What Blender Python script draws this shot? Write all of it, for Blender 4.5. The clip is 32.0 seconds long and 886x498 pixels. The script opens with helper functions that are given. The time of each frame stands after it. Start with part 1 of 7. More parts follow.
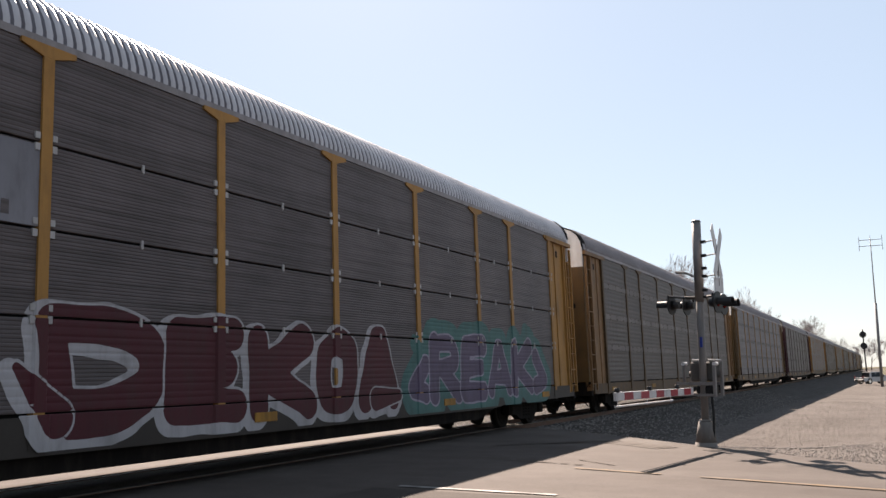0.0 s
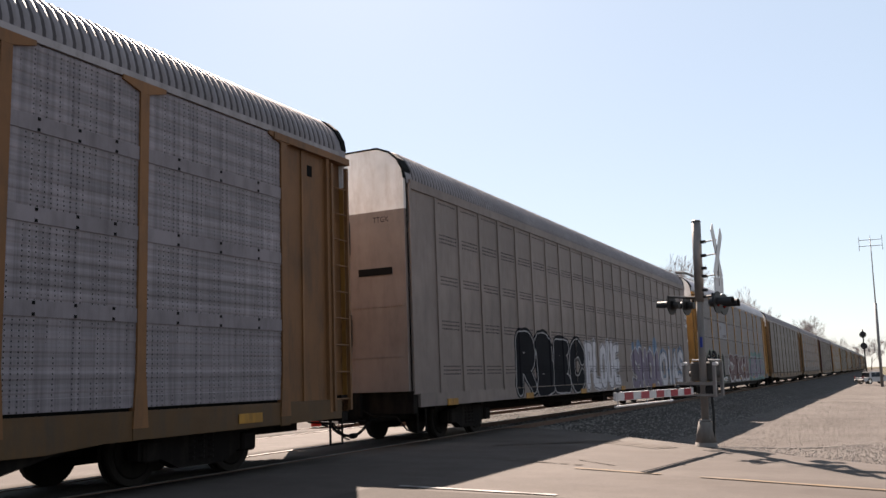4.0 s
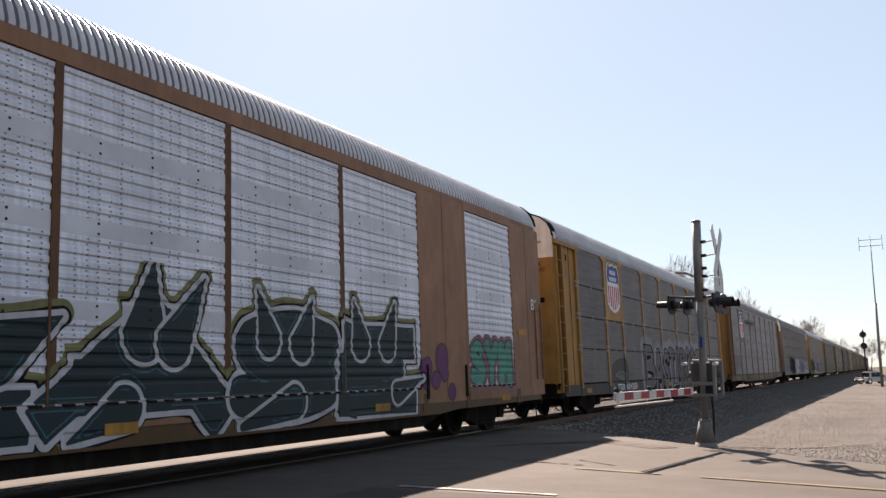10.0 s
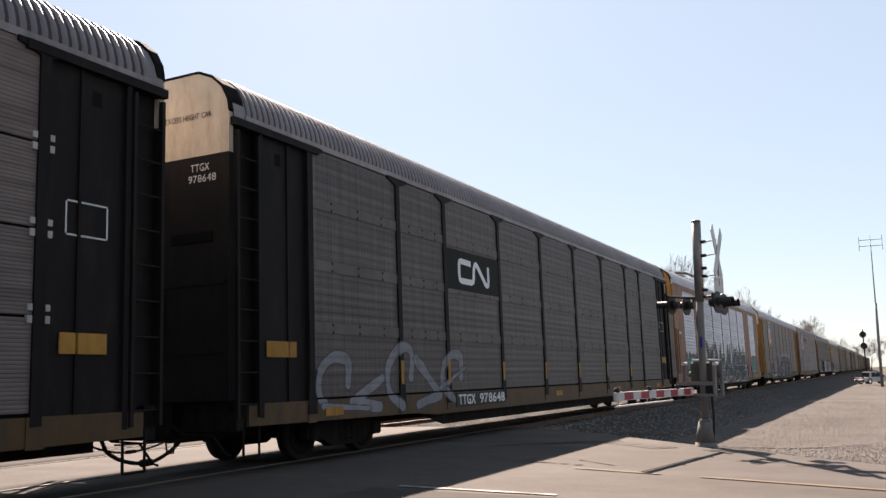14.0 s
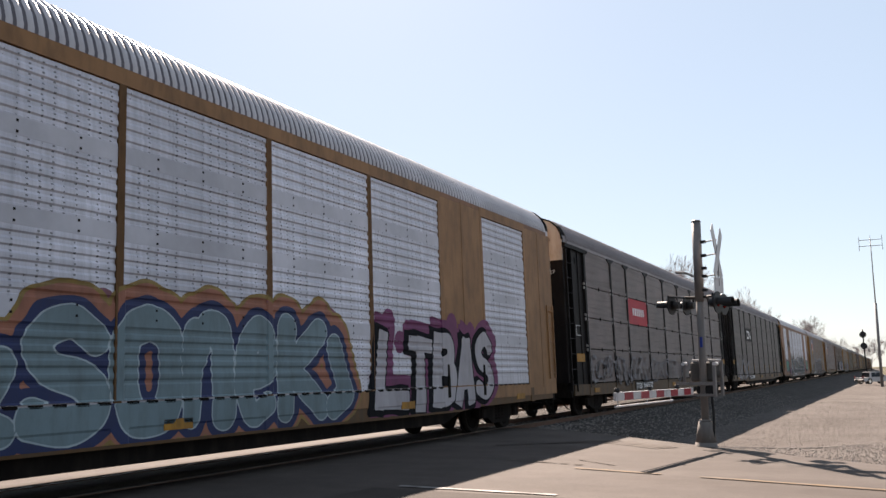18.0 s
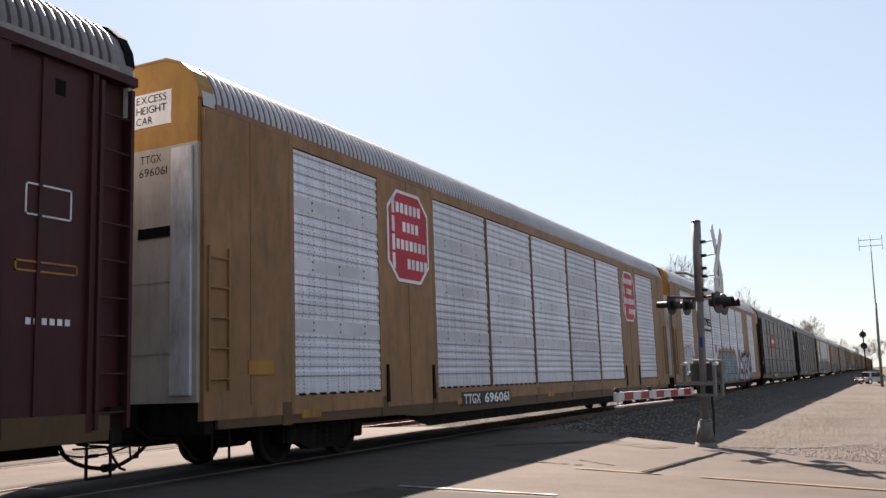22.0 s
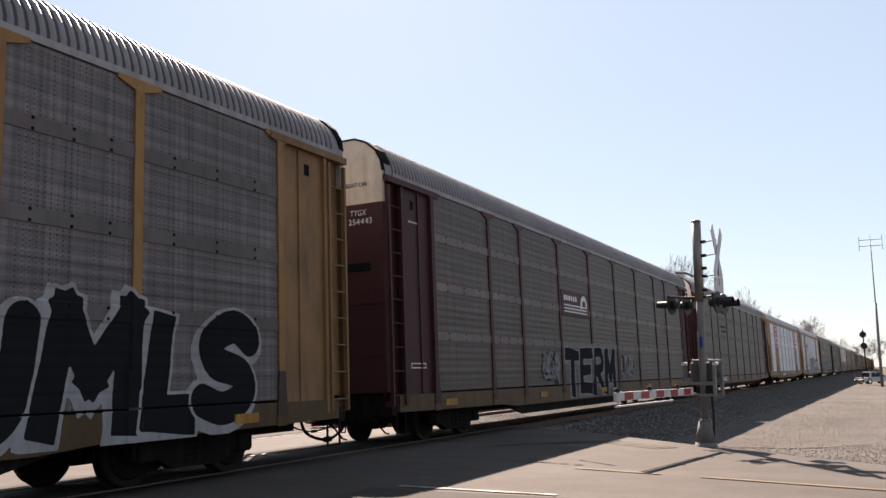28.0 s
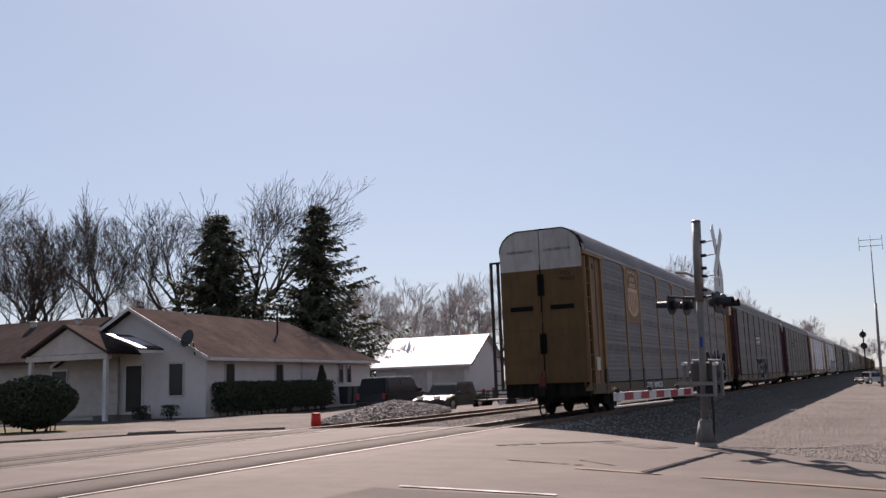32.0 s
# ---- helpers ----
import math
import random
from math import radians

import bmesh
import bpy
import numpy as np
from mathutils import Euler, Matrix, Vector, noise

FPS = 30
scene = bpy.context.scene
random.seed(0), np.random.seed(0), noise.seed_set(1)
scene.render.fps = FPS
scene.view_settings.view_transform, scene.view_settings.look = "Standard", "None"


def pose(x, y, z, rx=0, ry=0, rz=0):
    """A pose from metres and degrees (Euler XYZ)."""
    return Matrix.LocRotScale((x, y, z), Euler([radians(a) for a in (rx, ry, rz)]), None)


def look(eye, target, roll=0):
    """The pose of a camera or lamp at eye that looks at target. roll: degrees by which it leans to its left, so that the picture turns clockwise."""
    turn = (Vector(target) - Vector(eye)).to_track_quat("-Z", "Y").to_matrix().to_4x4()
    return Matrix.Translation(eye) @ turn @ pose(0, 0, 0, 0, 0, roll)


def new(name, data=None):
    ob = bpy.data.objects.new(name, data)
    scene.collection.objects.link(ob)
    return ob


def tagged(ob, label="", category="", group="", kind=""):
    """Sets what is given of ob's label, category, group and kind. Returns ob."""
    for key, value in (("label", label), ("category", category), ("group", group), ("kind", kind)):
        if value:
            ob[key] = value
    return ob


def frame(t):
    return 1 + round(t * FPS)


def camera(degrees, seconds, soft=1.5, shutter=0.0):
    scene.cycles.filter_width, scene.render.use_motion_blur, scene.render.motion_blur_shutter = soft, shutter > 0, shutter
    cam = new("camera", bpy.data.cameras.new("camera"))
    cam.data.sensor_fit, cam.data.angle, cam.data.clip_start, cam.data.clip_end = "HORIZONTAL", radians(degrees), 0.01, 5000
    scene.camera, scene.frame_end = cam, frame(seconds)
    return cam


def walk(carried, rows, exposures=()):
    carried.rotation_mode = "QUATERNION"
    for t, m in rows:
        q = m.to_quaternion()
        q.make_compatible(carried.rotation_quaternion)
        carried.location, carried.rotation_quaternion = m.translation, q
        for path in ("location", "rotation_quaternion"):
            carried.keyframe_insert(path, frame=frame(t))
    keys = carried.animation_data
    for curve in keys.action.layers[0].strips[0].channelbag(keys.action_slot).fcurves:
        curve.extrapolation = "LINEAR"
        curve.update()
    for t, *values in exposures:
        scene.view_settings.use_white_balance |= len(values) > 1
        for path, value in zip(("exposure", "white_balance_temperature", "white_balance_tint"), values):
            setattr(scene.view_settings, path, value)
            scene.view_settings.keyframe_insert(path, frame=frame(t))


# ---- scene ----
# ---- camera: on a tripod beside the crossing ----
cam = camera(52.8, 32.0)
EYE = Vector((0.0, 0.0, 1.004))
YAW, PITCH, ROLL = 26.02, 8.49, 2.06
AIM = EYE + Vector((-math.sin(radians(YAW)) * math.cos(radians(PITCH)), math.cos(radians(YAW)) * math.cos(radians(PITCH)), math.sin(radians(PITCH))))
walk(cam, [(0.0, look(EYE, AIM, -ROLL)), (32.0, look(EYE, AIM, -ROLL))],
     exposures=[(0.0, 1.90, 7400, 14), (30.4, 1.90, 7400, 14), (31.2, 1.65, 7150, 17), (32.0, 1.40, 6950, 20)])

# ---- light: clear spring sky, sun beyond the train ----
SUN = Vector((-3.5, 5.5, 5.7)).normalized()
world = bpy.data.worlds.new("sky")
scene.world = world
world.use_nodes = True
wn = world.node_tree
sky = wn.nodes.new("ShaderNodeTexSky")
sky.sky_type, sky.sun_disc = 'NISHITA', False
sky.sun_elevation, sky.sun_rotation = math.asin(SUN.z), math.atan2(SUN.x, SUN.y)
sky.air_density, sky.dust_density, sky.ozone_density, sky.altitude = 1.0, 0.5, 1.0, 200.0
haze = wn.nodes.new("ShaderNodeMix")
haze.data_type = 'RGBA'
haze.inputs[0].default_value, haze.inputs[7].default_value = 0.7, (3.0, 3.95, 5.25, 1)
wn.links.new(sky.outputs[0], haze.inputs[6])
wn.links.new(haze.outputs[2], wn.nodes["Background"].inputs[0])
wn.nodes["Background"].inputs[1].default_value = 0.050
sun = new("sun", bpy.data.lights.new("sun", 'SUN'))
sun.data.energy, sun.data.angle, sun.data.color = 5.0, radians(0.53), (1.0, 0.905, 0.85)
sun.matrix_world = look((0, 0, 60), Vector((0, 0, 60)) - SUN)


# ---- materials ----
def nodes_of(name):
    m = bpy.data.materials.new(name)
    m.use_nodes = True
    t = m.node_tree
    return m, t, t.nodes["Principled BSDF"]


def noise_node(t, scale, detail=4.0, stretch=None, rough=0.6):
    co = t.nodes.new("ShaderNodeTexCoord")
    src = co.outputs["Object"]
    if stretch:
        mp = t.nodes.new("ShaderNodeMapping")
        mp.inputs["Scale"].default_value = stretch
        t.links.new(src, mp.inputs["Vector"])
        src = mp.outputs["Vector"]
    n = t.nodes.new("ShaderNodeTexNoise")
    n.inputs["Scale"].default_value, n.inputs["Detail"].default_value, n.inputs["Roughness"].default_value = scale, detail, rough
    t.links.new(src, n.inputs["Vector"])
    return n


def ramp_node(t, src, stops):
    r = t.nodes.new("ShaderNodeValToRGB")
    r.color_ramp.elements[0].position, r.color_ramp.elements[0].color = stops[0][0], (*stops[0][1], 1)
    r.color_ramp.elements[1].position, r.color_ramp.elements[1].color = stops[-1][0], (*stops[-1][1], 1)
    for p, c in stops[1:-1]:
        e = r.color_ramp.elements.new(p)
        e.color = (*c, 1)
    t.links.new(src, r.inputs[0])
    return r


def mix_node(t, fac, a, b, mode='MIX'):
    x = t.nodes.new("ShaderNodeMix")
    x.data_type, x.blend_type = 'RGBA', mode
    for sock, v in ((x.inputs[0], fac), (x.inputs[6], a), (x.inputs[7], b)):
        if isinstance(v, (int, float)):
            sock.default_value = v
        elif isinstance(v, tuple):
            sock.default_value = (*v, 1)
        else:
            t.links.new(v, sock)
    return x.outputs[2]


def shade(c, k):
    return tuple(min(1.0, v * k) for v in c)


def painted(name, col, rough=0.6, metal=0.0, grime=(0.035, 0.028, 0.022), amount=0.5, streak=True, var=0.18, bump=0.12, spec=0.22, run=(2.2, 2.2, 0.6)):
    """Weathered paint or metal: patchy tone, streaks of dirt, fine grain."""
    m, t, b = nodes_of(name)
    big = noise_node(t, 0.9, 5)
    base = ramp_node(t, big.outputs["Fac"], [(0.3, shade(col, 1 - var)), (0.7, shade(col, 1 + var))])
    st = noise_node(t, 2.0, 5, run if streak else None, 0.65)
    msk = ramp_node(t, st.outputs["Fac"], [(0.46, (0, 0, 0)), (0.74, (amount, amount, amount))])
    c = mix_node(t, msk.outputs[0], base.outputs[0], grime)
    oi = t.nodes.new("ShaderNodeObjectInfo")
    rr = ramp_node(t, oi.outputs["Random"], [(0.0, (0.86, 0.86, 0.86)), (1.0, (1.08, 1.08, 1.08))])
    c = mix_node(t, 1.0, c, rr.outputs[0], 'MULTIPLY')
    t.links.new(c, b.inputs["Base Color"])
    b.inputs["Metallic"].default_value = metal
    b.inputs["Specular IOR Level"].default_value = spec
    fine = noise_node(t, 45, 3)
    rg = t.nodes.new("ShaderNodeMapRange")
    rg.inputs["To Min"].default_value, rg.inputs["To Max"].default_value = max(0.05, rough - 0.12), min(1, rough + 0.15)
    t.links.new(fine.outputs["Fac"], rg.inputs["Value"])
    t.links.new(rg.outputs[0], b.inputs["Roughness"])
    bp = t.nodes.new("ShaderNodeBump")
    bp.inputs["Strength"].default_value, bp.inputs["Distance"].default_value = bump, 0.01
    t.links.new(fine.outputs["Fac"], bp.inputs["Height"])
    t.links.new(bp.outputs[0], b.inputs["Normal"])
    return m


def perforated(name, col, rough=0.55, metal=0.0, dot=0.085, dot_z=0.055, hole=(0.012, 0.012, 0.012), plaid=0.32, amount=0.4):
    """Screen panel: rows of small holes, soft plaid staining, streaks."""
    m, t, b = nodes_of(name)
    co = t.nodes.new("ShaderNodeTexCoord")
    sp = t.nodes.new("ShaderNodeSeparateXYZ")
    t.links.new(co.outputs["Object"], sp.inputs[0])

    def math_node(op, a, bb=None):
        n = t.nodes.new("ShaderNodeMath")
        n.operation = op
        for i, v in enumerate((a, bb)):
            if v is None:
                continue
            if isinstance(v, (int, float)):
                n.inputs[i].default_value = v
            else:
                t.links.new(v, n.inputs[i])
        return n.outputs[0]

    def cell(src, size):
        return math_node('ABSOLUTE', math_node('SUBTRACT', math_node('FRACT', math_node('DIVIDE', src, size)), 0.5))
    dy, dz = cell(sp.outputs[1], dot), cell(sp.outputs[2], dot_z)
    near = math_node('MULTIPLY', math_node('LESS_THAN', dy, 0.10), math_node('LESS_THAN', dz, 0.16))
    keep = noise_node(t, 1.3, 2, (0.1, 4.0, 0.4))
    near = math_node('MULTIPLY', near, math_node('GREATER_THAN', keep.outputs["Fac"], 0.47))
    big = noise_node(t, 1.0, 5)
    base = ramp_node(t, big.outputs["Fac"], [(0.3, shade(col, 0.85)), (0.7, shade(col, 1.12))])
    vert = noise_node(t, 3.0, 3, (0.0, 5.5, 0.06))
    hori = noise_node(t, 3.0, 2, (0.0, 0.04, 2.2))
    vr = ramp_node(t, vert.outputs["Fac"], [(0.35, (1 - plaid,) * 3), (0.65, (1 + plaid * 0.4,) * 3)])
    hr = ramp_node(t, hori.outputs["Fac"], [(0.35, (1 - plaid,) * 3), (0.65, (1 + plaid * 0.4,) * 3)])
    c = mix_node(t, 1.0, base.outputs[0], vr.outputs[0], 'MULTIPLY')
    c = mix_node(t, 1.0, c, hr.outputs[0], 'MULTIPLY')
    st = noise_node(t, 2.5, 6, (3, 3, 0.4), 0.7)
    msk = ramp_node(t, st.outputs["Fac"], [(0.5, (0, 0, 0)), (0.75, (amount,) * 3)])
    c = mix_node(t, msk.outputs[0], c, (0.05, 0.042, 0.036))
    c = mix_node(t, near, c, hole)
    oi = t.nodes.new("ShaderNodeObjectInfo")
    rr = ramp_node(t, oi.outputs["Random"], [(0.0, (0.88, 0.88, 0.88)), (1.0, (1.08, 1.08, 1.08))])
    c = mix_node(t, 1.0, c, rr.outputs[0], 'MULTIPLY')
    t.links.new(c, b.inputs["Base Color"])
    b.inputs["Roughness"].default_value, b.inputs["Metallic"].default_value = rough, metal
    b.inputs["Specular IOR Level"].default_value = 0.25
    bp = t.nodes.new("ShaderNodeBump")
    bp.inputs["Strength"].default_value, bp.inputs["Distance"].default_value = 0.15, 0.01
    t.links.new(noise_node(t, 30, 3).outputs["Fac"], bp.inputs["Height"])
    t.links.new(bp.outputs[0], b.inputs["Normal"])
    return m


def earth(name, stops, scale=0.25, fine=30.0, rough=0.95, bump=0.5, dist=0.03, speck=0.25, stretch=None, spec=0.12):
    """Ground cover: broad patches, fine speckle, bump."""
    m, t, b = nodes_of(name)
    big = noise_node(t, scale, 7, stretch, 0.65)
    base = ramp_node(t, big.outputs["Fac"], stops)
    sm = noise_node(t, fine, 4)
    sr = ramp_node(t, sm.outputs["Fac"], [(0.35, (1 - speck,) * 3), (0.7, (1 + speck,) * 3)])
    mid = noise_node(t, 2.4, 5)
    mr = ramp_node(t, mid.outputs["Fac"], [(0.35, (0.85,) * 3), (0.7, (1.1,) * 3)])
    c = mix_node(t, 1.0, base.outputs[0], sr.outputs[0], 'MULTIPLY')
    c = mix_node(t, 1.0, c, mr.outputs[0], 'MULTIPLY')
    t.links.new(c, b.inputs["Base Color"])
    b.inputs["Roughness"].default_value = rough
    b.inputs["Specular IOR Level"].default_value = spec
    b.inputs["Specular Tint"].default_value = (1.0, 0.88, 0.84, 1)
    bp = t.nodes.new("ShaderNodeBump")
    bp.inputs["Strength"].default_value, bp.inputs["Distance"].default_value = bump, dist
    t.links.new(sm.outputs["Fac"], bp.inputs["Height"])
    t.links.new(bp.outputs[0], b.inputs["Normal"])
    return m


def islands(name, a, bcol, rough=0.9):
    """Loose pieces that each have their own tone."""
    m, t, b = nodes_of(name)
    ge = t.nodes.new("ShaderNodeNewGeometry")
    r = ramp_node(t, ge.outputs["Random Per Island"], [(0.0, a), (1.0, bcol)])
    n = noise_node(t, 25, 3)
    nr = ramp_node(t, n.outputs["Fac"], [(0.3, (0.8,) * 3), (0.7, (1.15,) * 3)])
    t.links.new(mix_node(t, 1.0, r.outputs[0], nr.outputs[0], 'MULTIPLY'), b.inputs["Base Color"])
    b.inputs["Roughness"].default_value = rough
    return m


YEL, ORG, BRN, MAR, BLK = (0.30, 0.148, 0.04), (0.165, 0.076, 0.030), (0.215, 0.108, 0.062), (0.045, 0.010, 0.012), (0.010, 0.0085, 0.0085)
M = {
    "yellow": painted("rack_yellow", YEL, amount=0.4), "orange": painted("rack_orange", ORG, amount=0.5),
    "brown": painted("rack_brown", BRN, amount=0.35), "maroon": painted("rack_maroon", MAR, amount=0.4),
    "black": painted("rack_black", BLK, amount=0.3, spec=0.08), "greypaint": painted("rack_beige_grey", (0.165, 0.13, 0.115), amount=0.3),
    "white": painted("end_white", (0.66, 0.64, 0.62), grime=(0.25, 0.15, 0.08), amount=0.35), "cream": painted("end_cream", (0.55, 0.47, 0.38), grime=(0.2, 0.1, 0.05), amount=0.45),
    "ochre": painted("rack_ochre", (0.245, 0.128, 0.058), amount=0.45), "endpale": painted("end_pale_grey", (0.34, 0.305, 0.275), grime=(0.15, 0.09, 0.05), amount=0.45), "endgrey": painted("end_dirty_white", (0.36, 0.34, 0.325), grime=(0.16, 0.11, 0.07), amount=0.5), "lastyellow": painted("rack_dull_yellow", (0.10, 0.054, 0.018), amount=0.5), "lastpost": painted("rack_faded_yellow", (0.24, 0.12, 0.04), amount=0.45),
    "doorgold": painted("end_door_gold", (0.25, 0.118, 0.026), grime=(0.12, 0.05, 0.02), amount=0.4),
    "faint": painted("spray_faint", (0.06, 0.055, 0.06), amount=0.3),
    "roofvalley": painted("roof_valley_dark", (0.115, 0.11, 0.125), rough=0.8, amount=0.4), "roofvalley2": painted("roof_valley_darker", (0.065, 0.057, 0.06), rough=0.8, amount=0.4),
    "lastcorner": painted("corner_brown_yellow", (0.19, 0.10, 0.044), amount=0.5), "goldtop": painted("end_gold", (0.30, 0.155, 0.038), amount=0.3),
    "plank": painted("plank_grey", (0.096, 0.078, 0.077), metal=0.0, rough=0.5, grime=(0.032, 0.025, 0.022), amount=0.75, var=0.22, run=(0.5, 0.22, 6.0)),
    "plank2": painted("plank_warm_grey", (0.15, 0.12, 0.112), rough=0.5, grime=(0.05, 0.04, 0.034), amount=0.7, var=0.2, run=(0.5, 0.22, 6.0)),
    "mesh_blue": perforated("screen_blue_grey", (0.205, 0.176, 0.185), plaid=0.28), "mesh_dark": perforated("screen_dark_grey", (0.095, 0.076, 0.07)),
    "mesh_brown": perforated("screen_brown_grey", (0.083, 0.061, 0.052)), "mesh_banded": perforated("screen_brown_banded", (0.088, 0.066, 0.057)), "band_plain": painted("band_dull_brown", (0.072, 0.054, 0.046), amount=0.4), "mesh_grey": perforated("screen_grey", (0.14, 0.116, 0.116)),
    "galv": perforated("galvanised_screen", (0.56, 0.56, 0.615), rough=0.45, metal=0.15, dot=0.16, dot_z=0.06, hole=(0.15, 0.15, 0.16), plaid=0.15, amount=0.15),
    "tan": painted("sill_tan", (0.080, 0.044, 0.018), grime=(0.03, 0.024, 0.02), amount=0.75), "sillyel": painted("sill_yellow_brown", (0.088, 0.046, 0.018), grime=(0.05, 0.04, 0.03), amount=0.7),
    "silldark": painted("sill_dark", (0.03, 0.024, 0.02), amount=0.5), "stripe": painted("reflector_yellow", (0.32, 0.155, 0.025), amount=0.6),
    "roof": painted("roof_galvanised", (0.40, 0.387, 0.40), rough=0.5, metal=0.1, grime=(0.4, 0.37, 0.36), amount=0.4),
    "eave": painted("eave_grey", (0.26, 0.235, 0.235), amount=0.4),
    "roof2": painted("roof_weathered", (0.185, 0.167, 0.172), rough=0.6, metal=0.1, grime=(0.12, 0.1, 0.09), amount=0.5),
    "steel": painted("truck_steel", (0.010, 0.008, 0.007), amount=0.5, rough=0.85, spec=0.06), "wheel": painted("wheel_steel", (0.016, 0.013, 0.011), rough=0.8, spec=0.08),
    "gap": painted("joint_black", (0.007, 0.007, 0.007), amount=0.1, rough=0.9, spec=0.05), "clip": painted("clip_pale", (0.33, 0.31, 0.30), amount=0.3),
    "alu": painted("aluminium_strip", (0.5, 0.5, 0.52), metal=0.3, rough=0.45),
    "rail": painted("rail_rust", (0.11, 0.06, 0.04), rough=0.75), "railtop": painted("rail_polished", (0.11, 0.10, 0.095), rough=0.5, metal=0.4, amount=0.2, streak=False),
    "tie": painted("tie_wood", (0.10, 0.075, 0.055), rough=0.9, amount=0.4),
    "letter_white": painted("letter_white", (0.62, 0.62, 0.62), amount=0.15), "letter_black": painted("letter_black", (0.014, 0.013, 0.014), amount=0.1, rough=0.9, spec=0.05),
    "blue": painted("shield_blue", (0.03, 0.05, 0.24), amount=0.15), "red": painted("sign_red", (0.42, 0.03, 0.045), amount=0.15), "fade": painted("shield_faded", (0.46, 0.27, 0.16), amount=0.3),
    "spray_maroon": painted("spray_maroon", (0.052, 0.009, 0.013), amount=0.35), "spray_white": painted("spray_white", (0.28, 0.265, 0.27), amount=0.4),
    "spray_black": painted("spray_black", (0.012, 0.012, 0.014), amount=0.1, rough=0.9, spec=0.05), "spray_teal": painted("spray_teal", (0.05, 0.125, 0.115), amount=0.35),
    "spray_purple": painted("spray_purple", (0.10, 0.075, 0.115), amount=0.4), "spray_silver": painted("spray_silver", (0.17, 0.165, 0.18), amount=0.4), "spray_steel": painted("spray_steel_blue", (0.125, 0.18, 0.20), amount=0.35), "spray_navy": painted("spray_navy", (0.02, 0.03, 0.085), amount=0.3), "spray_sage": painted("spray_sage", (0.125, 0.145, 0.10), amount=0.4), "spray_chalk": painted("spray_chalk", (0.37, 0.355, 0.375), amount=0.25),
    "spray_magenta": painted("spray_magenta", (0.13, 0.03, 0.085), amount=0.3), "spray_rose": painted("spray_rose", (0.19, 0.08, 0.10), amount=0.4), "rustfoot": painted("post_foot_rust", (0.05, 0.026, 0.022), amount=0.5),
    "band": painted("band_bright", (0.452, 0.452, 0.491), rough=0.5, amount=0.3, grime=(0.4, 0.39, 0.4)), "band_dark": painted("band_grey", (0.10, 0.084, 0.081), amount=0.4), "band_blue": painted("band_blue_grey", (0.18, 0.155, 0.163), amount=0.4), "band_brown": painted("band_brown_grey", (0.14, 0.115, 0.108), amount=0.4),
    "spray_blue": painted("spray_blue", (0.08, 0.13, 0.20), amount=0.15), "spray_orange": painted("spray_orange", (0.24, 0.10, 0.065), amount=0.35),
    "spray_slate": painted("spray_slate", (0.05, 0.045, 0.055), amount=0.2), "spray_soot": painted("spray_soot_grey", (0.075, 0.062, 0.064), amount=0.4), "spray_umber": painted("spray_umber", (0.05, 0.03, 0.025), amount=0.3), "spray_green": painted("spray_green", (0.03, 0.085, 0.055), amount=0.4),
    "spray_mint": painted("spray_mint", (0.06, 0.23, 0.175), amount=0.3), "spray_deepteal": painted("spray_deep_teal", (0.03, 0.09, 0.11), amount=0.2), "spray_olive": painted("spray_olive", (0.13, 0.12, 0.05), amount=0.5), "spray_plum": painted("spray_plum", (0.11, 0.025, 0.10), amount=0.4), "spray_frost": painted("spray_frost", (0.27, 0.33, 0.35), amount=0.3), "spray_gold": painted("spray_gold", (0.21, 0.14, 0.045), amount=0.4), "spray_ash": painted("spray_ash", (0.11, 0.10, 0.11), amount=0.5),
    "spray_lilac": painted("spray_lilac", (0.24, 0.21, 0.26), amount=0.3), "spray_dkgreen": painted("spray_dark_green", (0.012, 0.022, 0.025), amount=0.1),
}


# ---- mesh helpers ----
def box(bm, lo, hi, mi=0, bev=0.0):
    lo, hi = Vector(lo), Vector(hi)
    vs = [bm.verts.new((x, y, z)) for z in (lo.z, hi.z) for y in (lo.y, hi.y) for x in (lo.x, hi.x)]
    fs = []
    for a, b, c, d in ((0, 2, 3, 1), (4, 5, 7, 6), (0, 1, 5, 4), (2, 6, 7, 3), (0, 4, 6, 2), (1, 3, 7, 5)):
        f = bm.faces.new((vs[a], vs[b], vs[c], vs[d]))
        f.material_index = mi
        fs.append(f)
    if bev:
        es = list({e for f in fs for e in f.edges})
        bmesh.ops.bevel(bm, geom=es, offset=bev, segments=1, affect='EDGES')
    return fs


def tube(bm, p0, p1, r0, r1=None, n=8, mi=0, caps=True):
    p0, p1 = Vector(p0), Vector(p1)
    r1 = r0 if r1 is None else r1
    d = (p1 - p0).normalized()
    a = d.orthogonal().normalized()
    b = d.cross(a)
    rings = []
    for p, r in ((p0, r0), (p1, r1)):
        rings.append([bm.verts.new(p + (a * math.cos(2 * math.pi * k / n) + b * math.sin(2 * math.pi * k / n)) * r) for k in range(n)])
    for k in range(n):
        f = bm.faces.new((rings[0][k], rings[0][(k + 1) % n], rings[1][(k + 1) % n], rings[1][k]))
        f.material_index, f.smooth = mi, n > 6
    if caps:
        bm.faces.new(rings[0][::-1]).material_index = mi
        bm.faces.new(rings[1]).material_index = mi


def pipe(bm, pts, r, n=6, mi=0):
    for a, b in zip(pts, pts[1:]):
        tube(bm, a, b, r, r, n, mi)


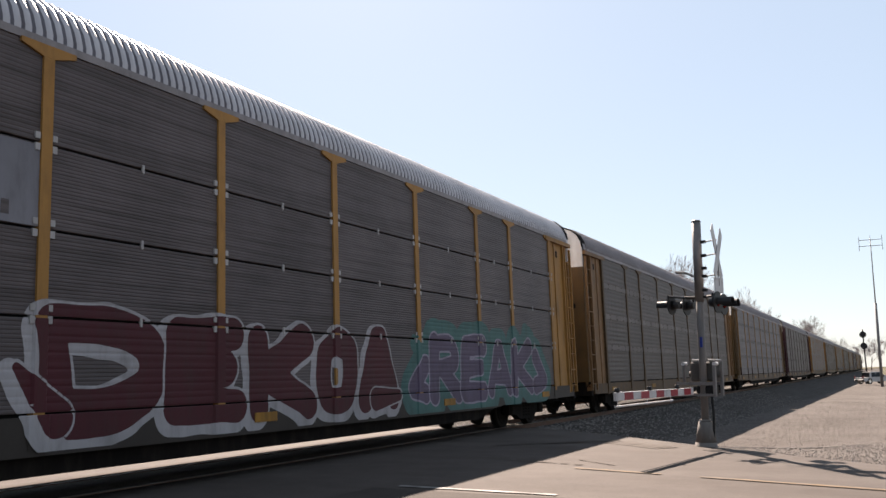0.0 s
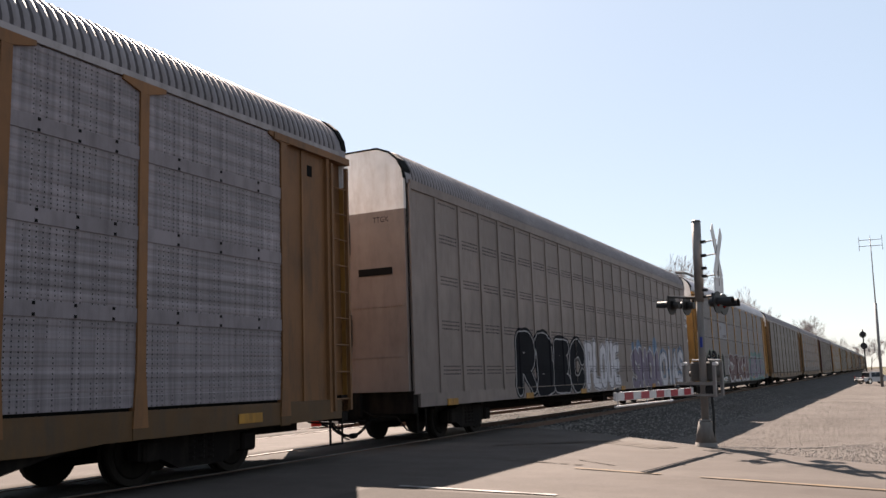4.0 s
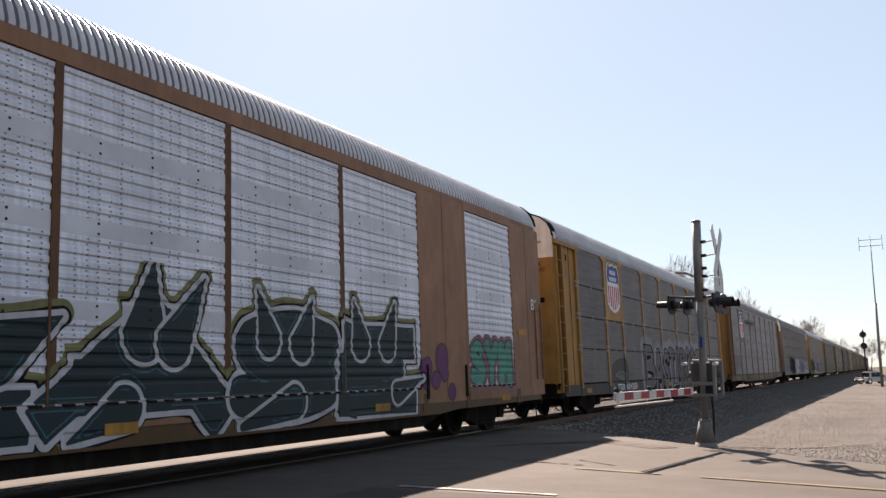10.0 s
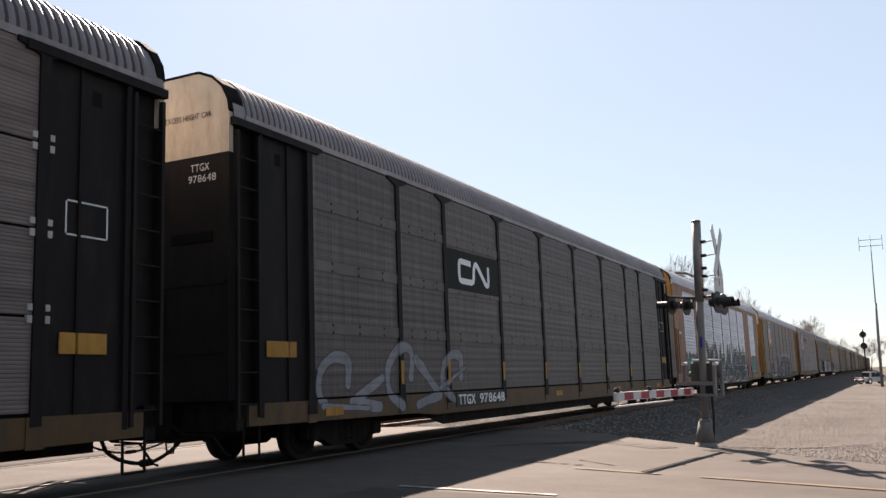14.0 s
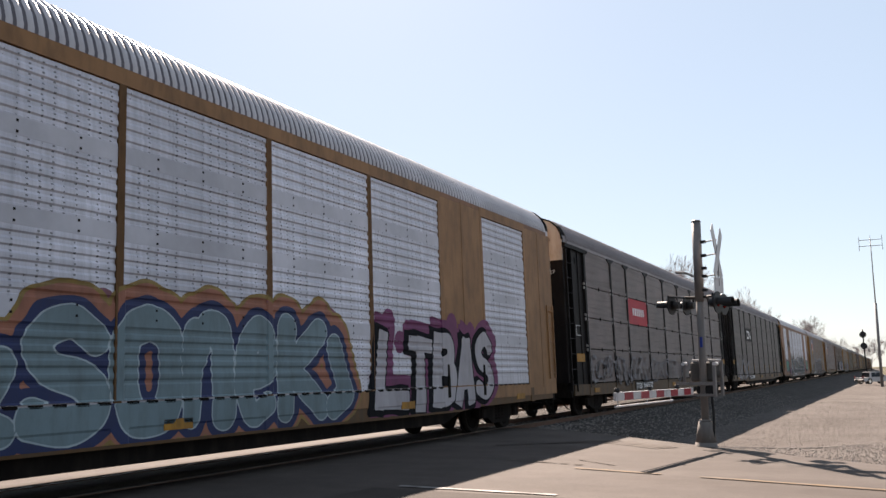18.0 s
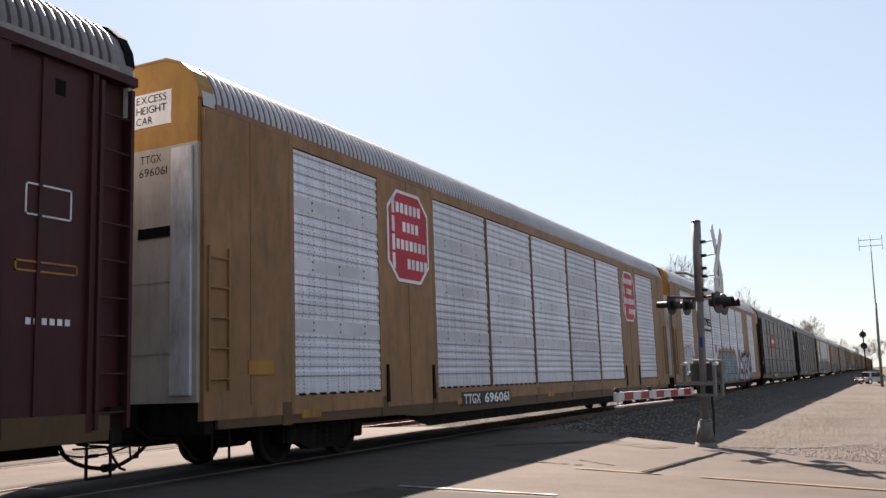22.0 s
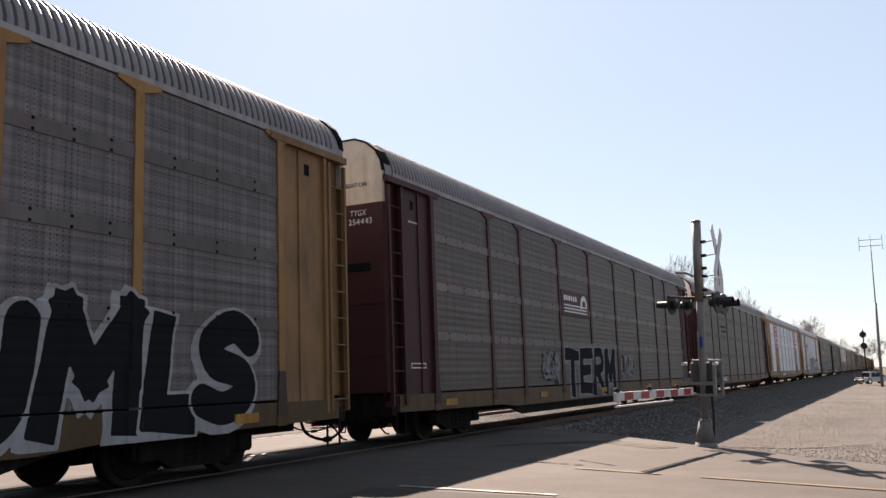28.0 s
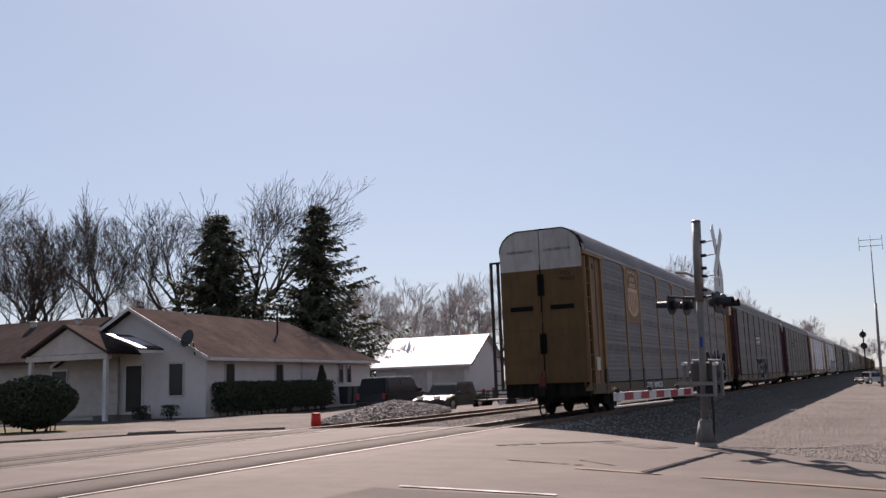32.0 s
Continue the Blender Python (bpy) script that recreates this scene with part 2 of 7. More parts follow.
def prism(bm, poly, axis, lo, hi, mi=0):
    """Extrudes a 2D polygon along an axis (0, 1 or 2) from lo to hi."""
    def at(p, v):
        return (v, p[0], p[1]) if axis == 0 else (p[0], v, p[1]) if axis == 1 else (p[0], p[1], v)
    a, b = [bm.verts.new(at(p, lo)) for p in poly], [bm.verts.new(at(p, hi)) for p in poly]
    k = len(poly)
    fs = [bm.faces.new(a), bm.faces.new(b[::-1])] + [bm.faces.new((a[i], b[i], b[(i + 1) % k], a[(i + 1) % k])) for i in range(k)]
    for f in fs:
        f.material_index = mi
    return fs


def to_mesh(name, bm, mats):
    bmesh.ops.recalc_face_normals(bm, faces=bm.faces)
    me = bpy.data.meshes.new(name)
    bm.to_mesh(me)
    bm.free()
    for m in mats:
        me.materials.append(m)
    return me


MESHES = {}


def shared(key, build, *mats):
    k = (key, tuple(m.name for m in mats))
    if k not in MESHES:
        bm = bmesh.new()
        build(bm)
        MESHES[k] = to_mesh(key if isinstance(key, str) else key[0], bm, mats)
    return MESHES[k]


def piece(name, me, parent=None, at=(0, 0, 0), label=""):
    ob = new(name, me)
    ob.parent, ob.location = parent, at
    if label:
        ob["label"] = label
    return ob


def part(name, bm, material, parent=None, label="", at=(0, 0, 0)):
    mats = material if isinstance(material, (list, tuple)) else [material]
    return piece(name, to_mesh(name, bm, mats), parent, at, label)


def glyphs(text, offset=0.0):
    """Vertices and faces of flat letters of the built-in font, height about 0.7 per unit."""
    cu = bpy.data.curves.new("letters", 'FONT')
    cu.body, cu.size, cu.offset, cu.resolution_u = text, 1.0, offset, 3
    ob = bpy.data.objects.new("letters", cu)
    scene.collection.objects.link(ob)
    me = bpy.data.meshes.new_from_object(ob.evaluated_get(bpy.context.evaluated_depsgraph_get()))
    vs, fs = [tuple(v.co) for v in me.vertices], [tuple(p.vertices) for p in me.polygons]
    bpy.data.objects.remove(ob)
    bpy.data.curves.remove(cu)
    bpy.data.meshes.remove(me)
    return vs, fs


GLYPH = {c + s: glyphs(c, o) for c in "ABCDEFGHIJKLMNOPRSTUVWXY0123456789" for s, o in (("", 0.0), ("+", 0.022))}


def lettering(text, width, height, style="", jitter=0.0, spread=1.0, seed=3):
    """Flat word in the (y, z) plane that starts at the origin: a list of vertices and faces."""
    rnd = random.Random(seed)
    vs, fs, pen, lift = [], [], 0.0, 0
    for ch in text:
        if ch == " ":
            pen += 0.4
            continue
        gv, gf = GLYPH[ch + style]
        xs = [v[0] for v in GLYPH[ch][0]]
        x0, x1 = min(xs), max(xs)
        ang, dy, sx = rnd.uniform(-1, 1) * jitter * 0.25, rnd.uniform(-1, 1) * jitter * 0.08, 1 + rnd.uniform(-1, 1) * jitter * 0.15
        k = k0 = len(vs)
        cx = (x0 + x1) / 2
        ring = [(i, q) for q, f in enumerate(gf) for i in f] if style else [(i, 0) for i in range(len(gv))]
        for i, q in ring:
            x, y, z = gv[i]
            u, w = (x - cx) * sx, (y - 0.35) * (1 + jitter * 0.12 * math.sin(3 * x + 1.7 * k))
            vs.append((pen + (x1 - x0) / 2 + u * math.cos(ang) - w * math.sin(ang), 0.35 + dy + u * math.sin(ang) + w * math.cos(ang), lift * 0.0008 + q * 0.000008))
        for f in gf:
            fs.append(tuple(range(k, k + len(f))) if style else tuple(i + k0 for i in f))
            k += len(f)
        pen += (x1 - x0) * spread + 0.09 * spread
        lift += 1
    w = max(pen - 0.09 * spread, 0.1)
    return [(v[0] / w * width, v[1] / 0.72 * height, v[2]) for v in vs], fs


def word(name, text, s, z, width, height, mat, parent, x=1.392, style="", jitter=0.0, spread=1.0, seed=3, face='side', label=""):
    vs, fs = lettering(text, width, height, style, jitter, spread, seed)
    me = bpy.data.meshes.new(name)
    if face == 'side':
        me.from_pydata([(x + d, s + a, z + b) for a, b, d in vs], [], fs)
    else:
        me.from_pydata([(s + a, x - d, z + b) for a, b, d in vs], [], fs)
    me.materials.append(mat)
    ob = piece(name, me, parent, (0, 0, 0), label)
    return ob


# Centre lines of sprayed letters in a unit box: "c" strokes are curved, "l" strokes straight.
SPRAY = {
    "A": (("l", (0, 0), (0.46, 1), (0.58, 1), (1, 0)), ("l", (0.22, 0.3), (0.8, 0.3))),
    "B": (("l", (0.05, 0), (0, 1)), ("c", (0, 1), (0.7, 0.98), (0.8, 0.66), (0.1, 0.53)), ("c", (0.1, 0.53), (0.95, 0.46), (0.95, 0.06), (0.05, 0))),
    "C": (("c", (1, 0.78), (0.6, 1), (0.1, 0.85), (0, 0.45), (0.15, 0.08), (0.6, 0), (1, 0.2)),),
    "D": (("l", (0.05, 0), (0.0, 1)), ("c", (0, 1), (0.6, 1), (1, 0.75), (1, 0.3), (0.6, 0), (0.05, 0))),
    "E": (("l", (0.95, 1), (0.05, 0.97), (0, 0.03), (1, 0)), ("l", (0, 0.5), (0.8, 0.53))),
    "F": (("l", (1, 1), (0.1, 0.97), (0, 0)), ("l", (0, 0.5), (0.8, 0.52))),
    "H": (("l", (0, 0), (0.05, 1)), ("l", (1, 0), (0.9, 1)), ("l", (0, 0.5), (0.95, 0.45))),
    "I": (("l", (0.5, 0), (0.5, 1)),),
    "J": (("l", (0.3, 1), (0.95, 0.8)), ("c", (0.85, 0.85), (0.85, 0.3), (0.6, 0.02), (0, 0.08))),
    "K": (("l", (0, 0), (0.05, 1)), ("l", (0.95, 1), (0.15, 0.5), (1, 0))),
    "L": (("l", (0.15, 1), (0, 0.03), (1, 0)),),
    "M": (("l", (0, 0), (0.08, 1), (0.5, 0.38), (0.92, 1), (1, 0)),),
    "N": (("l", (0, 0), (0.05, 1), (0.95, 0), (1, 1)),),
    "O": (("c", (0.5, 1), (0.08, 0.85), (0, 0.45), (0.15, 0.08), (0.5, 0), (0.88, 0.1), (1, 0.5), (0.9, 0.88), (0.5, 1)),),
    "P": (("l", (0.1, 0), (0, 1)), ("l", (0, 1), (0.95, 0.97), (0.9, 0.5), (0.1, 0.42))),
    "R": (("l", (0, 0), (0.05, 1)), ("c", (0.05, 1), (0.75, 0.98), (0.85, 0.62), (0.1, 0.5)), ("l", (0.3, 0.5), (1, 0))),
    "S": (("c", (0.95, 0.84), (0.55, 1), (0.08, 0.82), (0.22, 0.56), (0.8, 0.42), (0.95, 0.18), (0.5, 0), (0.0, 0.1)),),
    "T": (("l", (0, 1), (1, 0.96)), ("l", (0.5, 0.98), (0.45, 0))),
    "U": (("c", (0.03, 1), (0, 0.35), (0.2, 0.02), (0.75, 0.02), (0.97, 0.35), (1, 1)),),
    "V": (("l", (0, 1), (0.5, 0), (1, 1)),),
    "Y": (("l", (0, 1), (0.5, 0.5), (1, 1)), ("l", (0.5, 0.5), (0.4, 0))),
    "n": (("l", (0, 0), (0, 0.9)), ("c", (0, 0.6), (0.4, 0.95), (0.85, 0.8), (1, 0))),
    "e": (("c", (0.1, 0.5), (0.9, 0.55), (0.85, 0.88), (0.45, 1), (0.05, 0.7), (0.05, 0.3), (0.4, 0), (1, 0.12)),),
    "r": (("l", (0, 0), (0.05, 0.95)), ("c", (0.05, 0.6), (0.4, 0.92), (0.95, 0.95))),
    "<": (("l", (1, 0.55), (0, 0.1), (1, 0.0)),),
    ">": (("l", (0, 0.75), (1, 0.15), (0, 0.0)),),
    "o": (("l", (0.45, 1), (0.02, 0.5), (0.25, 0.04), (0.8, 0), (1, 0.5), (0.45, 1)),),
    "s": (("l", (1, 0.88), (0.35, 1), (0.05, 0.62), (0.9, 0.42), (0.82, 0.03), (0, 0.14)),),
    "~": (("c", (0.95, 0.5), (0.9, 0.95), (0.4, 1), (0.02, 0.7), (0.1, 0.25), (0.6, 0.0)),),
}
STEP = 0.025


def curve_points(pts, n=5):
    """Smooth line through the given points."""
    out = []
    for k in range(len(pts) - 1):
        p0, p1, p2, p3 = pts[max(0, k - 1)], pts[k], pts[k + 1], pts[min(len(pts) - 1, k + 2)]
        for q in range(n):
            t = q / n
            out.append(tuple(0.5 * (2 * b + (c - a) * t + (2 * a - 5 * b + 4 * c - d) * t * t + (3 * b - a - 3 * c + d) * t ** 3) for a, b, c, d in zip(p0, p1, p2, p3)))
    return out + [pts[-1]]


def capsule(Y, Z, a, b, ra, rb, square):
    """Distance to a tapered stroke: round ended, or square ended for blocky letters."""
    dy, dz = b[0] - a[0], b[1] - a[1]
    ln = math.hypot(dy, dz) or 1e-6
    uy, uz = dy / ln, dz / ln
    along, across = (Y - a[0]) * uy + (Z - a[1]) * uz, np.abs((Z - a[1]) * uy - (Y - a[0]) * uz)
    t = np.clip(along / ln, 0, 1)
    r = ra + (rb - ra) * t
    past = np.maximum(np.maximum(-along, along - ln), 0)
    if square:
        return np.maximum(across, past) - r
    return np.hypot(across, past) - r


def paint_depth(kind, Y, Z):
    """How far the car's side stands out under the paint."""
    near = np.min([np.abs(Y - p) for p in POSTS], axis=0)
    if kind == "rib":
        step = (CAR_L - 0.3) / 24
        rib = np.abs((Y - 0.15 + step / 2) % step - step / 2)
        return np.where(Z < 0.825, 1.367, np.where(rib < 0.06, 1.3785, 1.3523))

    def relief(name, z0, z1, front):
        prof = rib_profile(name, z0, z1)
        return front + np.interp(Z, [p[1] for p in prof], [p[0] for p in prof])
    if kind == "brown":
        d = relief("galv", 0.90, 4.66, 1.349)
        for q in range(1, 4):
            d = np.where(np.abs(Z - 0.90 - q * 0.94 - 0.0846) < 0.125, 1.3655, d)
        d = np.where(np.minimum(near, np.abs(Y - 20.7)) < 0.07, 1.3785, d)
        for a, b in ((0, 2.06), (4.56, 6.79), (20.63, 22.85), (25.35, 28)):
            d = np.where((Y > a) & (Y < b), 1.3815, d)
        return np.where(Z < 0.62, np.where(near < 0.13, 1.3795, 1.3675), np.where(Z < 0.93, np.maximum(d, 1.3795), d))
    if kind == "plank":
        base = np.where(Z < 1.83, relief("paint", 0.84, 1.815, 1.3578), relief("paint", 1.845, 2.745, 1.3578))
    else:
        base = relief("mesh", 0.84, 4.775, 1.3555)
        for q in range(1, 4):
            base = np.where(np.abs(Z - 0.84 - q * 0.984 - 0.0885) < 0.11, 1.3725, base)
    foot = 0.09 if kind == "plank" else 0.13
    d = np.where(near < np.where(Z < 1.26, foot, 0.085), 1.3895, base)
    return np.where(Z < 0.815, np.where(near < 0.13, 1.3905, 1.3675), d)


def sheet_of_paint(name, field, y0, z0, kind, lift, mat, parent, label=""):
    """Thin coat of paint wherever the field is negative, following the car's side."""
    ny, nz = field.shape
    Y, Z = np.meshgrid(y0 + STEP * np.arange(ny), z0 + STEP * np.arange(nz), indexing="ij")
    X = paint_depth(kind, Y, Z) + lift
    inside = field < 0
    vs, fs = [], []

    def quad(pts):
        k = len(vs)
        vs.extend(pts)
        fs.append(tuple(range(k, k + len(pts))))
    full = inside[:-1, :-1] & inside[1:, :-1] & inside[:-1, 1:] & inside[1:, 1:]
    flat = (X[:-1, :-1] == X[1:, :-1]) & (X[:-1, 1:] == X[1:, 1:])
    some = (inside[:-1, :-1] | inside[1:, :-1] | inside[:-1, 1:] | inside[1:, 1:]) & ~full
    for j in range(nz - 1):
        i = 0
        while i < ny - 1:
            if full[i, j]:
                k = i + 1
                if flat[i, j]:
                    while k < ny - 1 and full[k, j] and flat[k, j] and X[k, j] == X[i, j] and X[k, j + 1] == X[i, j + 1]:
                        k += 1
                quad([(X[a, b], Y[a, b], Z[a, b]) for a, b in ((i, j), (k, j), (k, j + 1), (i, j + 1))])
                i = k
                continue
            if some[i, j]:
                ring = ((i, j), (i + 1, j), (i + 1, j + 1), (i, j + 1))
                pts = []
                for p, q in zip(ring, ring[1:] + ring[:1]):
                    fp, fq = field[p], field[q]
                    if fp < 0:
                        pts.append((X[p], Y[p], Z[p]))
                    if (fp < 0) != (fq < 0):
                        t = fp / (fp - fq)
                        pts.append(tuple(float(m[p] + (m[q] - m[p]) * t) for m in (X, Y, Z)))
                if len(pts) > 2:
                    quad(pts)
            i += 1
    me = bpy.data.meshes.new(name)
    me.from_pydata([tuple(map(float, v)) for v in vs], [], fs)
    me.materials.append(mat)
    return tagged(piece(name, me, parent, (0, 0, 0), label), label, kind="stuff")


def graffiti(text, s, z, width, height, parent, kind, fill, edge, backs=(), r=0.17, gap=0.05, square=False, lean=0.0, jitter=0.5, seed=3, label="",
             extras=(), gloss=None, puffs=None, widths=None, squeeze=1.0):
    """A sprayed piece: backing coats, edge coat, letters, and thin highlights, letter over letter."""
    rnd = random.Random(seed)
    pad = 0.55
    ny, nz = int((width + 2 * pad) / STEP), int((height + 2 * pad) / STEP)
    y0, z0 = s - pad, z - pad
    Y, Z = np.meshgrid(y0 + STEP * np.arange(ny), z0 + STEP * np.arange(nz), indexing="ij")
    wob = 0.010 * np.sin(4.3 * Y + 3 * np.sin(2.7 * Z + seed)) + 0.007 * np.sin(11.7 * Z + 2.2 * np.sin(5 * Y + seed))
    ws = widths or [1.0] * len(text)
    pen, letters, union = s, None, None
    for ch, wk in zip(text, ws):
        w = width * wk / sum(ws)
        rr = min(r, w * 0.30)
        hk, dz, tilt = 1 + rnd.uniform(-0.10, 0.05) * jitter, rnd.uniform(-0.05, 0.05) * jitter * height, lean + rnd.uniform(-0.12, 0.12) * jitter
        d = np.full(Y.shape, 9.0)
        for st in SPRAY[ch]:
            pts = curve_points(st[1:]) if st[0] == "c" else list(st[1:])
            m = []
            for a, b in pts:
                zz = z + rr + dz + b * (height * hk - 2 * rr)
                m.append((pen + rr * squeeze + a * (w - 2 * rr * squeeze) + tilt * (zz - z - height / 2), zz))
            n = max(1, len(m) - 1)
            ends = (rr * rnd.uniform(0.8, 1.25), rr * rnd.uniform(0.8, 1.25))
            for k, (a, b) in enumerate(zip(m, m[1:])):
                d = np.minimum(d, capsule(Y, Z, a, b, ends[0] + (ends[1] - ends[0]) * k / n, ends[0] + (ends[1] - ends[0]) * (k + 1) / n, square and st[0] == "l"))
        d = d + wob * (0.4 if square else 1.0)
        letters = d if letters is None else np.minimum(np.maximum(letters, gap - d), d)
        union = d if union is None else np.minimum(union, d)
        pen += w
    for a, b, ra, c, e, rb in extras:
        d = capsule(Y, Z, (s + a, z + b), (s + c, z + e), ra, rb, False)
        letters = np.minimum(np.maximum(letters, gap * 0.8 - d), d)
        union = np.minimum(union, d)
    joints = {"plank": ((0.815, 0.842), (1.814, 1.846)), "mesh": ((0.812, 0.842),), "brown": ((0.90, 0.925),), "rib": ()}[kind]
    lift = 0.0
    block = np.full(Y.shape, -9.0)
    for a, b in joints + ((-9.0, 0.58 if kind == "rib" else 0.44),):
        block = np.maximum(block, np.minimum(Z - a, b - Z))
    letters = np.maximum(letters, block)
    if puffs:
        mat, grow, n, size = puffs
        cl = np.full(Y.shape, 9.0)
        for k in range(n):
            cy, cz, q = s + width * (k + rnd.random()) / n, z + height * rnd.uniform(0.75, 1.12), size * rnd.uniform(0.5, 1.2)
            cl = np.minimum(cl, np.hypot(Y - cy, Z - cz) - q)
        sheet_of_paint("graffiti_cloud", np.maximum(np.minimum(cl, union - grow), block), y0, z0, kind, lift, mat, parent)
        lift += 0.0003
    for mat, grow, dy, dz in backs:
        f = np.roll(np.roll(union, int(dy / STEP), 0), int(dz / STEP), 1) - grow + wob
        sheet_of_paint("graffiti_glow", np.maximum(f, block), y0, z0, kind, lift, mat, parent)
        lift += 0.0003
    sheet_of_paint("graffiti_outline", np.maximum(union - gap, block), y0, z0, kind, lift, edge, parent)
    ob = sheet_of_paint("graffiti", letters, y0, z0, kind, lift + 0.0003, fill, parent, label)
    if gloss:
        inner = np.abs(letters + 0.055) - 0.011
        keep = np.sin(3.1 * Y + 1.3 * seed) * np.sin(4.3 * Z + seed) - 0.05
        sheet_of_paint("graffiti_highlight", np.maximum(inner, -keep * 0.2), y0, z0, kind, lift + 0.0006, gloss, parent)
    return ob


def scribble(s, z, width, height, mat, parent, n=14, r=0.018, seed=1, loops=1.0):
    """Spray-can line work: overlapping loops and strokes."""
    rnd = random.Random(seed)
    bm = bmesh.new()
    for k in range(n):
        c0, h = s + width * (k + rnd.random()) / n, height * rnd.uniform(0.5, 1.0)
        w, lean, a0 = width / n * rnd.uniform(0.7, 1.5), rnd.uniform(-0.2, 0.2), rnd.uniform(0, 3)
        pts = []
        for q in range(13):
            a = a0 + q / 12 * 2 * math.pi * loops * rnd.uniform(0.5, 1.0)
            pts.append((c0 + w * math.cos(a) + lean * math.sin(a), z + height / 2 + h / 2 * math.sin(a) + rnd.uniform(-0.04, 0.04) * height))
        for (a, b), (c, d) in zip(pts, pts[1:]):
            dx, dz = c - a, d - b
            ln = math.hypot(dx, dz) or 1
            nx, nz = -dz / ln * r, dx / ln * r
            vs = [bm.verts.new((1.391 + 0.0004 * k, y, zz)) for y, zz in ((a + nx, b + nz), (c + nx, d + nz), (c - nx, d - nz), (a - nx, b - nz))]
            bm.faces.new(vs)
    return tagged(part("graffiti", bm, mat, parent), kind="stuff")


def line_work(paths, mat, parent, r):
    """Single spray-can lines, each a flat run of points (s, z, s, z, ...) drawn with round bends."""
    bm = bmesh.new()
    for k, flat in enumerate(paths):
        pts = [Vector((flat[q], flat[q + 1])) for q in range(0, len(flat), 2)]
        for _ in range(2):
            cut = [pts[0]]
            for a, b in zip(pts, pts[1:]):
                cut += [a.lerp(b, 0.25), a.lerp(b, 0.75)]
            pts = cut + [pts[-1]]
        for q, (a, b) in enumerate(zip(pts, pts[1:])):
            d = b - a
            if d.length < 1e-5:
                continue
            n, e = Vector((-d.y, d.x)).normalized() * r, d.normalized() * r * 0.5
            x = 1.391 + 0.0004 * k + 0.0002 * (q % 2)
            bm.faces.new([bm.verts.new((x, v.x, v.y)) for v in (a - e + n, b + e + n, b + e - n, a - e - n)])
    return tagged(part("graffiti", bm, mat, parent), kind="stuff")


def blobs(s, z, width, height, parent, kind, mat, n, size, seed, label=""):
    """Round sprayed bubbles that run into one another."""
    rnd = random.Random(seed)
    ny, nz = int((width + 0.8) / STEP), int((height + 0.8) / STEP)
    Y, Z = np.meshgrid(s - 0.4 + STEP * np.arange(ny), z - 0.4 + STEP * np.arange(nz), indexing="ij")
    f = np.full(Y.shape, 9.0)
    for k in range(n):
        f = np.minimum(f, np.hypot(Y - s - width * rnd.random(), Z - z - height * rnd.random()) - size * rnd.uniform(0.5, 1.1))
    f = np.maximum(f, 0.47 - Z)
    sheet_of_paint("graffiti_outline", f - 0.03, s - 0.4, z - 0.4, kind, 0.0, M["spray_umber"], parent)
    return sheet_of_paint("graffiti", f, s - 0.4, z - 0.4, kind, 0.0003, mat, parent, label)


# ---- the train ----
SIDE, PITCH_L, HW = -7.857, 28.652, 1.385
XC = SIDE - HW
RAIL_TOP = -0.13
CAR_L = 27.4
POSTS = (1.85, 4.68, 6.62, 9.47, 12.3, 15.1, 17.93, 20.78, 22.72, 25.55)
WHEEL_R = 0.42
AXLES = (2.35, 4.2, 23.2, 25.05)
END_PROFILE = ((1.305, 0.86), (1.305, 4.88), (1.275, 5.06), (1.17, 5.26), (0.99, 5.42), (0.745, 5.52))
ROOF_PROFILE = ((1.345, 4.80), (1.335, 4.94), (1.29, 5.10), (1.19, 5.28), (1.01, 5.44), (0.76, 5.545), (0.0, 5.57))


def roof_mesh(pitch=0.136):
    def build(bm):
        prof = list(ROOF_PROFILE) + [(-x, z) for x, z in ROOF_PROFILE[-2::-1]]
        cols, y = [], 0.32
        while y < CAR_L - 0.32:
            cols += [(y, 0.0), (y + pitch * 0.14, 0.012), (y + pitch * 0.3, 0.03), (y + pitch * 0.62, 0.03), (y + pitch * 0.78, 0.012), (y + pitch * 0.9, 0.0)]
            y += pitch
        rows = []
        for yy, d in cols:
            ring = []
            for x, z in prof:
                k = Vector((x, 0, z - 4.2)).normalized() * (d if z > 4.85 else 0.0)
                ring.append(bm.verts.new((x + k.x, yy, z + k.z)))
            rows.append(ring)
        for k, (a, b) in enumerate(zip(rows, rows[1:])):
            for i in range(len(prof) - 1):
                f = bm.faces.new((a[i], a[i + 1], b[i + 1], b[i]))
                # Valleys and lower rib flanks take the second, darker material.
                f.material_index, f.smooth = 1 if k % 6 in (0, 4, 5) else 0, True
        for ya, yb in ((0.06, 0.33), (CAR_L - 0.33, CAR_L - 0.06)):
            ra, rb = ([bm.verts.new((x, yy, z)) for x, z in prof] for yy in (ya, yb))
            for i in range(len(prof) - 1):
                bm.faces.new((ra[i], ra[i + 1], rb[i + 1], rb[i]))
    return build


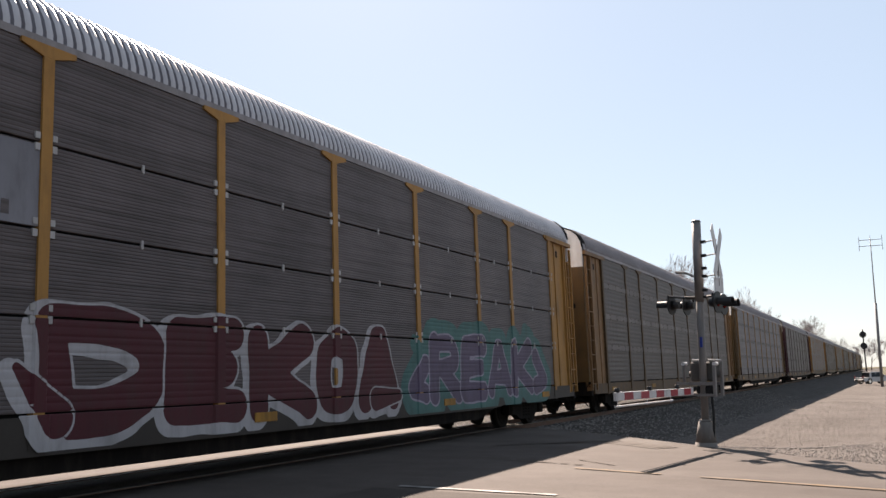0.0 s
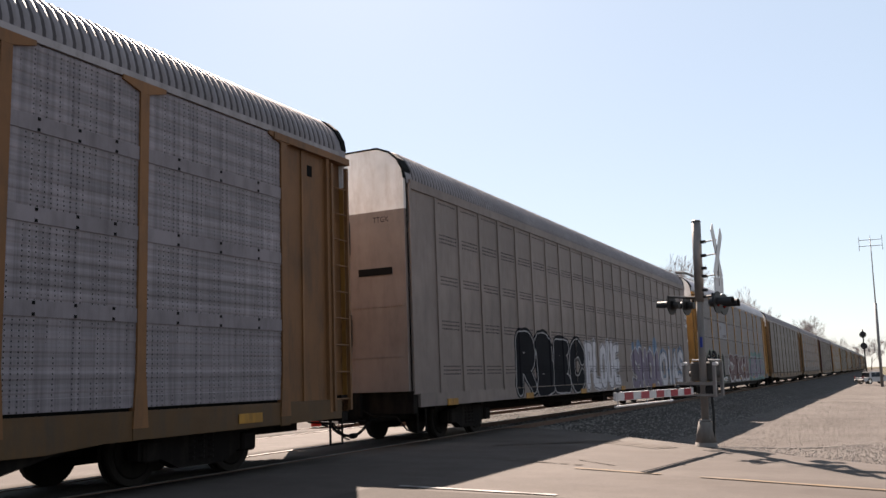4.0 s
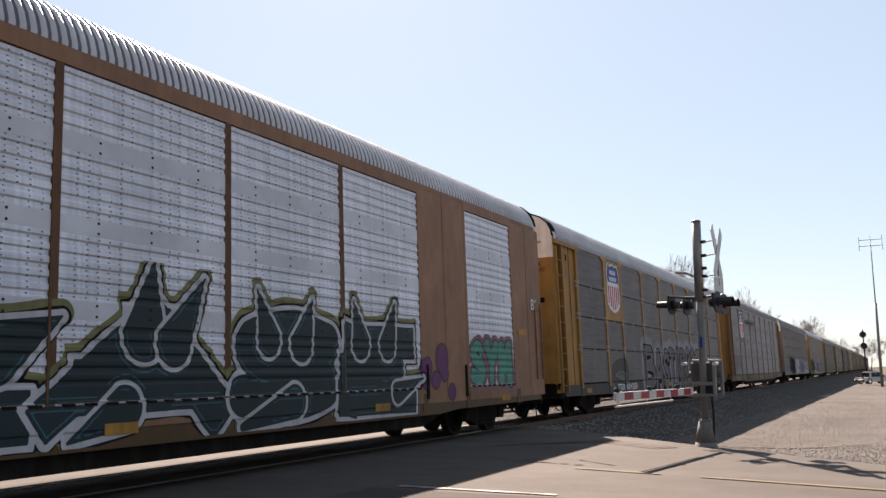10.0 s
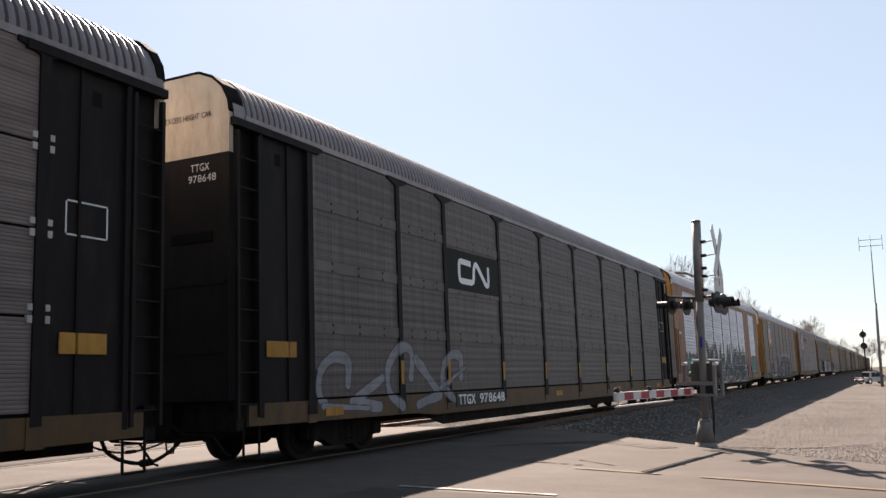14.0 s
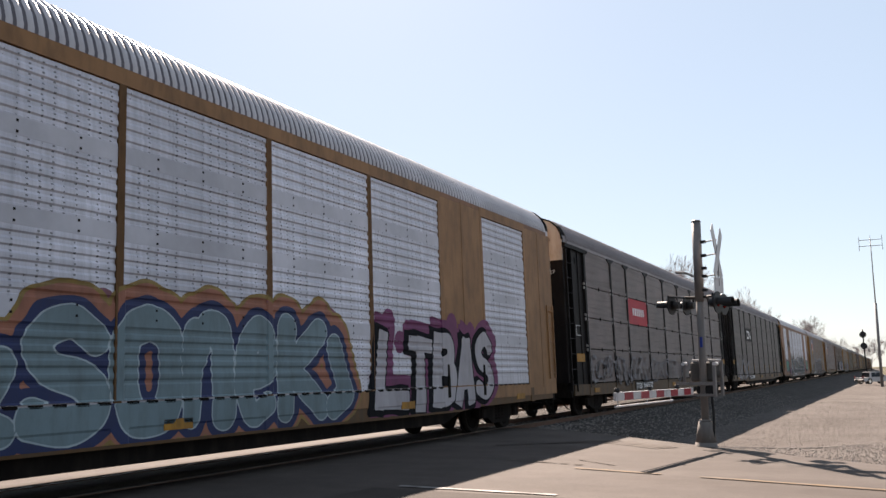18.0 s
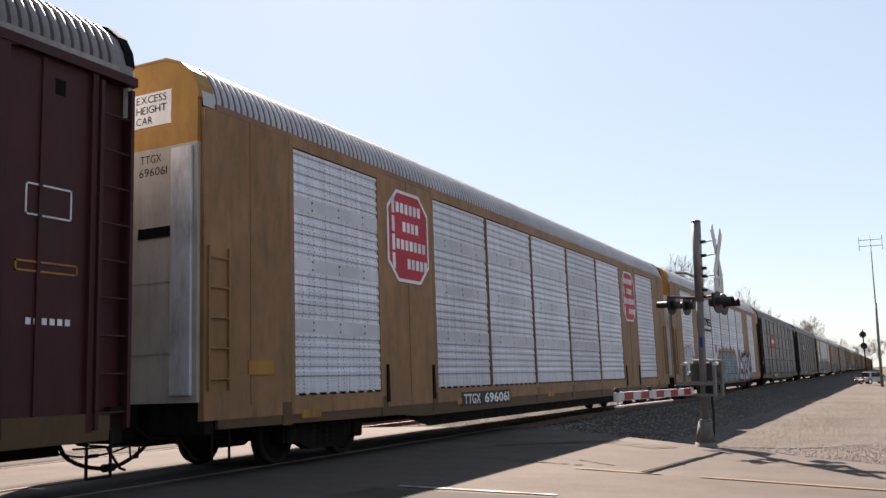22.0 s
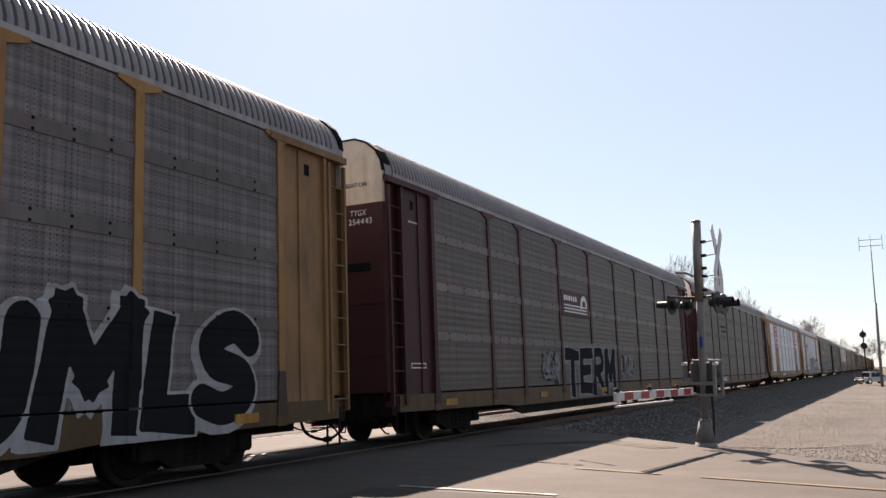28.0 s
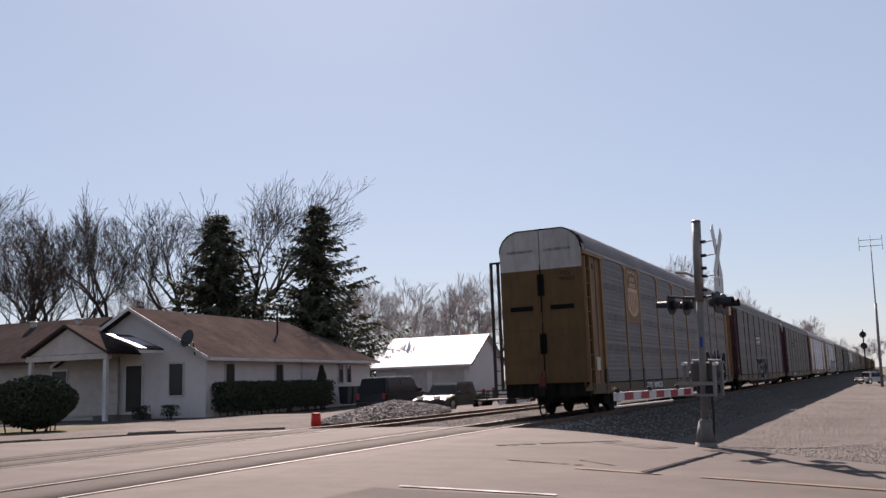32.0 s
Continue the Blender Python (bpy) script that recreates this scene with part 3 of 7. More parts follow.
def rib_profile(kind, z0, z1):
    """Depth of a panel's face by height."""
    out = []
    if kind in ("plank", "paint"):
        n = 22 if kind == "plank" else 11
        h = (z1 - z0) / n
        for k in range(n):
            a = z0 + k * h
            out += [(0.0, a), (0.005, a + 0.25 * h), (0.005, a + 0.75 * h), (0.0, a + h * 0.98)]
    else:
        tiers, ribs, deep = (4, 6, 0.0045) if kind == "mesh" else (4, 5, 0.018)
        th = (z1 - z0) / tiers
        for q in range(tiers):
            a = z0 + q * th
            band = th * (0.14 if kind == "mesh" else 0.22)
            out += [(0.012 if kind != "mesh" else 0.005, a), (0.012 if kind != "mesh" else 0.005, a + band)]
            h = (th - band) / ribs
            for k in range(ribs):
                b = a + band + k * h
                out += [(0.0, b + 0.05 * h), (0.0, b + 0.35 * h), (deep, b + 0.5 * h), (deep, b + 0.85 * h)]
    return out


def panel_mesh(kind, w, z0, z1, mat, front=1.352):
    def build(bm):
        prof = [(front - 0.02, z0)] + [(front + d, z) for d, z in rib_profile(kind, z0, z1)] + [(front - 0.02, z1)]
        a = [bm.verts.new((x, 0, z)) for x, z in prof]
        b = [bm.verts.new((x, w, z)) for x, z in prof]
        for i in range(len(prof) - 1):
            bm.faces.new((a[i], b[i], b[i + 1], a[i + 1]))
        box(bm, (front - 0.05, 0, z0), (front - 0.02, w, z1))
        if kind != "plank":
            th = (z1 - z0) / 4
            hb = 0.085 if kind == "mesh" else 0.10
            for q in range(1, 4):
                zz = z0 + q * th + th * 0.09
                box(bm, (front, 0.0, zz - hb), (front + 0.019, w, zz + hb), 2)
                for k in range(3):
                    for dz in (-0.06, 0.06):
                        yy, r = w * (0.2 + 0.3 * k), 0.017 if kind == "mesh" else 0.013
                        box(bm, (front, yy - r, zz + dz - r), (front + 0.026, yy + r, zz + dz + r), 1)
            for k in range(9):
                yy = w * (0.04 + 0.11 * k)
                if kind != "mesh":
                    box(bm, (front, yy, z0 - 0.02), (front + 0.036, yy + w * 0.06, z0 + 0.018), 1)
    return shared(("side_panel", kind, round(w, 3), z0, z1), build, mat, M["gap"] if kind == "mesh" else M["steel"], M[{"screen_blue_grey": "band_blue", "screen_brown_grey": "band_plain", "screen_brown_banded": "band_brown", "galvanised_screen": "band"}.get(mat.name, "band_dark")])


def post_mesh(style, mat, side=1):
    def build(bm):
        box(bm, (1.28, -0.07, 0.70), (1.385, 0.07, 4.78), 0)
        prism(bm, [(-0.07, 4.65), (-0.36, 4.735), (-0.36, 4.79), (0.36, 4.79), (0.36, 4.735), (0.07, 4.65)], 0, 1.30, 1.3865)
        if style == "mesh":
            prism(bm, [(-0.12, 0.60), (0.12, 0.60), (0.071, 1.25), (-0.071, 1.25)], 0, 1.29, 1.3875, 1)
        for zz in ((1.86, 2.77, 3.70) if style == "plank" else ()):
            for d in (-0.11, 0.11):
                box(bm, (1.34, d - 0.03, zz - 0.10), (1.378, d + 0.03, zz - 0.02), 1)
                box(bm, (1.34, d - 0.03, zz + 0.03), (1.378, d + 0.03, zz + 0.10), 1)
        if side < 0:
            for v in bm.verts:
                v.co.x = -v.co.x
    return shared(("post", style, side), build, mat, M["clip"] if style == "plank" else M["rustfoot"] if mat is M["lastpost"] else mat)


def ladder_mesh(mat):
    def build(bm):
        box(bm, (1.335, -0.025, 0.62), (1.40, 0.025, 4.62))
        box(bm, (1.335, 0.435, 0.62), (1.40, 0.485, 4.62))
        for k in range(9):
            z = 0.80 + k * 0.43
            tube(bm, (1.37, 0, z), (1.37, 0.46, z), 0.014, n=6)
    return shared("ladder", build, mat)


def door_leaf_mesh(sign, upper, lower, split=4.30):
    """One leaf of the clamshell end doors, pale above the split."""
    def build(bm):
        def sec(y0, y1, pts, mi):
            prism(bm, [(p[0] * sign, p[1]) for p in pts], 1, y0, y1, mi)
        prof = END_PROFILE
        sec(0.0, 0.09, [(0.012, 0.86), (1.305, 0.86), (1.305, split), (0.012, split)], 1)
        sec(0.0, 0.09, [(0.012, split)] + [(1.305, split)] + list(prof[1:]) + [(0.012, 5.54)], 0)
        for a, b in ((0.10, 1.24),):
            for z in (1.5, 2.45):
                box(bm, (sign * a if sign > 0 else -b, -0.012, z), (b if sign > 0 else -a, 0.0, z + 0.05), 1)
    return shared(("door_leaf", sign, split), build, upper, lower)


def axle_mesh():
    def build(bm):
        tube(bm, (-0.74, 0, 0), (0.74, 0, 0), 0.07, n=10)
        for sg in (-1, 1):
            tube(bm, (sg * 0.67, 0, 0), (sg * 0.80, 0, 0), WHEEL_R, WHEEL_R - 0.01, 28)
            tube(bm, (sg * 0.655, 0, 0), (sg * 0.685, 0, 0), WHEEL_R + 0.026, n=28)
            tube(bm, (sg * 0.80, 0, 0), (sg * 0.812, 0, 0), WHEEL_R - 0.09, WHEEL_R - 0.12, 24, 1)
            tube(bm, (sg * 0.81, 0, 0), (sg * 0.90, 0, 0), 0.12, 0.10, 12)
            for k in range(3):
                a = k * 2.094
                tube(bm, (sg * 0.90, 0.06 * math.cos(a), 0.06 * math.sin(a)), (sg * 0.92, 0.06 * math.cos(a), 0.06 * math.sin(a)), 0.02, n=6, mi=1)
    return shared("wheelset", build, M["wheel"], M["steel"])


def sideframe_mesh(sg):
    def build(bm):
        h = WHEEL_R + RAIL_TOP
        poly = [(-1.12, h - 0.10), (-1.12, h + 0.12), (-0.72, h + 0.17), (-0.35, h + 0.30), (0.35, h + 0.30), (0.72, h + 0.17), (1.12, h + 0.12), (1.12, h - 0.10), (0.74, h - 0.10), (0.42, h - 0.24), (-0.42, h - 0.24), (-0.74, h - 0.10)]
        prism(bm, poly, 0, sg * 0.90 if sg > 0 else -1.06, 1.06 if sg > 0 else -0.90)
        for k in range(3):
            for j in range(5):
                y = (k - 1) * 0.18
                tube(bm, (sg * 1.0, y, h - 0.16 + j * 0.07), (sg * 1.0, y, h - 0.12 + j * 0.07), 0.085, n=8)
        for y in (-0.92, 0.92):
            box(bm, (sg * 0.93 if sg > 0 else -1.12, y - 0.14, h - 0.13), (1.12 if sg > 0 else -0.93, y + 0.14, h + 0.13), bev=0.03)
    return shared(("sideframe", sg), build, M["steel"])


def coupler_mesh(sg):
    def build(bm):
        z = 0.62
        box(bm, (-0.09, min(0, sg * 0.55), z - 0.10), (0.09, max(0, sg * 0.55), z + 0.10), bev=0.015)
        box(bm, (-0.16, min(sg * 0.42, sg * 0.60), z - 0.16), (0.16, max(sg * 0.42, sg * 0.60), z + 0.16), bev=0.04)
        box(bm, (-0.3, min(0, sg * 0.1), z - 0.2), (0.3, max(0, sg * 0.1), z + 0.22))
    return shared(("coupler", sg), build, M["steel"])


def gap_hose_mesh():
    """Coupled brake hose and cables that hang between two cars."""
    def build(bm):
        for x, z0, sag, r in ((0.42, 0.46, 0.36, 0.026), (0.18, 0.44, 0.2, 0.013)):
            pts = []
            for k in range(17):
                u = k / 16
                pts.append((x + 0.03 * math.sin(9 * u + x * 7), 0.12 - 1.46 * u, z0 - sag * (1 - (2 * u - 1) ** 2) ** 0.6))
            pipe(bm, pts, r, 7)
            tube(bm, pts[7], pts[9], r * 1.9, n=8)
        pipe(bm, [(0.6, 0.1, 0.38), (0.6, -0.25, 0.36), (0.6, -0.28, 0.2), (0.6, -0.4, 0.2), (0.6, -0.42, 0.36), (0.6, -1.3, 0.38)], 0.012)
    return shared("gap_hose", build, M["gap"])


def hose_mesh(sg):
    def build(bm):
        pts = [(0.34, sg * (0.46 * u - 0.04), 0.50 - 0.36 * math.sin(math.pi / 2 * u) ** 1.3) for u in [k / 12 for k in range(13)]]
        pipe(bm, pts, 0.027, 7)
        tube(bm, pts[-2], pts[-1], 0.045, n=8)
        pipe(bm, [(0.2, 0, 0.42), (0.2, sg * 0.3, 0.22), (0.2, sg * 0.58, 0.20)], 0.018, 6)
        pipe(bm, [(0.34, sg * 0.02, 0.52), (0.34, -sg * 0.5, 0.55), (0.3, -sg * 1.4, 0.5)], 0.022)
    return shared(("air_hose", sg), build, M["gap"])


def lever_mesh(sg):
    def build(bm):
        y = sg * 0.16
        pipe(bm, [(0.12, y, 0.62), (0.5, y + sg * 0.04, 0.42), (1.0, y, 0.40), (1.22, y, 0.16), (1.3, y, 0.14)], 0.016)
    return shared(("uncoupling_lever", sg), build, M["steel"])


def step_mesh():
    return shared("stirrup_step", lambda bm: pipe(bm, [(1.32, -0.17, 0.55), (1.32, -0.17, 0.10), (1.32, 0.17, 0.10), (1.32, 0.17, 0.55)], 0.018), M["steel"])


def underframe_mesh():
    def build(bm):
        box(bm, (-0.35, 0.15, 0.30), (0.35, CAR_L - 0.15, 0.72))
        box(bm, (-1.30, 0.10, 0.70), (1.30, CAR_L - 0.10, 0.80))
        for k in range(12):
            y = 1.2 + k * 2.3
            box(bm, (-1.28, y - 0.07, 0.50), (1.28, y + 0.07, 0.70))
        for y in (0.12, CAR_L - 0.30):
            box(bm, (-1.33, y, 0.45), (1.33, y + 0.18, 0.86))
        tube(bm, (-0.2, 12.2, 0.32), (-0.2, 14.0, 0.32), 0.2, n=12)
        box(bm, (0.3, 15.2, 0.22), (0.7, 15.7, 0.52))
        tube(bm, (0.75, 6.0, 0.40), (0.75, 21.5, 0.40), 0.022, n=6)
    return shared("underframe", build, M["steel"])


def sill_mesh(sg, mat):
    def build(bm):
        a, b = (1.31, 1.365) if sg > 0 else (-1.365, -1.31)
        prism(bm, [(0.35, 0.50), (5.2, 0.46), (6.0, 0.40), (21.4, 0.40), (22.2, 0.46), (27.05, 0.50), (27.05, 0.80), (0.35, 0.80)], 0, a, b)
        if sg > 0:
            for p in POSTS:
                box(bm, (1.36, p - 0.11, 0.47), (1.378, p + 0.11, 0.80), 0)
    return shared(("side_sill", sg), build, mat)


def corner_mesh(mat, front, which):
    """Plain corner plate between the end and the first screen, with header and jamb."""
    def build(bm):
        def bx(lo, hi, mi=0):
            if front:
                lo, hi = (lo[0], CAR_L - hi[1], lo[2]), (hi[0], CAR_L - lo[1], hi[2])
            box(bm, lo, hi, mi)
        if which == "corner_plate":
            bx((1.20, 0.66, 0.80), (1.315, 1.78, 4.70))
            bx((1.312, 1.02, 4.30), (1.3165, 1.16, 4.48), 1)
        elif which == "end_plate":
            bx((1.17, 0.10, 0.72), (1.23, 0.66, 4.72))
        elif which == "jamb":
            bx((1.24, 0.60, 0.60), (1.37, 0.68, 4.75))
        elif which == "stiffener":
            bx((1.314, 1.30, 0.80), (1.340, 1.34, 4.70))
        elif which == "header":
            prism(bm, [(1.25, 4.68), (1.40, 4.68), (1.40, 4.79), (1.28, 4.81), (1.28, 4.90), (1.25, 4.90)], 1, *((0.03, 2.1) if not front else (CAR_L - 2.1, CAR_L - 0.03)))
        else:
            bx((1.20, 0.10, 0.60), (1.33, 1.75, 0.80))
    return shared((which, front), build, mat, M["gap"])


def solid_bay_mesh(w, mat):
    def build(bm):
        box(bm, (1.28, 0, 0.62), (1.3725, w, 4.777))
        box(bm, (1.37, w * 0.5 - 0.02, 0.8), (1.380, w * 0.5 + 0.02, 4.8))
        for y in (0.05, w - 0.05):
            for k in range(14):
                z = 0.9 + k * 0.29
                box(bm, (1.37, y - 0.012, z - 0.012), (1.378, y + 0.012, z + 0.012))
    return shared(("plain_bay", round(w, 2)), build, mat)


def beam_mesh(w, mat, z0, z1, x1=1.378):
    return shared(("side_beam", round(w, 2), z0, z1), lambda bm: box(bm, (1.27, 0, z0), (x1, w, z1)), mat)


def far_side_mesh(mat):
    def build(bm):
        box(bm, (-1.34, 0.66, 0.80), (-1.30, CAR_L - 0.66, 4.84))
    return shared("far_side", build, mat)


def shield(parent, s, mats, w=1.36, z=3.10, h=1.52):
    """Flat shield emblem: dark head with two pale bars, striped lower field."""
    def outline(k):
        pts = [(-0.5, 0.78), (-0.44, 0.90), (-0.36, 1.0), (-0.2, 0.95), (0, 1.0), (0.2, 0.95), (0.36, 1.0), (0.44, 0.90), (0.5, 0.78), (0.45, 0.62), (0.5, 0.35), (0.46, 0.16), (0.3, 0.06), (0, 0.0), (-0.3, 0.06), (-0.46, 0.16), (-0.5, 0.35), (-0.45, 0.62)]
        return [(s + a * w * k, z + h * (0.5 + (b - 0.5) * k)) for a, b in pts]
    bm = bmesh.new()
    prism(bm, outline(1.08), 0, 1.380, 1.386)
    part("emblem_border", bm, mats[1], parent)
    bm = bmesh.new()
    prism(bm, [p for p in outline(1.0) if p[1] > z + 0.58 * h] and [(y, max(zz, z + 0.56 * h)) for y, zz in outline(1.0) if zz > z + 0.5 * h], 0, 1.384, 1.389)
    part("emblem_head", bm, mats[0], parent)
    for k in range(6):
        bm = bmesh.new()
        a = s - 0.46 * w + k * w * 0.166
        b = z + h * (0.17 if k in (0, 5) else 0.09 if k in (1, 4) else 0.04)
        box(bm, (1.384, a, b), (1.389, a + w * 0.085, z + 0.54 * h))
        part("emblem_stripe", bm, mats[2], parent)
    for k, (ww, zz) in enumerate(((0.52, 0.79), (0.62, 0.65))):
        n = 5 if k == 0 else 7
        for q in range(n):
            a = s - ww * w / 2 + q * ww * w / n
            bm = bmesh.new()
            box(bm, (1.387, a, z + zz * h), (1.391, a + ww * w / n * 0.62, z + (zz + 0.09) * h))
            part("emblem_bar", bm, mats[1], parent)


def octagon(parent, s, z, w, h):
    for nm, k, m, x in (("emblem_border", 1.0, M["letter_white"], 1.385), ("emblem_field", 0.93, M["red"], 1.389)):
        bm = bmesh.new()
        prism(bm, [(s + a * w / 2 * k, z + b * h / 2 * k) for a, b in ((-1, -0.6), (-0.55, -1), (0.55, -1), (1, -0.6), (1, 0.6), (0.55, 1), (-0.55, 1), (-1, 0.6))], 0, 1.375, x)
        part(nm, bm, m, parent)
    for k, (a, ww) in enumerate(((-0.30, 0.75), (-0.15, 0.5), (-0.3, 0.95), (-0.05, 0.7))):
        zz = z + h * (0.25 - 0.2 * k)
        n = int(ww * 8)
        for q in range(n):
            y0 = s + a * w + q * w * 0.105
            bm = bmesh.new()
            box(bm, (1.388, y0, zz), (1.392, y0 + w * 0.07, zz + h * 0.11))
            part("emblem_bar", bm, M["letter_white"], parent)
        bm = bmesh.new()
        box(bm, (1.388, s - 0.40 * w, zz - h * 0.02), (1.393, s - 0.34 * w, zz + h * 0.15))
        part("emblem_bar", bm, M["letter_white"], parent)


def ribbon(bm, pts, r, x):
    """One continuous flat stroke of even width in the (y, z) plane."""
    rows = []
    for k, p in enumerate(pts):
        a, b = pts[max(0, k - 1)], pts[min(len(pts) - 1, k + 1)]
        l = math.hypot(b[0] - a[0], b[1] - a[1]) or 1
        nx, nz = -(b[1] - a[1]) / l * r, (b[0] - a[0]) / l * r
        rows.append((bm.verts.new((x, p[0] + nx, p[1] + nz)), bm.verts.new((x, p[0] - nx, p[1] - nz))))
    for a, b in zip(rows, rows[1:]):
        bm.faces.new((a[0], b[0], b[1], a[1]))


def bars(parent, s, z, n, w, h, mat, x=1.392, name="stencil_bar"):
    for k in range(n):
        bm = bmesh.new()
        box(bm, (x - 0.004, s + k * w, z), (x, s + k * w + w * 0.62, z + h))
        part(name, bm, mat, parent)


WHEELS = []


def autorack(n, kind, post, panel, upper, lower, sill, corner, roof="roof", label=""):
    e = new("autorack_car")
    tagged(e, label, "freight car", "cars of the freight train")
    piece("underframe", underframe_mesh(), e)
    for sg in (1, -1):
        if kind == "rib":
            piece("side_sill", shared(("slim_sill", sg), lambda bm: box(bm, (1.31 if sg > 0 else -1.365, 0.35, 0.56), (1.365 if sg > 0 else -1.31, 27.05, 0.82)), M[sill]), e)
            continue
        piece("side_sill", sill_mesh(sg, M[sill]), e)
        piece("belly_sill", shared(("belly_sill", sg), lambda bm: prism(bm, [(5.4, 0.47), (6.6, 0.19), (20.8, 0.19), (22.0, 0.47)], 0, 1.20 if sg > 0 else -1.26, 1.26 if sg > 0 else -1.20), M["steel"]), e)
    piece("roof", shared(("roof", kind == "brown"), roof_mesh(), M[roof], M["roofvalley" if roof == "roof" else "roofvalley2"]), e, label="corrugated galvanised roof")
    piece("far_side", far_side_mesh(M[panel]), e)
    piece("eave", shared("eave", lambda bm: (box(bm, (1.30, 0.3, 4.78), (1.372, CAR_L - 0.3, 4.87)), box(bm, (-1.372, 0.3, 4.78), (-1.30, CAR_L - 0.3, 4.87))), M["eave" if kind != "brown" else "brown"]), e)
    def trim(bm):
        prof = list(END_PROFILE[1:]) + [(-x, z) for x, z in END_PROFILE[:0:-1]]
        for (x0, z0), (x1, z1) in zip(prof, prof[1:]):
            prism(bm, [(x0, z0 + 0.002), (x1, z1 + 0.002), (x1 * 1.02, z1 + 0.035), (x0 * 1.02, z0 + 0.035)], 1, -0.012, 0.30)
    piece("roof_trim", shared("roof_trim", trim, M[upper if n in (3, 4, 9) else "gap"]), e, label="painted edge strip over the end doors")
    piece("side_filler", shared("side_filler", lambda bm: (prism(bm, [(0.1, 4.75), (0.5, 4.75), (0.34, 5.0), (0.1, 5.1)], 0, 1.20, 1.30),), M["gap"]), e)
    # ends
    for front in (False, True):
        for sg in (1, -1):
            d = piece("door_leaf", door_leaf_mesh(sg, M[upper], M[lower]), e, label="weathered end door leaf, pale above")
            if front:
                d.location, d.scale = (0, CAR_L, 0), (1, -1, 1)
            sl = piece("slot", shared(("slot", sg), lambda bm: box(bm, (0.28 * sg if sg > 0 else -1.02, -0.016, 3.06), (1.02 if sg > 0 else -0.28, 0.02, 3.2)), M["gap"]), d)
        piece("coupler", coupler_mesh(1 if front else -1), e, (0, CAR_L if front else 0, 0))
        if not front and n > 0:
            piece("air_hose", gap_hose_mesh(), e)
        if front:
            piece("end_strip", shared("front_end_strip", lambda bm: prism(bm, [(x * 1.03, z + 0.06) for x, z in END_PROFILE[1:]] + [(x * 0.97, z - 0.02) for x, z in END_PROFILE[:0:-1]], 1, CAR_L - 0.17, CAR_L - 0.03), M["gap"]), e)
        piece("stirrup_step", step_mesh(), e, (0, CAR_L - 0.45 if front else 0.45, 0))
        piece("uncoupling_lever", lever_mesh(1 if front else -1), e, (0, CAR_L - 0.2 if front else 0.2, 0))
    for z0, z1 in ((1.75, 2.35), (3.5, 4.15)):
        piece("latch", shared(("latch", z0), lambda bm: (box(bm, (-0.10, -0.05, z0), (-0.02, 0, z1), bev=0.01), box(bm, (0.02, -0.05, z0), (0.10, 0, z1), bev=0.01), tube(bm, (0, -0.04, z0 - 0.5), (0, -0.04, z1 + 0.3), 0.014)), M["gap"]), e)
    # side nearest the road
    bays = list(zip(POSTS, POSTS[1:]))
    if kind in ("plank", "mesh"):
        for front in (False, True):
            for nm in ("corner_plate", "end_plate", "jamb", "stiffener", "header", "foot_beam"):
                piece(nm, corner_mesh(M[corner], front, nm), e)
            piece("ladder", ladder_mesh(M[corner]), e, (0, CAR_L - 0.56 if front else 0.10, 0))
        for p in POSTS:
            piece("post", post_mesh(kind, M[post]), e, (0, p, 0))
            piece("post", post_mesh(kind, M[post], -1), e, (0, p, 0))
        for a, b in bays:
            if kind == "plank":
                for z0, z1 in ((0.84, 1.815), (1.845, 2.745), (2.775, 3.675), (3.705, 4.775)):
                    piece("side_panel", panel_mesh("plank", b - a - 0.14, z0, z1, M[panel]), e, (0, a + 0.07, 0))
                for zz in (1.83, 2.76, 3.69):
                    piece("hinge", shared("hinge", lambda bm: box(bm, (1.34, -0.022, -0.055), (1.372, 0.022, 0.055), bev=0.008), M["clip" if post == "yellow" else "gap"]), e, (0, (a + b) / 2, zz))
            else:
                piece("side_panel", panel_mesh("mesh", b - a - 0.14, 0.84, 4.775, M[panel]), e, (0, a + 0.07, 0))
        piece("panel_backing", shared("panel_backing", lambda bm: box(bm, (1.22, 1.7, 0.8), (1.30, CAR_L - 1.7, 4.8)), M["gap"]), e)
        piece("ladder", shared("far_ladder", lambda bm: [box(bm, (x, 0.02, 0.66), (x + 0.075, 0.10, 4.65)) for x in (-1.68, -1.45)] + [box(bm, (-1.66, 0.02, 4.60), (-1.30, 0.09, 4.66))] + [tube(bm, (-1.64, 0.05, 0.85 + 0.43 * q), (-1.42, 0.05, 0.85 + 0.43 * q), 0.014, n=6) for q in range(5)], M["silldark"]), e)
    else:
        spans = ((0.06, 2.0, 0), (2.0, 4.63, 1), (4.63, 6.72, 0), (6.72, 9.42, 1), (9.42, 12.27, 1), (12.27, 15.1, 1), (15.1, 17.95, 1), (17.95, 20.7, 1), (20.7, 22.78, 0), (22.78, 25.42, 1), (25.42, CAR_L - 0.06, 0))
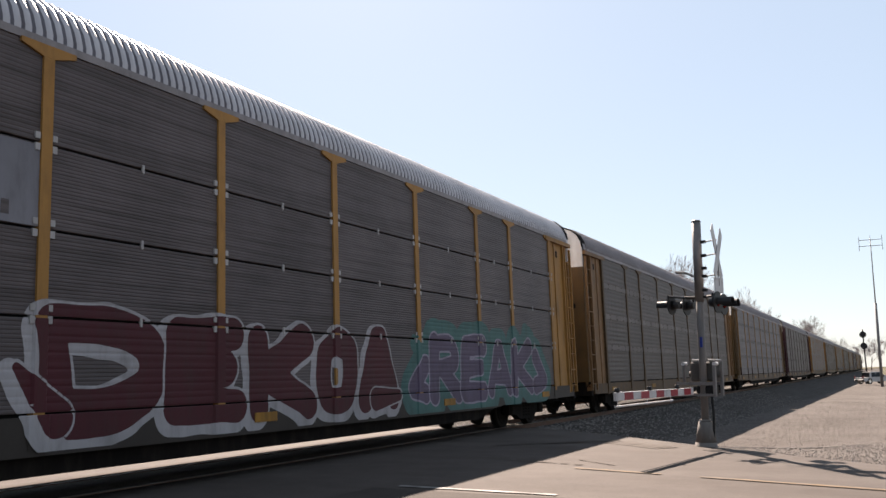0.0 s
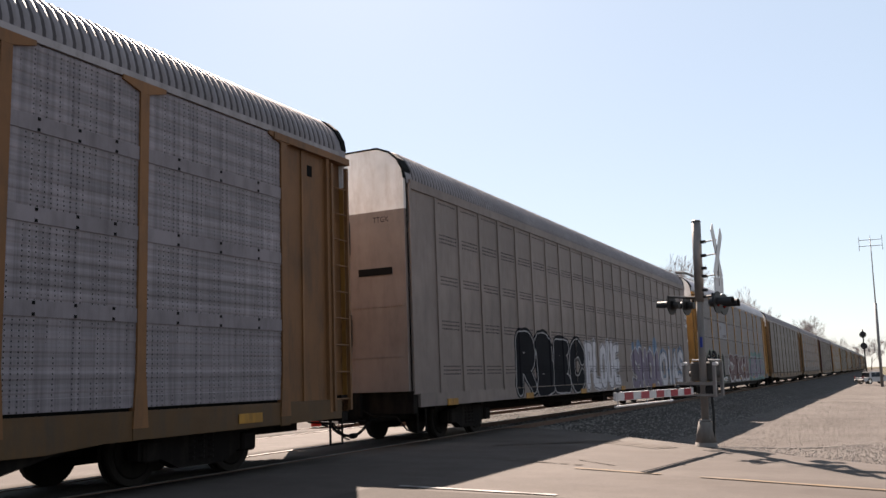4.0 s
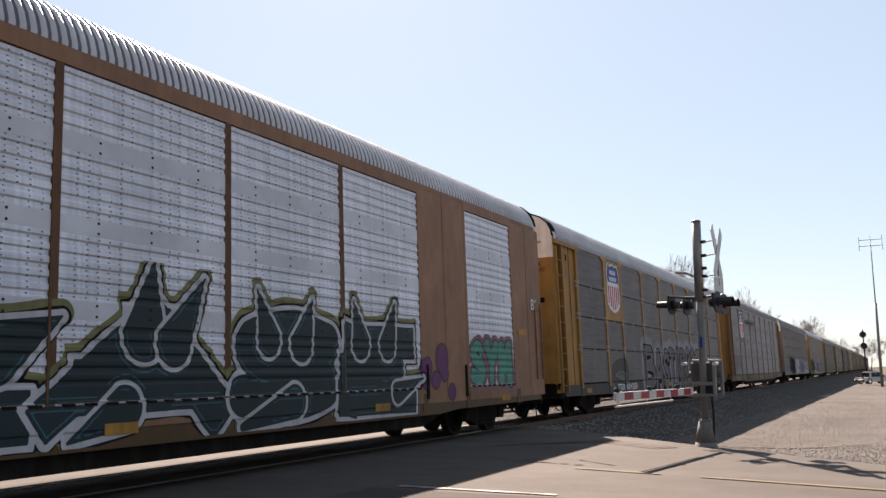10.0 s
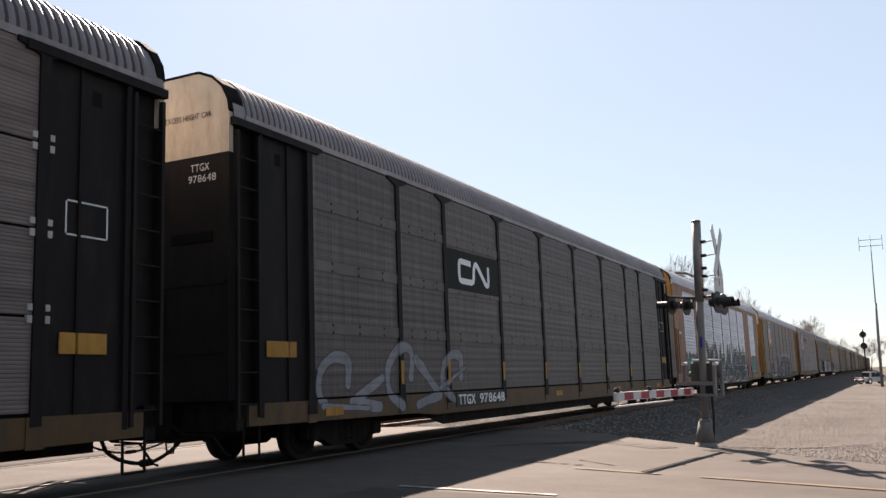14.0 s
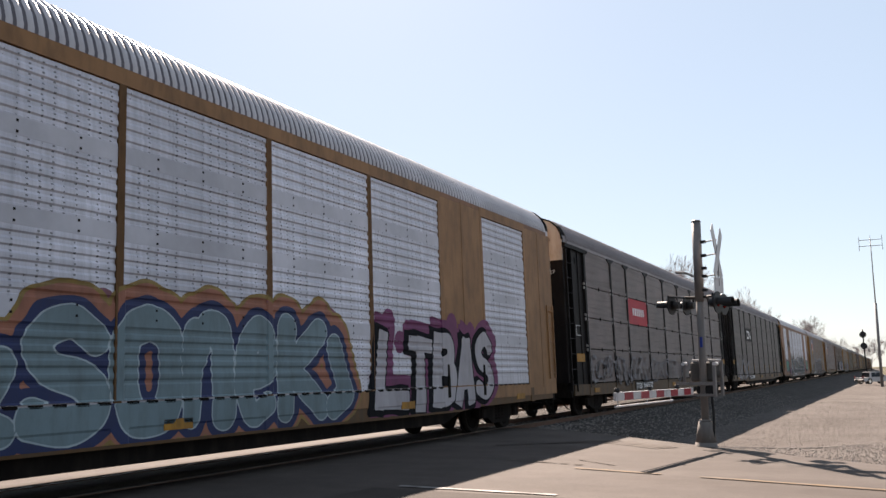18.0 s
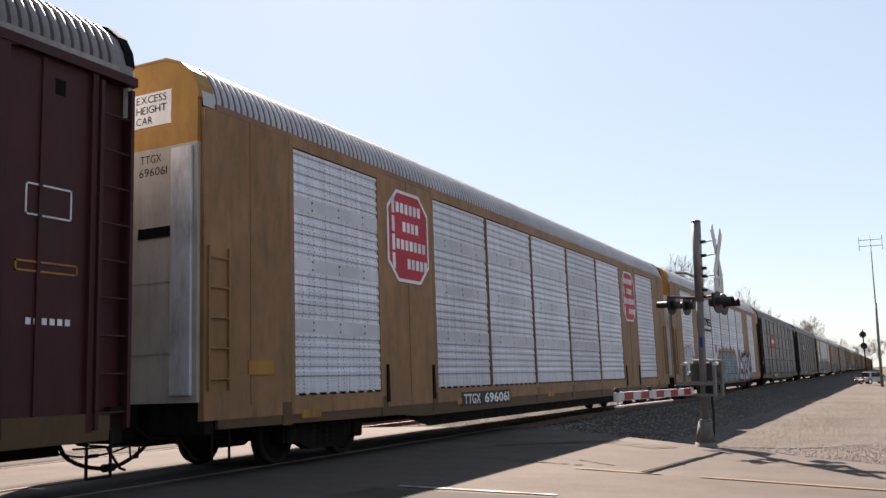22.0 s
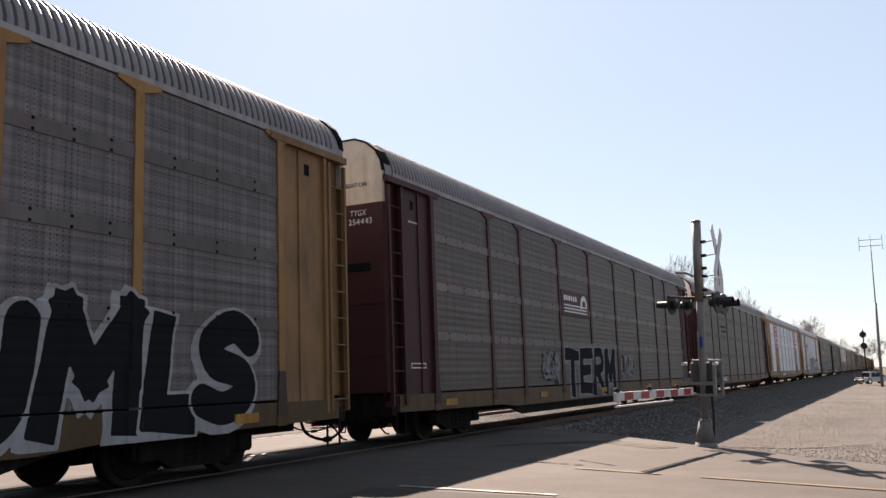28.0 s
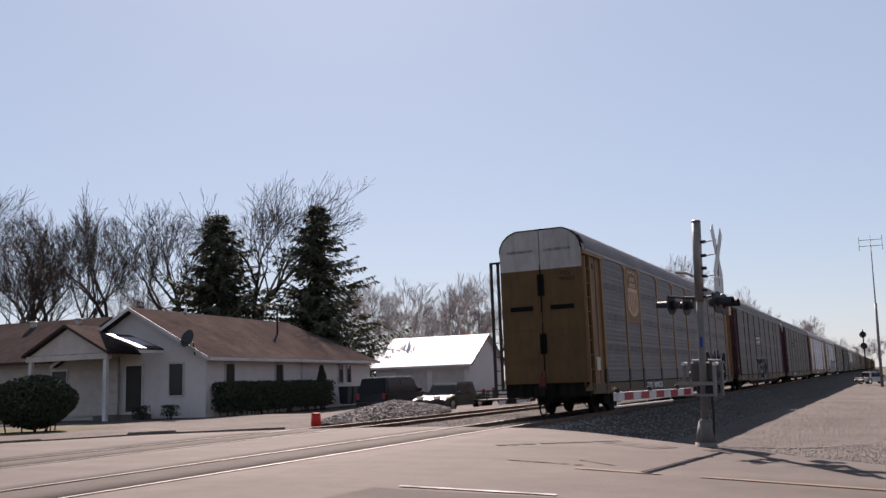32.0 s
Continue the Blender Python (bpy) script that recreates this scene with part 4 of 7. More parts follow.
        if kind == "rib":
            step = (CAR_L - 0.3) / 24
            for k in range(24):
                piece("side_panel", shared("rib_panel", lambda bm: (box(bm, (1.30, 0, 0.80), (1.352, step, 4.80)), box(bm, (1.35, -0.045, 0.80), (1.378, 0.045, 4.80))), M[panel]), e, (0, 0.15 + k * step, 0))
                if 1 <= k <= 22:
                    def holes(bm):
                        for z in (1.15, 2.05, 2.95, 3.8, 4.6):
                            for r in range(3 if z < 4 else 1):
                                for c in range(10):
                                    y, zz = 0.17 + c * 0.085, z + r * 0.075
                                    box(bm, (1.350, y, zz), (1.3535, y + 0.038, zz + 0.03))
                    tagged(piece("vent_holes", shared("vent_holes", holes, M["gap"]), e, (0, 0.15 + k * step, 0)), kind="stuff")
                    if k % 4 == 1:
                        piece("reflector", shared("sill_reflector", lambda bm: box(bm, (1.37, 0, 0.55), (1.381, 0.5, 0.68)), M["stripe"]), e, (0, 0.4 + k * step, 0))
            piece("side_beam", beam_mesh(CAR_L - 0.3, M[panel], 4.70, 4.88, 1.383), e, (0, 0.15, 0))
        else:
            for a, b, scr in spans:
                if scr:
                    piece("side_panel", panel_mesh("galv", b - a - 0.10, 0.90, 4.66, M["galv"], 1.345), e, (0, a + 0.05, 0), "bright galvanised perforated screen")
                    piece("side_beam", beam_mesh(b - a, M[panel], 4.66, 4.86), e, (0, a, 0))
                    piece("side_beam", beam_mesh(b - a, M[panel], 0.62, 0.90), e, (0, a, 0))
                    piece("post", shared("slim_post", lambda bm: box(bm, (1.27, -0.055, 0.62), (1.376, 0.055, 4.86)), M[panel]), e, (0, a, 0))
                    piece("post", shared("slim_post", lambda bm: box(bm, (1.27, -0.055, 0.62), (1.376, 0.055, 4.86)), M[panel]), e, (0, b, 0))
                else:
                    piece("plain_bay", solid_bay_mesh(b - a, M[panel]), e, (0, a, 0))
                    if a < 1 or b > 26:
                        piece("ladder", shared("short_ladder", lambda bm: [box(bm, (1.372, y, 1.0), (1.41, y + 0.035, 2.9)) for y in (0.0, 0.40)] + [tube(bm, (1.40, 0, 1.15 + 0.4 * q), (1.40, 0.42, 1.15 + 0.4 * q), 0.014, n=6) for q in range(5)], M[panel]), e, (0, a + 0.06 if a < 1 else b - 0.5, 0))
                    if a in (4.63, 20.7):
                        for dy in (0.16, b - a - 0.16):
                            piece("brace", shared("brace", lambda bm: prism(bm, [(-0.05, 0.7), (0.05, 0.7), (0.03, 1.35), (-0.03, 1.35)], 0, 1.37, 1.40), M["steel"]), e, (0, a + dy, 0))
    # reflectors on the sill
    if kind != "rib":
        for p in (2.2, 7.6, 13.0, 18.9, 24.5):
            piece("reflector", shared("sill_reflector", lambda bm: box(bm, (1.37, 0, 0.55), (1.381, 0.5, 0.68)), M["stripe"]), e, (0, p, 0), "yellow reflective plate")
    # running gear
    for c in (AXLES[0] + AXLES[1]) / 2, (AXLES[2] + AXLES[3]) / 2:
        tr = piece("truck", shared("bolster", lambda bm: (box(bm, (-1.0, -0.2, 0.28), (1.0, 0.2, 0.52), bev=0.03), box(bm, (-0.8, -0.75, 0.2), (0.8, -0.65, 0.3)), box(bm, (-0.8, 0.65, 0.2), (0.8, 0.75, 0.3))), M["steel"]), e, (0, c, 0))
        for sg in (1, -1):
            piece("sideframe", sideframe_mesh(sg), tr)
        for d in (-0.925, 0.925):
            w = piece("wheelset", axle_mesh(), tr, (0, d, WHEEL_R + RAIL_TOP))
            if n < 13:
                WHEELS.append((w, d))
    return e


CARS = {}
CARS[11] = autorack(11, "plank", "yellow", "plank", "white", "yellow", "silldark", "yellow", label="grey autorack with yellow posts and maroon graffiti")
CARS[10] = autorack(10, "rib", "greypaint", "greypaint", "white", "greypaint", "greypaint", "greypaint", "roof2", label="beige-grey ribbed autorack with lilac and white graffiti")
CARS[9] = autorack(9, "mesh", "orange", "mesh_blue", "white", "doorgold", "sillyel", "orange", "roof2", label="blue-grey screened autorack with orange posts and shield")
CARS[8] = autorack(8, "plank", "yellow", "plank", "white", "yellow", "silldark", "yellow", label="grey plank-sided autorack with yellow posts and shield")
CARS[7] = autorack(7, "brown", "brown", "brown", "goldtop", "endpale", "sillyel", "brown", label="brown autorack with bright screens and teal graffiti")
CARS[6] = autorack(6, "mesh", "black", "mesh_dark", "cream", "black", "tan", "black", "roof2", label="dark screened autorack with black posts and tan sill")
CARS[5] = autorack(5, "plank", "black", "plank2", "cream", "black", "tan", "black", "roof2", label="grey autorack with black posts and a red plate")
CARS[4] = autorack(4, "brown", "ochre", "ochre", "goldtop", "endpale", "sillyel", "ochre", label="brown autorack with bright screens and blue graffiti")
CARS[3] = autorack(3, "brown", "ochre", "ochre", "goldtop", "endpale", "sillyel", "ochre", label="brown autorack with bright screens and red octagons")
CARS[2] = autorack(2, "mesh", "maroon", "mesh_brown", "white", "maroon", "tan", "maroon", "roof2", label="dark brown screened autorack with maroon posts")
CARS[1] = autorack(1, "mesh", "maroon", "mesh_banded", "cream", "maroon", "tan", "maroon", "roof2", label="maroon autorack with a small square emblem")
CARS[0] = autorack(0, "mesh", "lastpost", "mesh_grey", "endgrey", "lastyellow", "tan", "lastcorner", "roof2", label="last autorack, grey screens, yellow posts, faded shield")
AHEAD = (("mesh", "tan", "mesh_banded", "white", "lastyellow", "sillyel", "lastcorner"), ("mesh", "lastpost", "mesh_grey", "white", "lastyellow", "sillyel", "lastyellow"), ("mesh", "maroon", "mesh_brown", "cream", "maroon", "tan", "maroon"),
         ("plank", "yellow", "plank", "white", "yellow", "tan", "yellow"), ("mesh", "tan", "mesh_banded", "cream", "lastcorner", "sillyel", "lastcorner"), ("mesh", "lastpost", "mesh_dark", "white", "lastyellow", "tan", "lastpost"))
for n in range(12, 23):
    CARS[n] = autorack(n, *AHEAD[(n - 12) % 6], "roof2", label="weathered autorack further up the moving train")

# markings: car by car
UP = (M["blue"], M["letter_white"], M["red"])


def end_marks(c, num, ink, zc=4.92):
    word("height_notice", "EXCESS HEIGHT CAR", 0.14, zc, 0.86, 0.085, M["letter_black"], c, -0.004, face='end')
    word("height_notice", "EXCESS HEIGHT CAR", -1.06, zc, 0.86, 0.085, M["letter_black"], c, -0.004, face='end')
    word("car_number", "TTGX", 0.62, 4.08, 0.34, 0.11, ink, c, -0.004, face='end')
    word("car_number", num, 0.58, 3.92, 0.5, 0.11, ink, c, -0.004, face='end')


def side_number(c, num, s, ink=None, z=0.55, plate=True):
    if plate:
        bm = bmesh.new()
        box(bm, (1.36, s - 0.1, 0.50), (1.386, s + 2.5, 0.79))
        part("stencil_panel", bm, M["silldark"], c)
    word("car_number", "TTGX", s, z, 0.8, 0.2, ink or M["letter_white"], c, 1.3925, "+")
    word("car_number", num, s + 1.05, z, 1.35, 0.2, ink or M["letter_white"], c, 1.3925, "+")


def plate(c, s0, s1, z0, z1, mat, name="emblem_plate", x=1.378):
    bm = bmesh.new()
    box(bm, (1.34, s0, z0), (x, s1, z1))
    return part(name, bm, mat, c)


def outline_box(c, s0, s1, z0, z1, mat, t=0.02, x=1.322):
    bm = bmesh.new()
    for a, b, d, f in ((s0, s1, z0, z0 + t), (s0, s1, z1 - t, z1), (s0, s0 + t, z0, z1), (s1 - t, s1, z0, z1)):
        box(bm, (1.31, a, d), (x, b, f))
    part("stencil_frame", bm, mat, c)


c = CARS[11]
end_marks(c, "942235", M["letter_black"])
side_number(c, "942235", 5.8, plate=False)
plate(c, 6.70, 9.40, 2.78, 3.66, M["spray_silver"], x=1.363)
bars(c, 6.9, 3.25, 3, 0.28, 0.22, M["plank"], 1.367)
bars(c, 7.9, 2.86, 8, 0.15, 0.15, M["plank"], 1.367)
graffiti("KRH", 1.9, 0.52, 5.9, 1.55, c, "plank", M["spray_black"], M["spray_sage"], ((M["spray_sage"], 0.10, -0.1, -0.05),), r=0.24, gap=0.045, lean=0.08, seed=5, square=False, jitter=0.8, label="black and pale green spray lettering", extras=((0.35, 0.2, 0.22, 0.05, -0.1, 0.1), (2.2, 0.15, 0.2, 2.5, -0.05, 0.12)))
graffiti("DEKOA", 9.4, 0.56, 7.7, 1.45, c, "plank", M["spray_maroon"], M["spray_white"], ((M["spray_white"], 0.085, -0.08, -0.05),), r=0.225, gap=0.035, jitter=0.6, seed=8, label="maroon spray lettering with white edges", widths=(1.35, 1.15, 1.2, 0.9, 1.0), extras=((0.3, 0.22, 0.22, -0.2, 0.75, 0.05), (6.9, 0.2, 0.2, 7.7, 0.25, 0.1)))
graffiti("<REAK>", 17.5, 0.62, 7.4, 1.35, c, "plank", M["spray_purple"], M["spray_lilac"], ((M["spray_teal"], 0.16, 0.05, 0.0),), r=0.18, gap=0.035, seed=11, label="purple and teal spray lettering", widths=(0.7, 1.2, 1.1, 1.2, 1.2, 0.8), puffs=(M["spray_teal"], 0.3, 9, 0.25))

c = CARS[10]
word("car_number", "TTGX", 0.62, 4.08, 0.34, 0.11, M["letter_black"], c, -0.004, face='end')
graffiti("OIAS", 21.2, 0.55, 4.7, 1.45, c, "rib", M["spray_chalk"], M["spray_slate"], ((M["spray_blue"], 0.10, 0.0, 0.05),), r=0.17, gap=0.035, seed=4, label="pale spray lettering with dark edges", widths=(1.2, 0.7, 1.1, 1.1), gloss=M["spray_slate"])
graffiti("SNOA", 16.7, 0.52, 4.5, 1.40, c, "rib", M["spray_purple"], M["spray_slate"], ((M["spray_chalk"], 0.085, 0.0, 0.0),), r=0.16, gap=0.045, seed=9, label="lilac spray lettering with dark and pale edges", puffs=(M["spray_blue"], 0.0, 5, 0.34), gloss=M["spray_slate"], lean=0.05)
graffiti("PLOUE", 11.2, 0.68, 3.9, 1.40, c, "rib", M["spray_chalk"], M["spray_slate"], ((M["spray_white"], 0.08, 0.0, 0.0),), r=0.135, gap=0.035, seed=14, label="white spray lettering with dark edges")
graffiti("RBEC", 5.5, 0.60, 5.6, 1.5, c, "rib", M["spray_black"], M["spray_white"], ((M["spray_black"], 0.10, 0.0, 0.0),), r=0.22, gap=0.035, seed=17, label="black spray lettering with white edges")

word("graffiti", "E", 26.61, 3.40, 0.08, 0.22, M["letter_white"], c)
line_work([(26.81, 3.66, 26.79, 3.40), (26.79, 3.42, 26.71, 3.38, 26.71, 3.54, 26.80, 3.52), (26.87, 3.40, 26.83, 3.48, 26.87, 3.56, 26.91, 3.48, 26.87, 3.40)], M["letter_white"], c, 0.009)
word("graffiti", "MEX", 26.92, 3.37, 0.26, 0.24, M["letter_white"], c)
line_work([(26.67 + 0.09 * k, 3.02, 26.67 + 0.09 * k + 0.05, 3.22 - 0.02 * (k % 2), 26.73 + 0.09 * k, 3.01) for k in range(5)] + [(26.61, 3.08, 26.65, 3.27, 26.75, 3.26)], M["letter_white"], c, 0.009)
line_work([(26.81, 2.50, 26.84, 2.38, 26.89, 2.50), (26.89, 2.38, 26.93, 2.50, 26.97, 2.40), (26.95, 2.52, 27.03, 2.52, 26.97, 2.36, 27.07, 2.38)], M["letter_white"], c, 0.008)

c = CARS[9]
end_marks(c, "853666", M["letter_black"], 4.62)
side_number(c, "853666", 7.0, M["tan"])
plate(c, 4.74, 6.56, 2.80, 4.74, M["orange"])
shield(c, 5.65, UP)
word("slogan", "BUILDING AMERICA", 7.3, 4.0, 4.3, 0.26, M["letter_black"], c, 1.388, "+")
scribble(2.2, 1.0, 2.0, 1.25, M["faint"], c, 12, 0.013, 5)

c = CARS[8]
end_marks(c, "604257", M["letter_black"], 4.7)
side_number(c, "604257", 5.5, plate=False)
plate(c, 4.74, 6.56, 2.80, 4.74, M["yellow"])
shield(c, 5.65, UP)
graffiti("BASTAROSE", 9.2, 0.50, 10.6, 1.62, c, "plank", M["spray_soot"], M["spray_black"], ((M["spray_silver"], 0.24, -0.12, 0.08), (M["spray_black"], 0.09, 0.05, -0.05)), r=0.165, gap=0.045, seed=21, label="dark grey and black spray lettering on a silver ground", widths=(1.5, 1.2, 1.1, 1, 0.9, 1, 1, 1, 0.9), gloss=M["spray_silver"], jitter=0.7)
graffiti("~", 4.9, 0.50, 2.2, 1.05, c, "plank", M["spray_umber"], M["spray_silver"], ((M["spray_green"], 0.09, -0.05, -0.05),), r=0.20, gap=0.03, seed=22, label="brown and green sprayed curl")

c = CARS[7]
side_number(c, "692645", 8.6)
bars(c, 0.75, 2.7, 6, 0.085, 0.10, M["letter_white"])
word("stencil", "BI", 26.6, 2.72, 0.32, 0.28, M["letter_white"], c)
plate(c, 0.85, 1.55, 1.25, 1.42, M["stripe"], "notice_plate", 1.39)
plate(c, 25.65, 26.2, 2.05, 2.2, M["stripe"], "notice_plate", 1.39)
graffiti("MFK", 2.05, 0.93, 2.5, 0.86, c, "brown", M["spray_mint"], M["spray_dkgreen"], ((M["spray_rose"], 0.12, 0.0, 0.0), (M["spray_dkgreen"], 0.06, -0.05, -0.05)), r=0.125, gap=0.03, square=True, seed=25, label="teal spray lettering with dark edges", widths=(1.2, 0.8, 1.1), lean=0.05)
graffiti("JLASE", 6.4, 0.50, 14.0, 1.55, c, "brown", M["spray_dkgreen"], M["spray_chalk"], ((M["spray_olive"], 0.13, 0.0, 0.05), (M["spray_black"], 0.095, 0.0, 0.0)), r=0.27, gap=0.07, seed=27, square=True,
         label="dark green spray lettering with white edges and spikes", widths=(1.0, 1.1, 1.15, 1.0, 0.95), jitter=0.6, gloss=M["spray_deepteal"], lean=0.12, extras=(
             (1.3, 1.15, 0.42, 0.55, 2.25, 0.012), (1.8, 1.2, 0.36, 2.75, 1.75, 0.012), (1.4, 0.35, 0.34, 2.5, 0.0, 0.02), (3.6, 1.2, 0.30, 3.45, 1.95, 0.012), (4.6, 1.05, 0.36, 5.0, 1.95, 0.012),
             (5.2, 0.95, 0.34, 6.0, 1.35, 0.012), (4.1, 0.35, 0.30, 3.5, -0.1, 0.02), (7.2, 1.2, 0.34, 7.35, 2.1, 0.012), (7.7, 1.1, 0.30, 8.25, 1.95, 0.012), (6.9, 0.35, 0.26, 6.1, 0.0, 0.02),
             (9.6, 1.2, 0.26, 9.35, 1.9, 0.012), (10.4, 1.15, 0.28, 10.7, 1.85, 0.012), (10.2, 0.3, 0.26, 9.0, 0.0, 0.06), (12.1, 1.2, 0.28, 11.9, 1.9, 0.012), (13.0, 1.2, 0.28, 13.3, 1.95, 0.012),
             (0.5, 0.35, 0.26, -0.4, 0.75, 0.012), (13.3, 0.35, 0.2, 14.3, 0.6, 0.012)))
graffiti("SYM", 22.9, 0.90, 2.3, 0.98, c, "brown", M["spray_mint"], M["spray_dkgreen"], ((M["spray_rose"], 0.12, 0.0, 0.0),), r=0.14, gap=0.03, seed=2, jitter=0.35, label="teal spray lettering with pink edges")
blobs(4.95, 0.70, 1.3, 0.95, c, "brown", M["spray_plum"], 8, 0.24, 8, "purple sprayed bubbles")
blobs(8.9, 0.95, 0.5, 0.6, c, "brown", M["spray_plum"], 4, 0.22, 28, "purple sprayed bubbles")
blobs(20.5, 0.55, 1.5, 1.1, c, "brown", M["spray_plum"], 8, 0.24, 18, "purple sprayed bubbles")
bars(c, 5.15, 3.15, 3, 0.34, 0.32, M["steel"])
for a in (4.95, 6.30):
    plate(c, a, a + 0.05, 3.0, 3.65, M["steel"], "emblem_bracket", 1.39)

c = CARS[6]
end_marks(c, "978648", M["letter_white"], 4.85)
side_number(c, "978648", 7.0)
plate(c, 6.70, 9.40, 2.90, 3.74, M["black"], x=1.378)
bm = bmesh.new()
loop = [(7.85, 3.50), (7.35, 3.52), (7.28, 3.49), (7.26, 3.40), (7.26, 3.20), (7.29, 3.12), (7.36, 3.10), (7.88, 3.10), (7.96, 3.13), (7.99, 3.22), (8.01, 3.40), (8.06, 3.49), (8.14, 3.52), (8.22, 3.47), (8.62, 3.12), (8.70, 3.09), (8.77, 3.12), (8.79, 3.20), (8.79, 3.52)]
ribbon(bm, loop, 0.062, 1.384)
part("emblem", bm, M["letter_white"], c, "white looping emblem")
for p in POSTS[1:8]:
    plate(c, p - 0.05, p + 0.05, 1.0, 1.42, M["stripe"], "post_reflector", 1.393)
plate(c, 0.78, 1.5, 1.45, 1.68, M["stripe"], "notice_plate", 1.325)
plate(c, 25.85, 26.5, 1.45, 1.68, M["stripe"], "notice_plate", 1.325)
outline_box(c, 25.9, 26.5, 2.7, 3.05, M["letter_white"])
graffiti("~<~>~", 1.95, 0.60, 5.4, 1.2, c, "mesh", M["spray_silver"], M["spray_slate"], (), r=0.085, gap=0.03, seed=31, jitter=1.6, lean=0.15, label="thin silver spray lettering", extras=((4.3, 0.3, 0.05, 5.5, 0.7, 0.02), (0.2, 0.1, 0.05, 1.6, 0.02, 0.03)))

c = CARS[5]
end_marks(c, "941537", M["letter_white"], 4.85)
side_number(c, "941537", 7.1)
plate(c, 6.70, 9.40, 2.78, 3.67, M["red"], x=1.366)
bars(c, 7.3, 3.10, 6, 0.28, 0.26, M["letter_white"], 1.371, "emblem_bar")
plate(c, 0.78, 1.5, 1.45, 1.68, M["stripe"], "notice_plate", 1.325)
plate(c, 25.85, 26.5, 1.45, 1.68, M["stripe"], "notice_plate", 1.325)
outline_box(c, 0.9, 1.35, 2.2, 2.5, M["letter_white"])
outline_box(c, 25.9, 26.5, 2.75, 3.15, M["letter_white"])
scribble(2.1, 0.66, 7.0, 1.0, M["spray_silver"], c, 26, 0.04, 33, 0.6)
scribble(9.6, 0.7, 15.0, 0.95, M["spray_silver"], c, 34, 0.028, 35, 0.7)

c = CARS[4]
side_number(c, "691507", 7.1)
bm = bmesh.new()
for k in range(4):
    prism(bm, [(7.15 + 0.05 * k, 3.62 - 0.09 * k), (7.95, 3.62 - 0.09 * k), (7.92, 3.67 - 0.09 * k), (7.12 + 0.05 * k, 3.67 - 0.09 * k)], 0, 1.372, 1.38)
prism(bm, [(8.0, 3.67), (8.25, 3.67), (8.55, 3.32), (8.3, 3.32)], 0, 1.372, 1.38)
prism(bm, [(8.3, 3.67), (8.5, 3.67), (8.5, 3.32), (8.35, 3.32)], 0, 1.372, 1.3805)
for d in (0.0, 0.14, 0.28):
    box(bm, (1.372, 8.6, 3.32 + d), (1.381, 9.2, 3.39 + d))
part("emblem", bm, M["letter_black"], c, "black striped emblem")
bars(c, 7.1, 3.05, 14, 0.15, 0.11, M["letter_black"], 1.38)
line_work([(2.16, 0.92, 2.08, 1.4, 2.06, 2.0, 2.18, 2.16, 2.42, 2.14, 2.48, 1.8, 2.52, 0.80), (2.48, 1.8, 2.50, 2.2, 2.72, 2.24, 2.95, 2.1, 2.93, 1.5, 2.94, 0.88), (2.92, 1.85, 2.98, 2.2, 3.2, 2.2, 3.34, 2.05, 3.33, 1.5, 3.34, 0.95),
           (3.33, 1.9, 3.42, 2.28, 3.62, 2.26, 3.78, 2.1, 3.76, 1.5, 3.78, 0.92), (4.12, 1.75, 4.36, 1.70, 4.42, 1.3, 4.22, 1.16, 3.96, 1.2, 3.88, 1.5, 3.96, 1.72, 4.12, 1.75), (4.0, 1.32, 4.1, 1.66, 4.2, 1.36), (3.98, 1.5, 4.26, 1.52),
           (3.78, 0.92, 3.9, 1.22, 4.05, 1.26, 4.2, 1.1, 4.24, 0.94), (3.84, 0.96, 4.02, 1.08, 4.2, 0.94), (4.02, 0.92, 4.03, 1.14), (2.2, 1.36, 2.28, 1.25, 2.5, 1.24), (2.0, 1.0, 2.2, 1.12, 2.44, 1.24)], M["spray_black"], c, 0.021)
scribble(4.95, 1.06, 1.45, 0.30, M["spray_lilac"], c, 9, 0.008, 42, 0.7)
scribble(5.1, 1.38, 1.2, 0.24, M["spray_lilac"], c, 8, 0.008, 44, 0.7)
scribble(6.95, 1.1, 1.3, 0.6, M["spray_black"], c, 8, 0.011, 43, 0.7)
graffiti("<SOneK>", 10.3, 0.50, 7.0, 1.58, c, "brown", M["spray_steel"], M["spray_frost"], ((M["spray_gold"], 0.27, 0.0, 0.06), (M["spray_orange"], 0.22, 0.0, 0.06), (M["spray_navy"], 0.13, 0.0, 0.0)), r=0.185, gap=0.02, seed=45, label="blue spray lettering on navy and orange ground", widths=(0.65, 1.25, 1.15, 1.0, 0.95, 1.3, 0.75), puffs=(M["spray_rose"], 0.1, 10, 0.22), lean=0.04)
graffiti("LTBAS", 18.0, 0.55, 5.2, 1.45, c, "brown", M["spray_chalk"], M["spray_black"], ((M["spray_magenta"], 0.20, 0.05, 0.08), (M["spray_black"], 0.10, -0.12, -0.02)), r=0.165, gap=0.035, seed=47, label="fat white spray lettering with black edges", square=True, jitter=0.7, widths=(1.2, 1, 1, 0.9, 1.05), puffs=(M["spray_magenta"], 0.1, 16, 0.2), lean=0.05)
plate(c, 0.85, 1.6, 1.25, 1.42, M["stripe"], "notice_plate", 1.39)

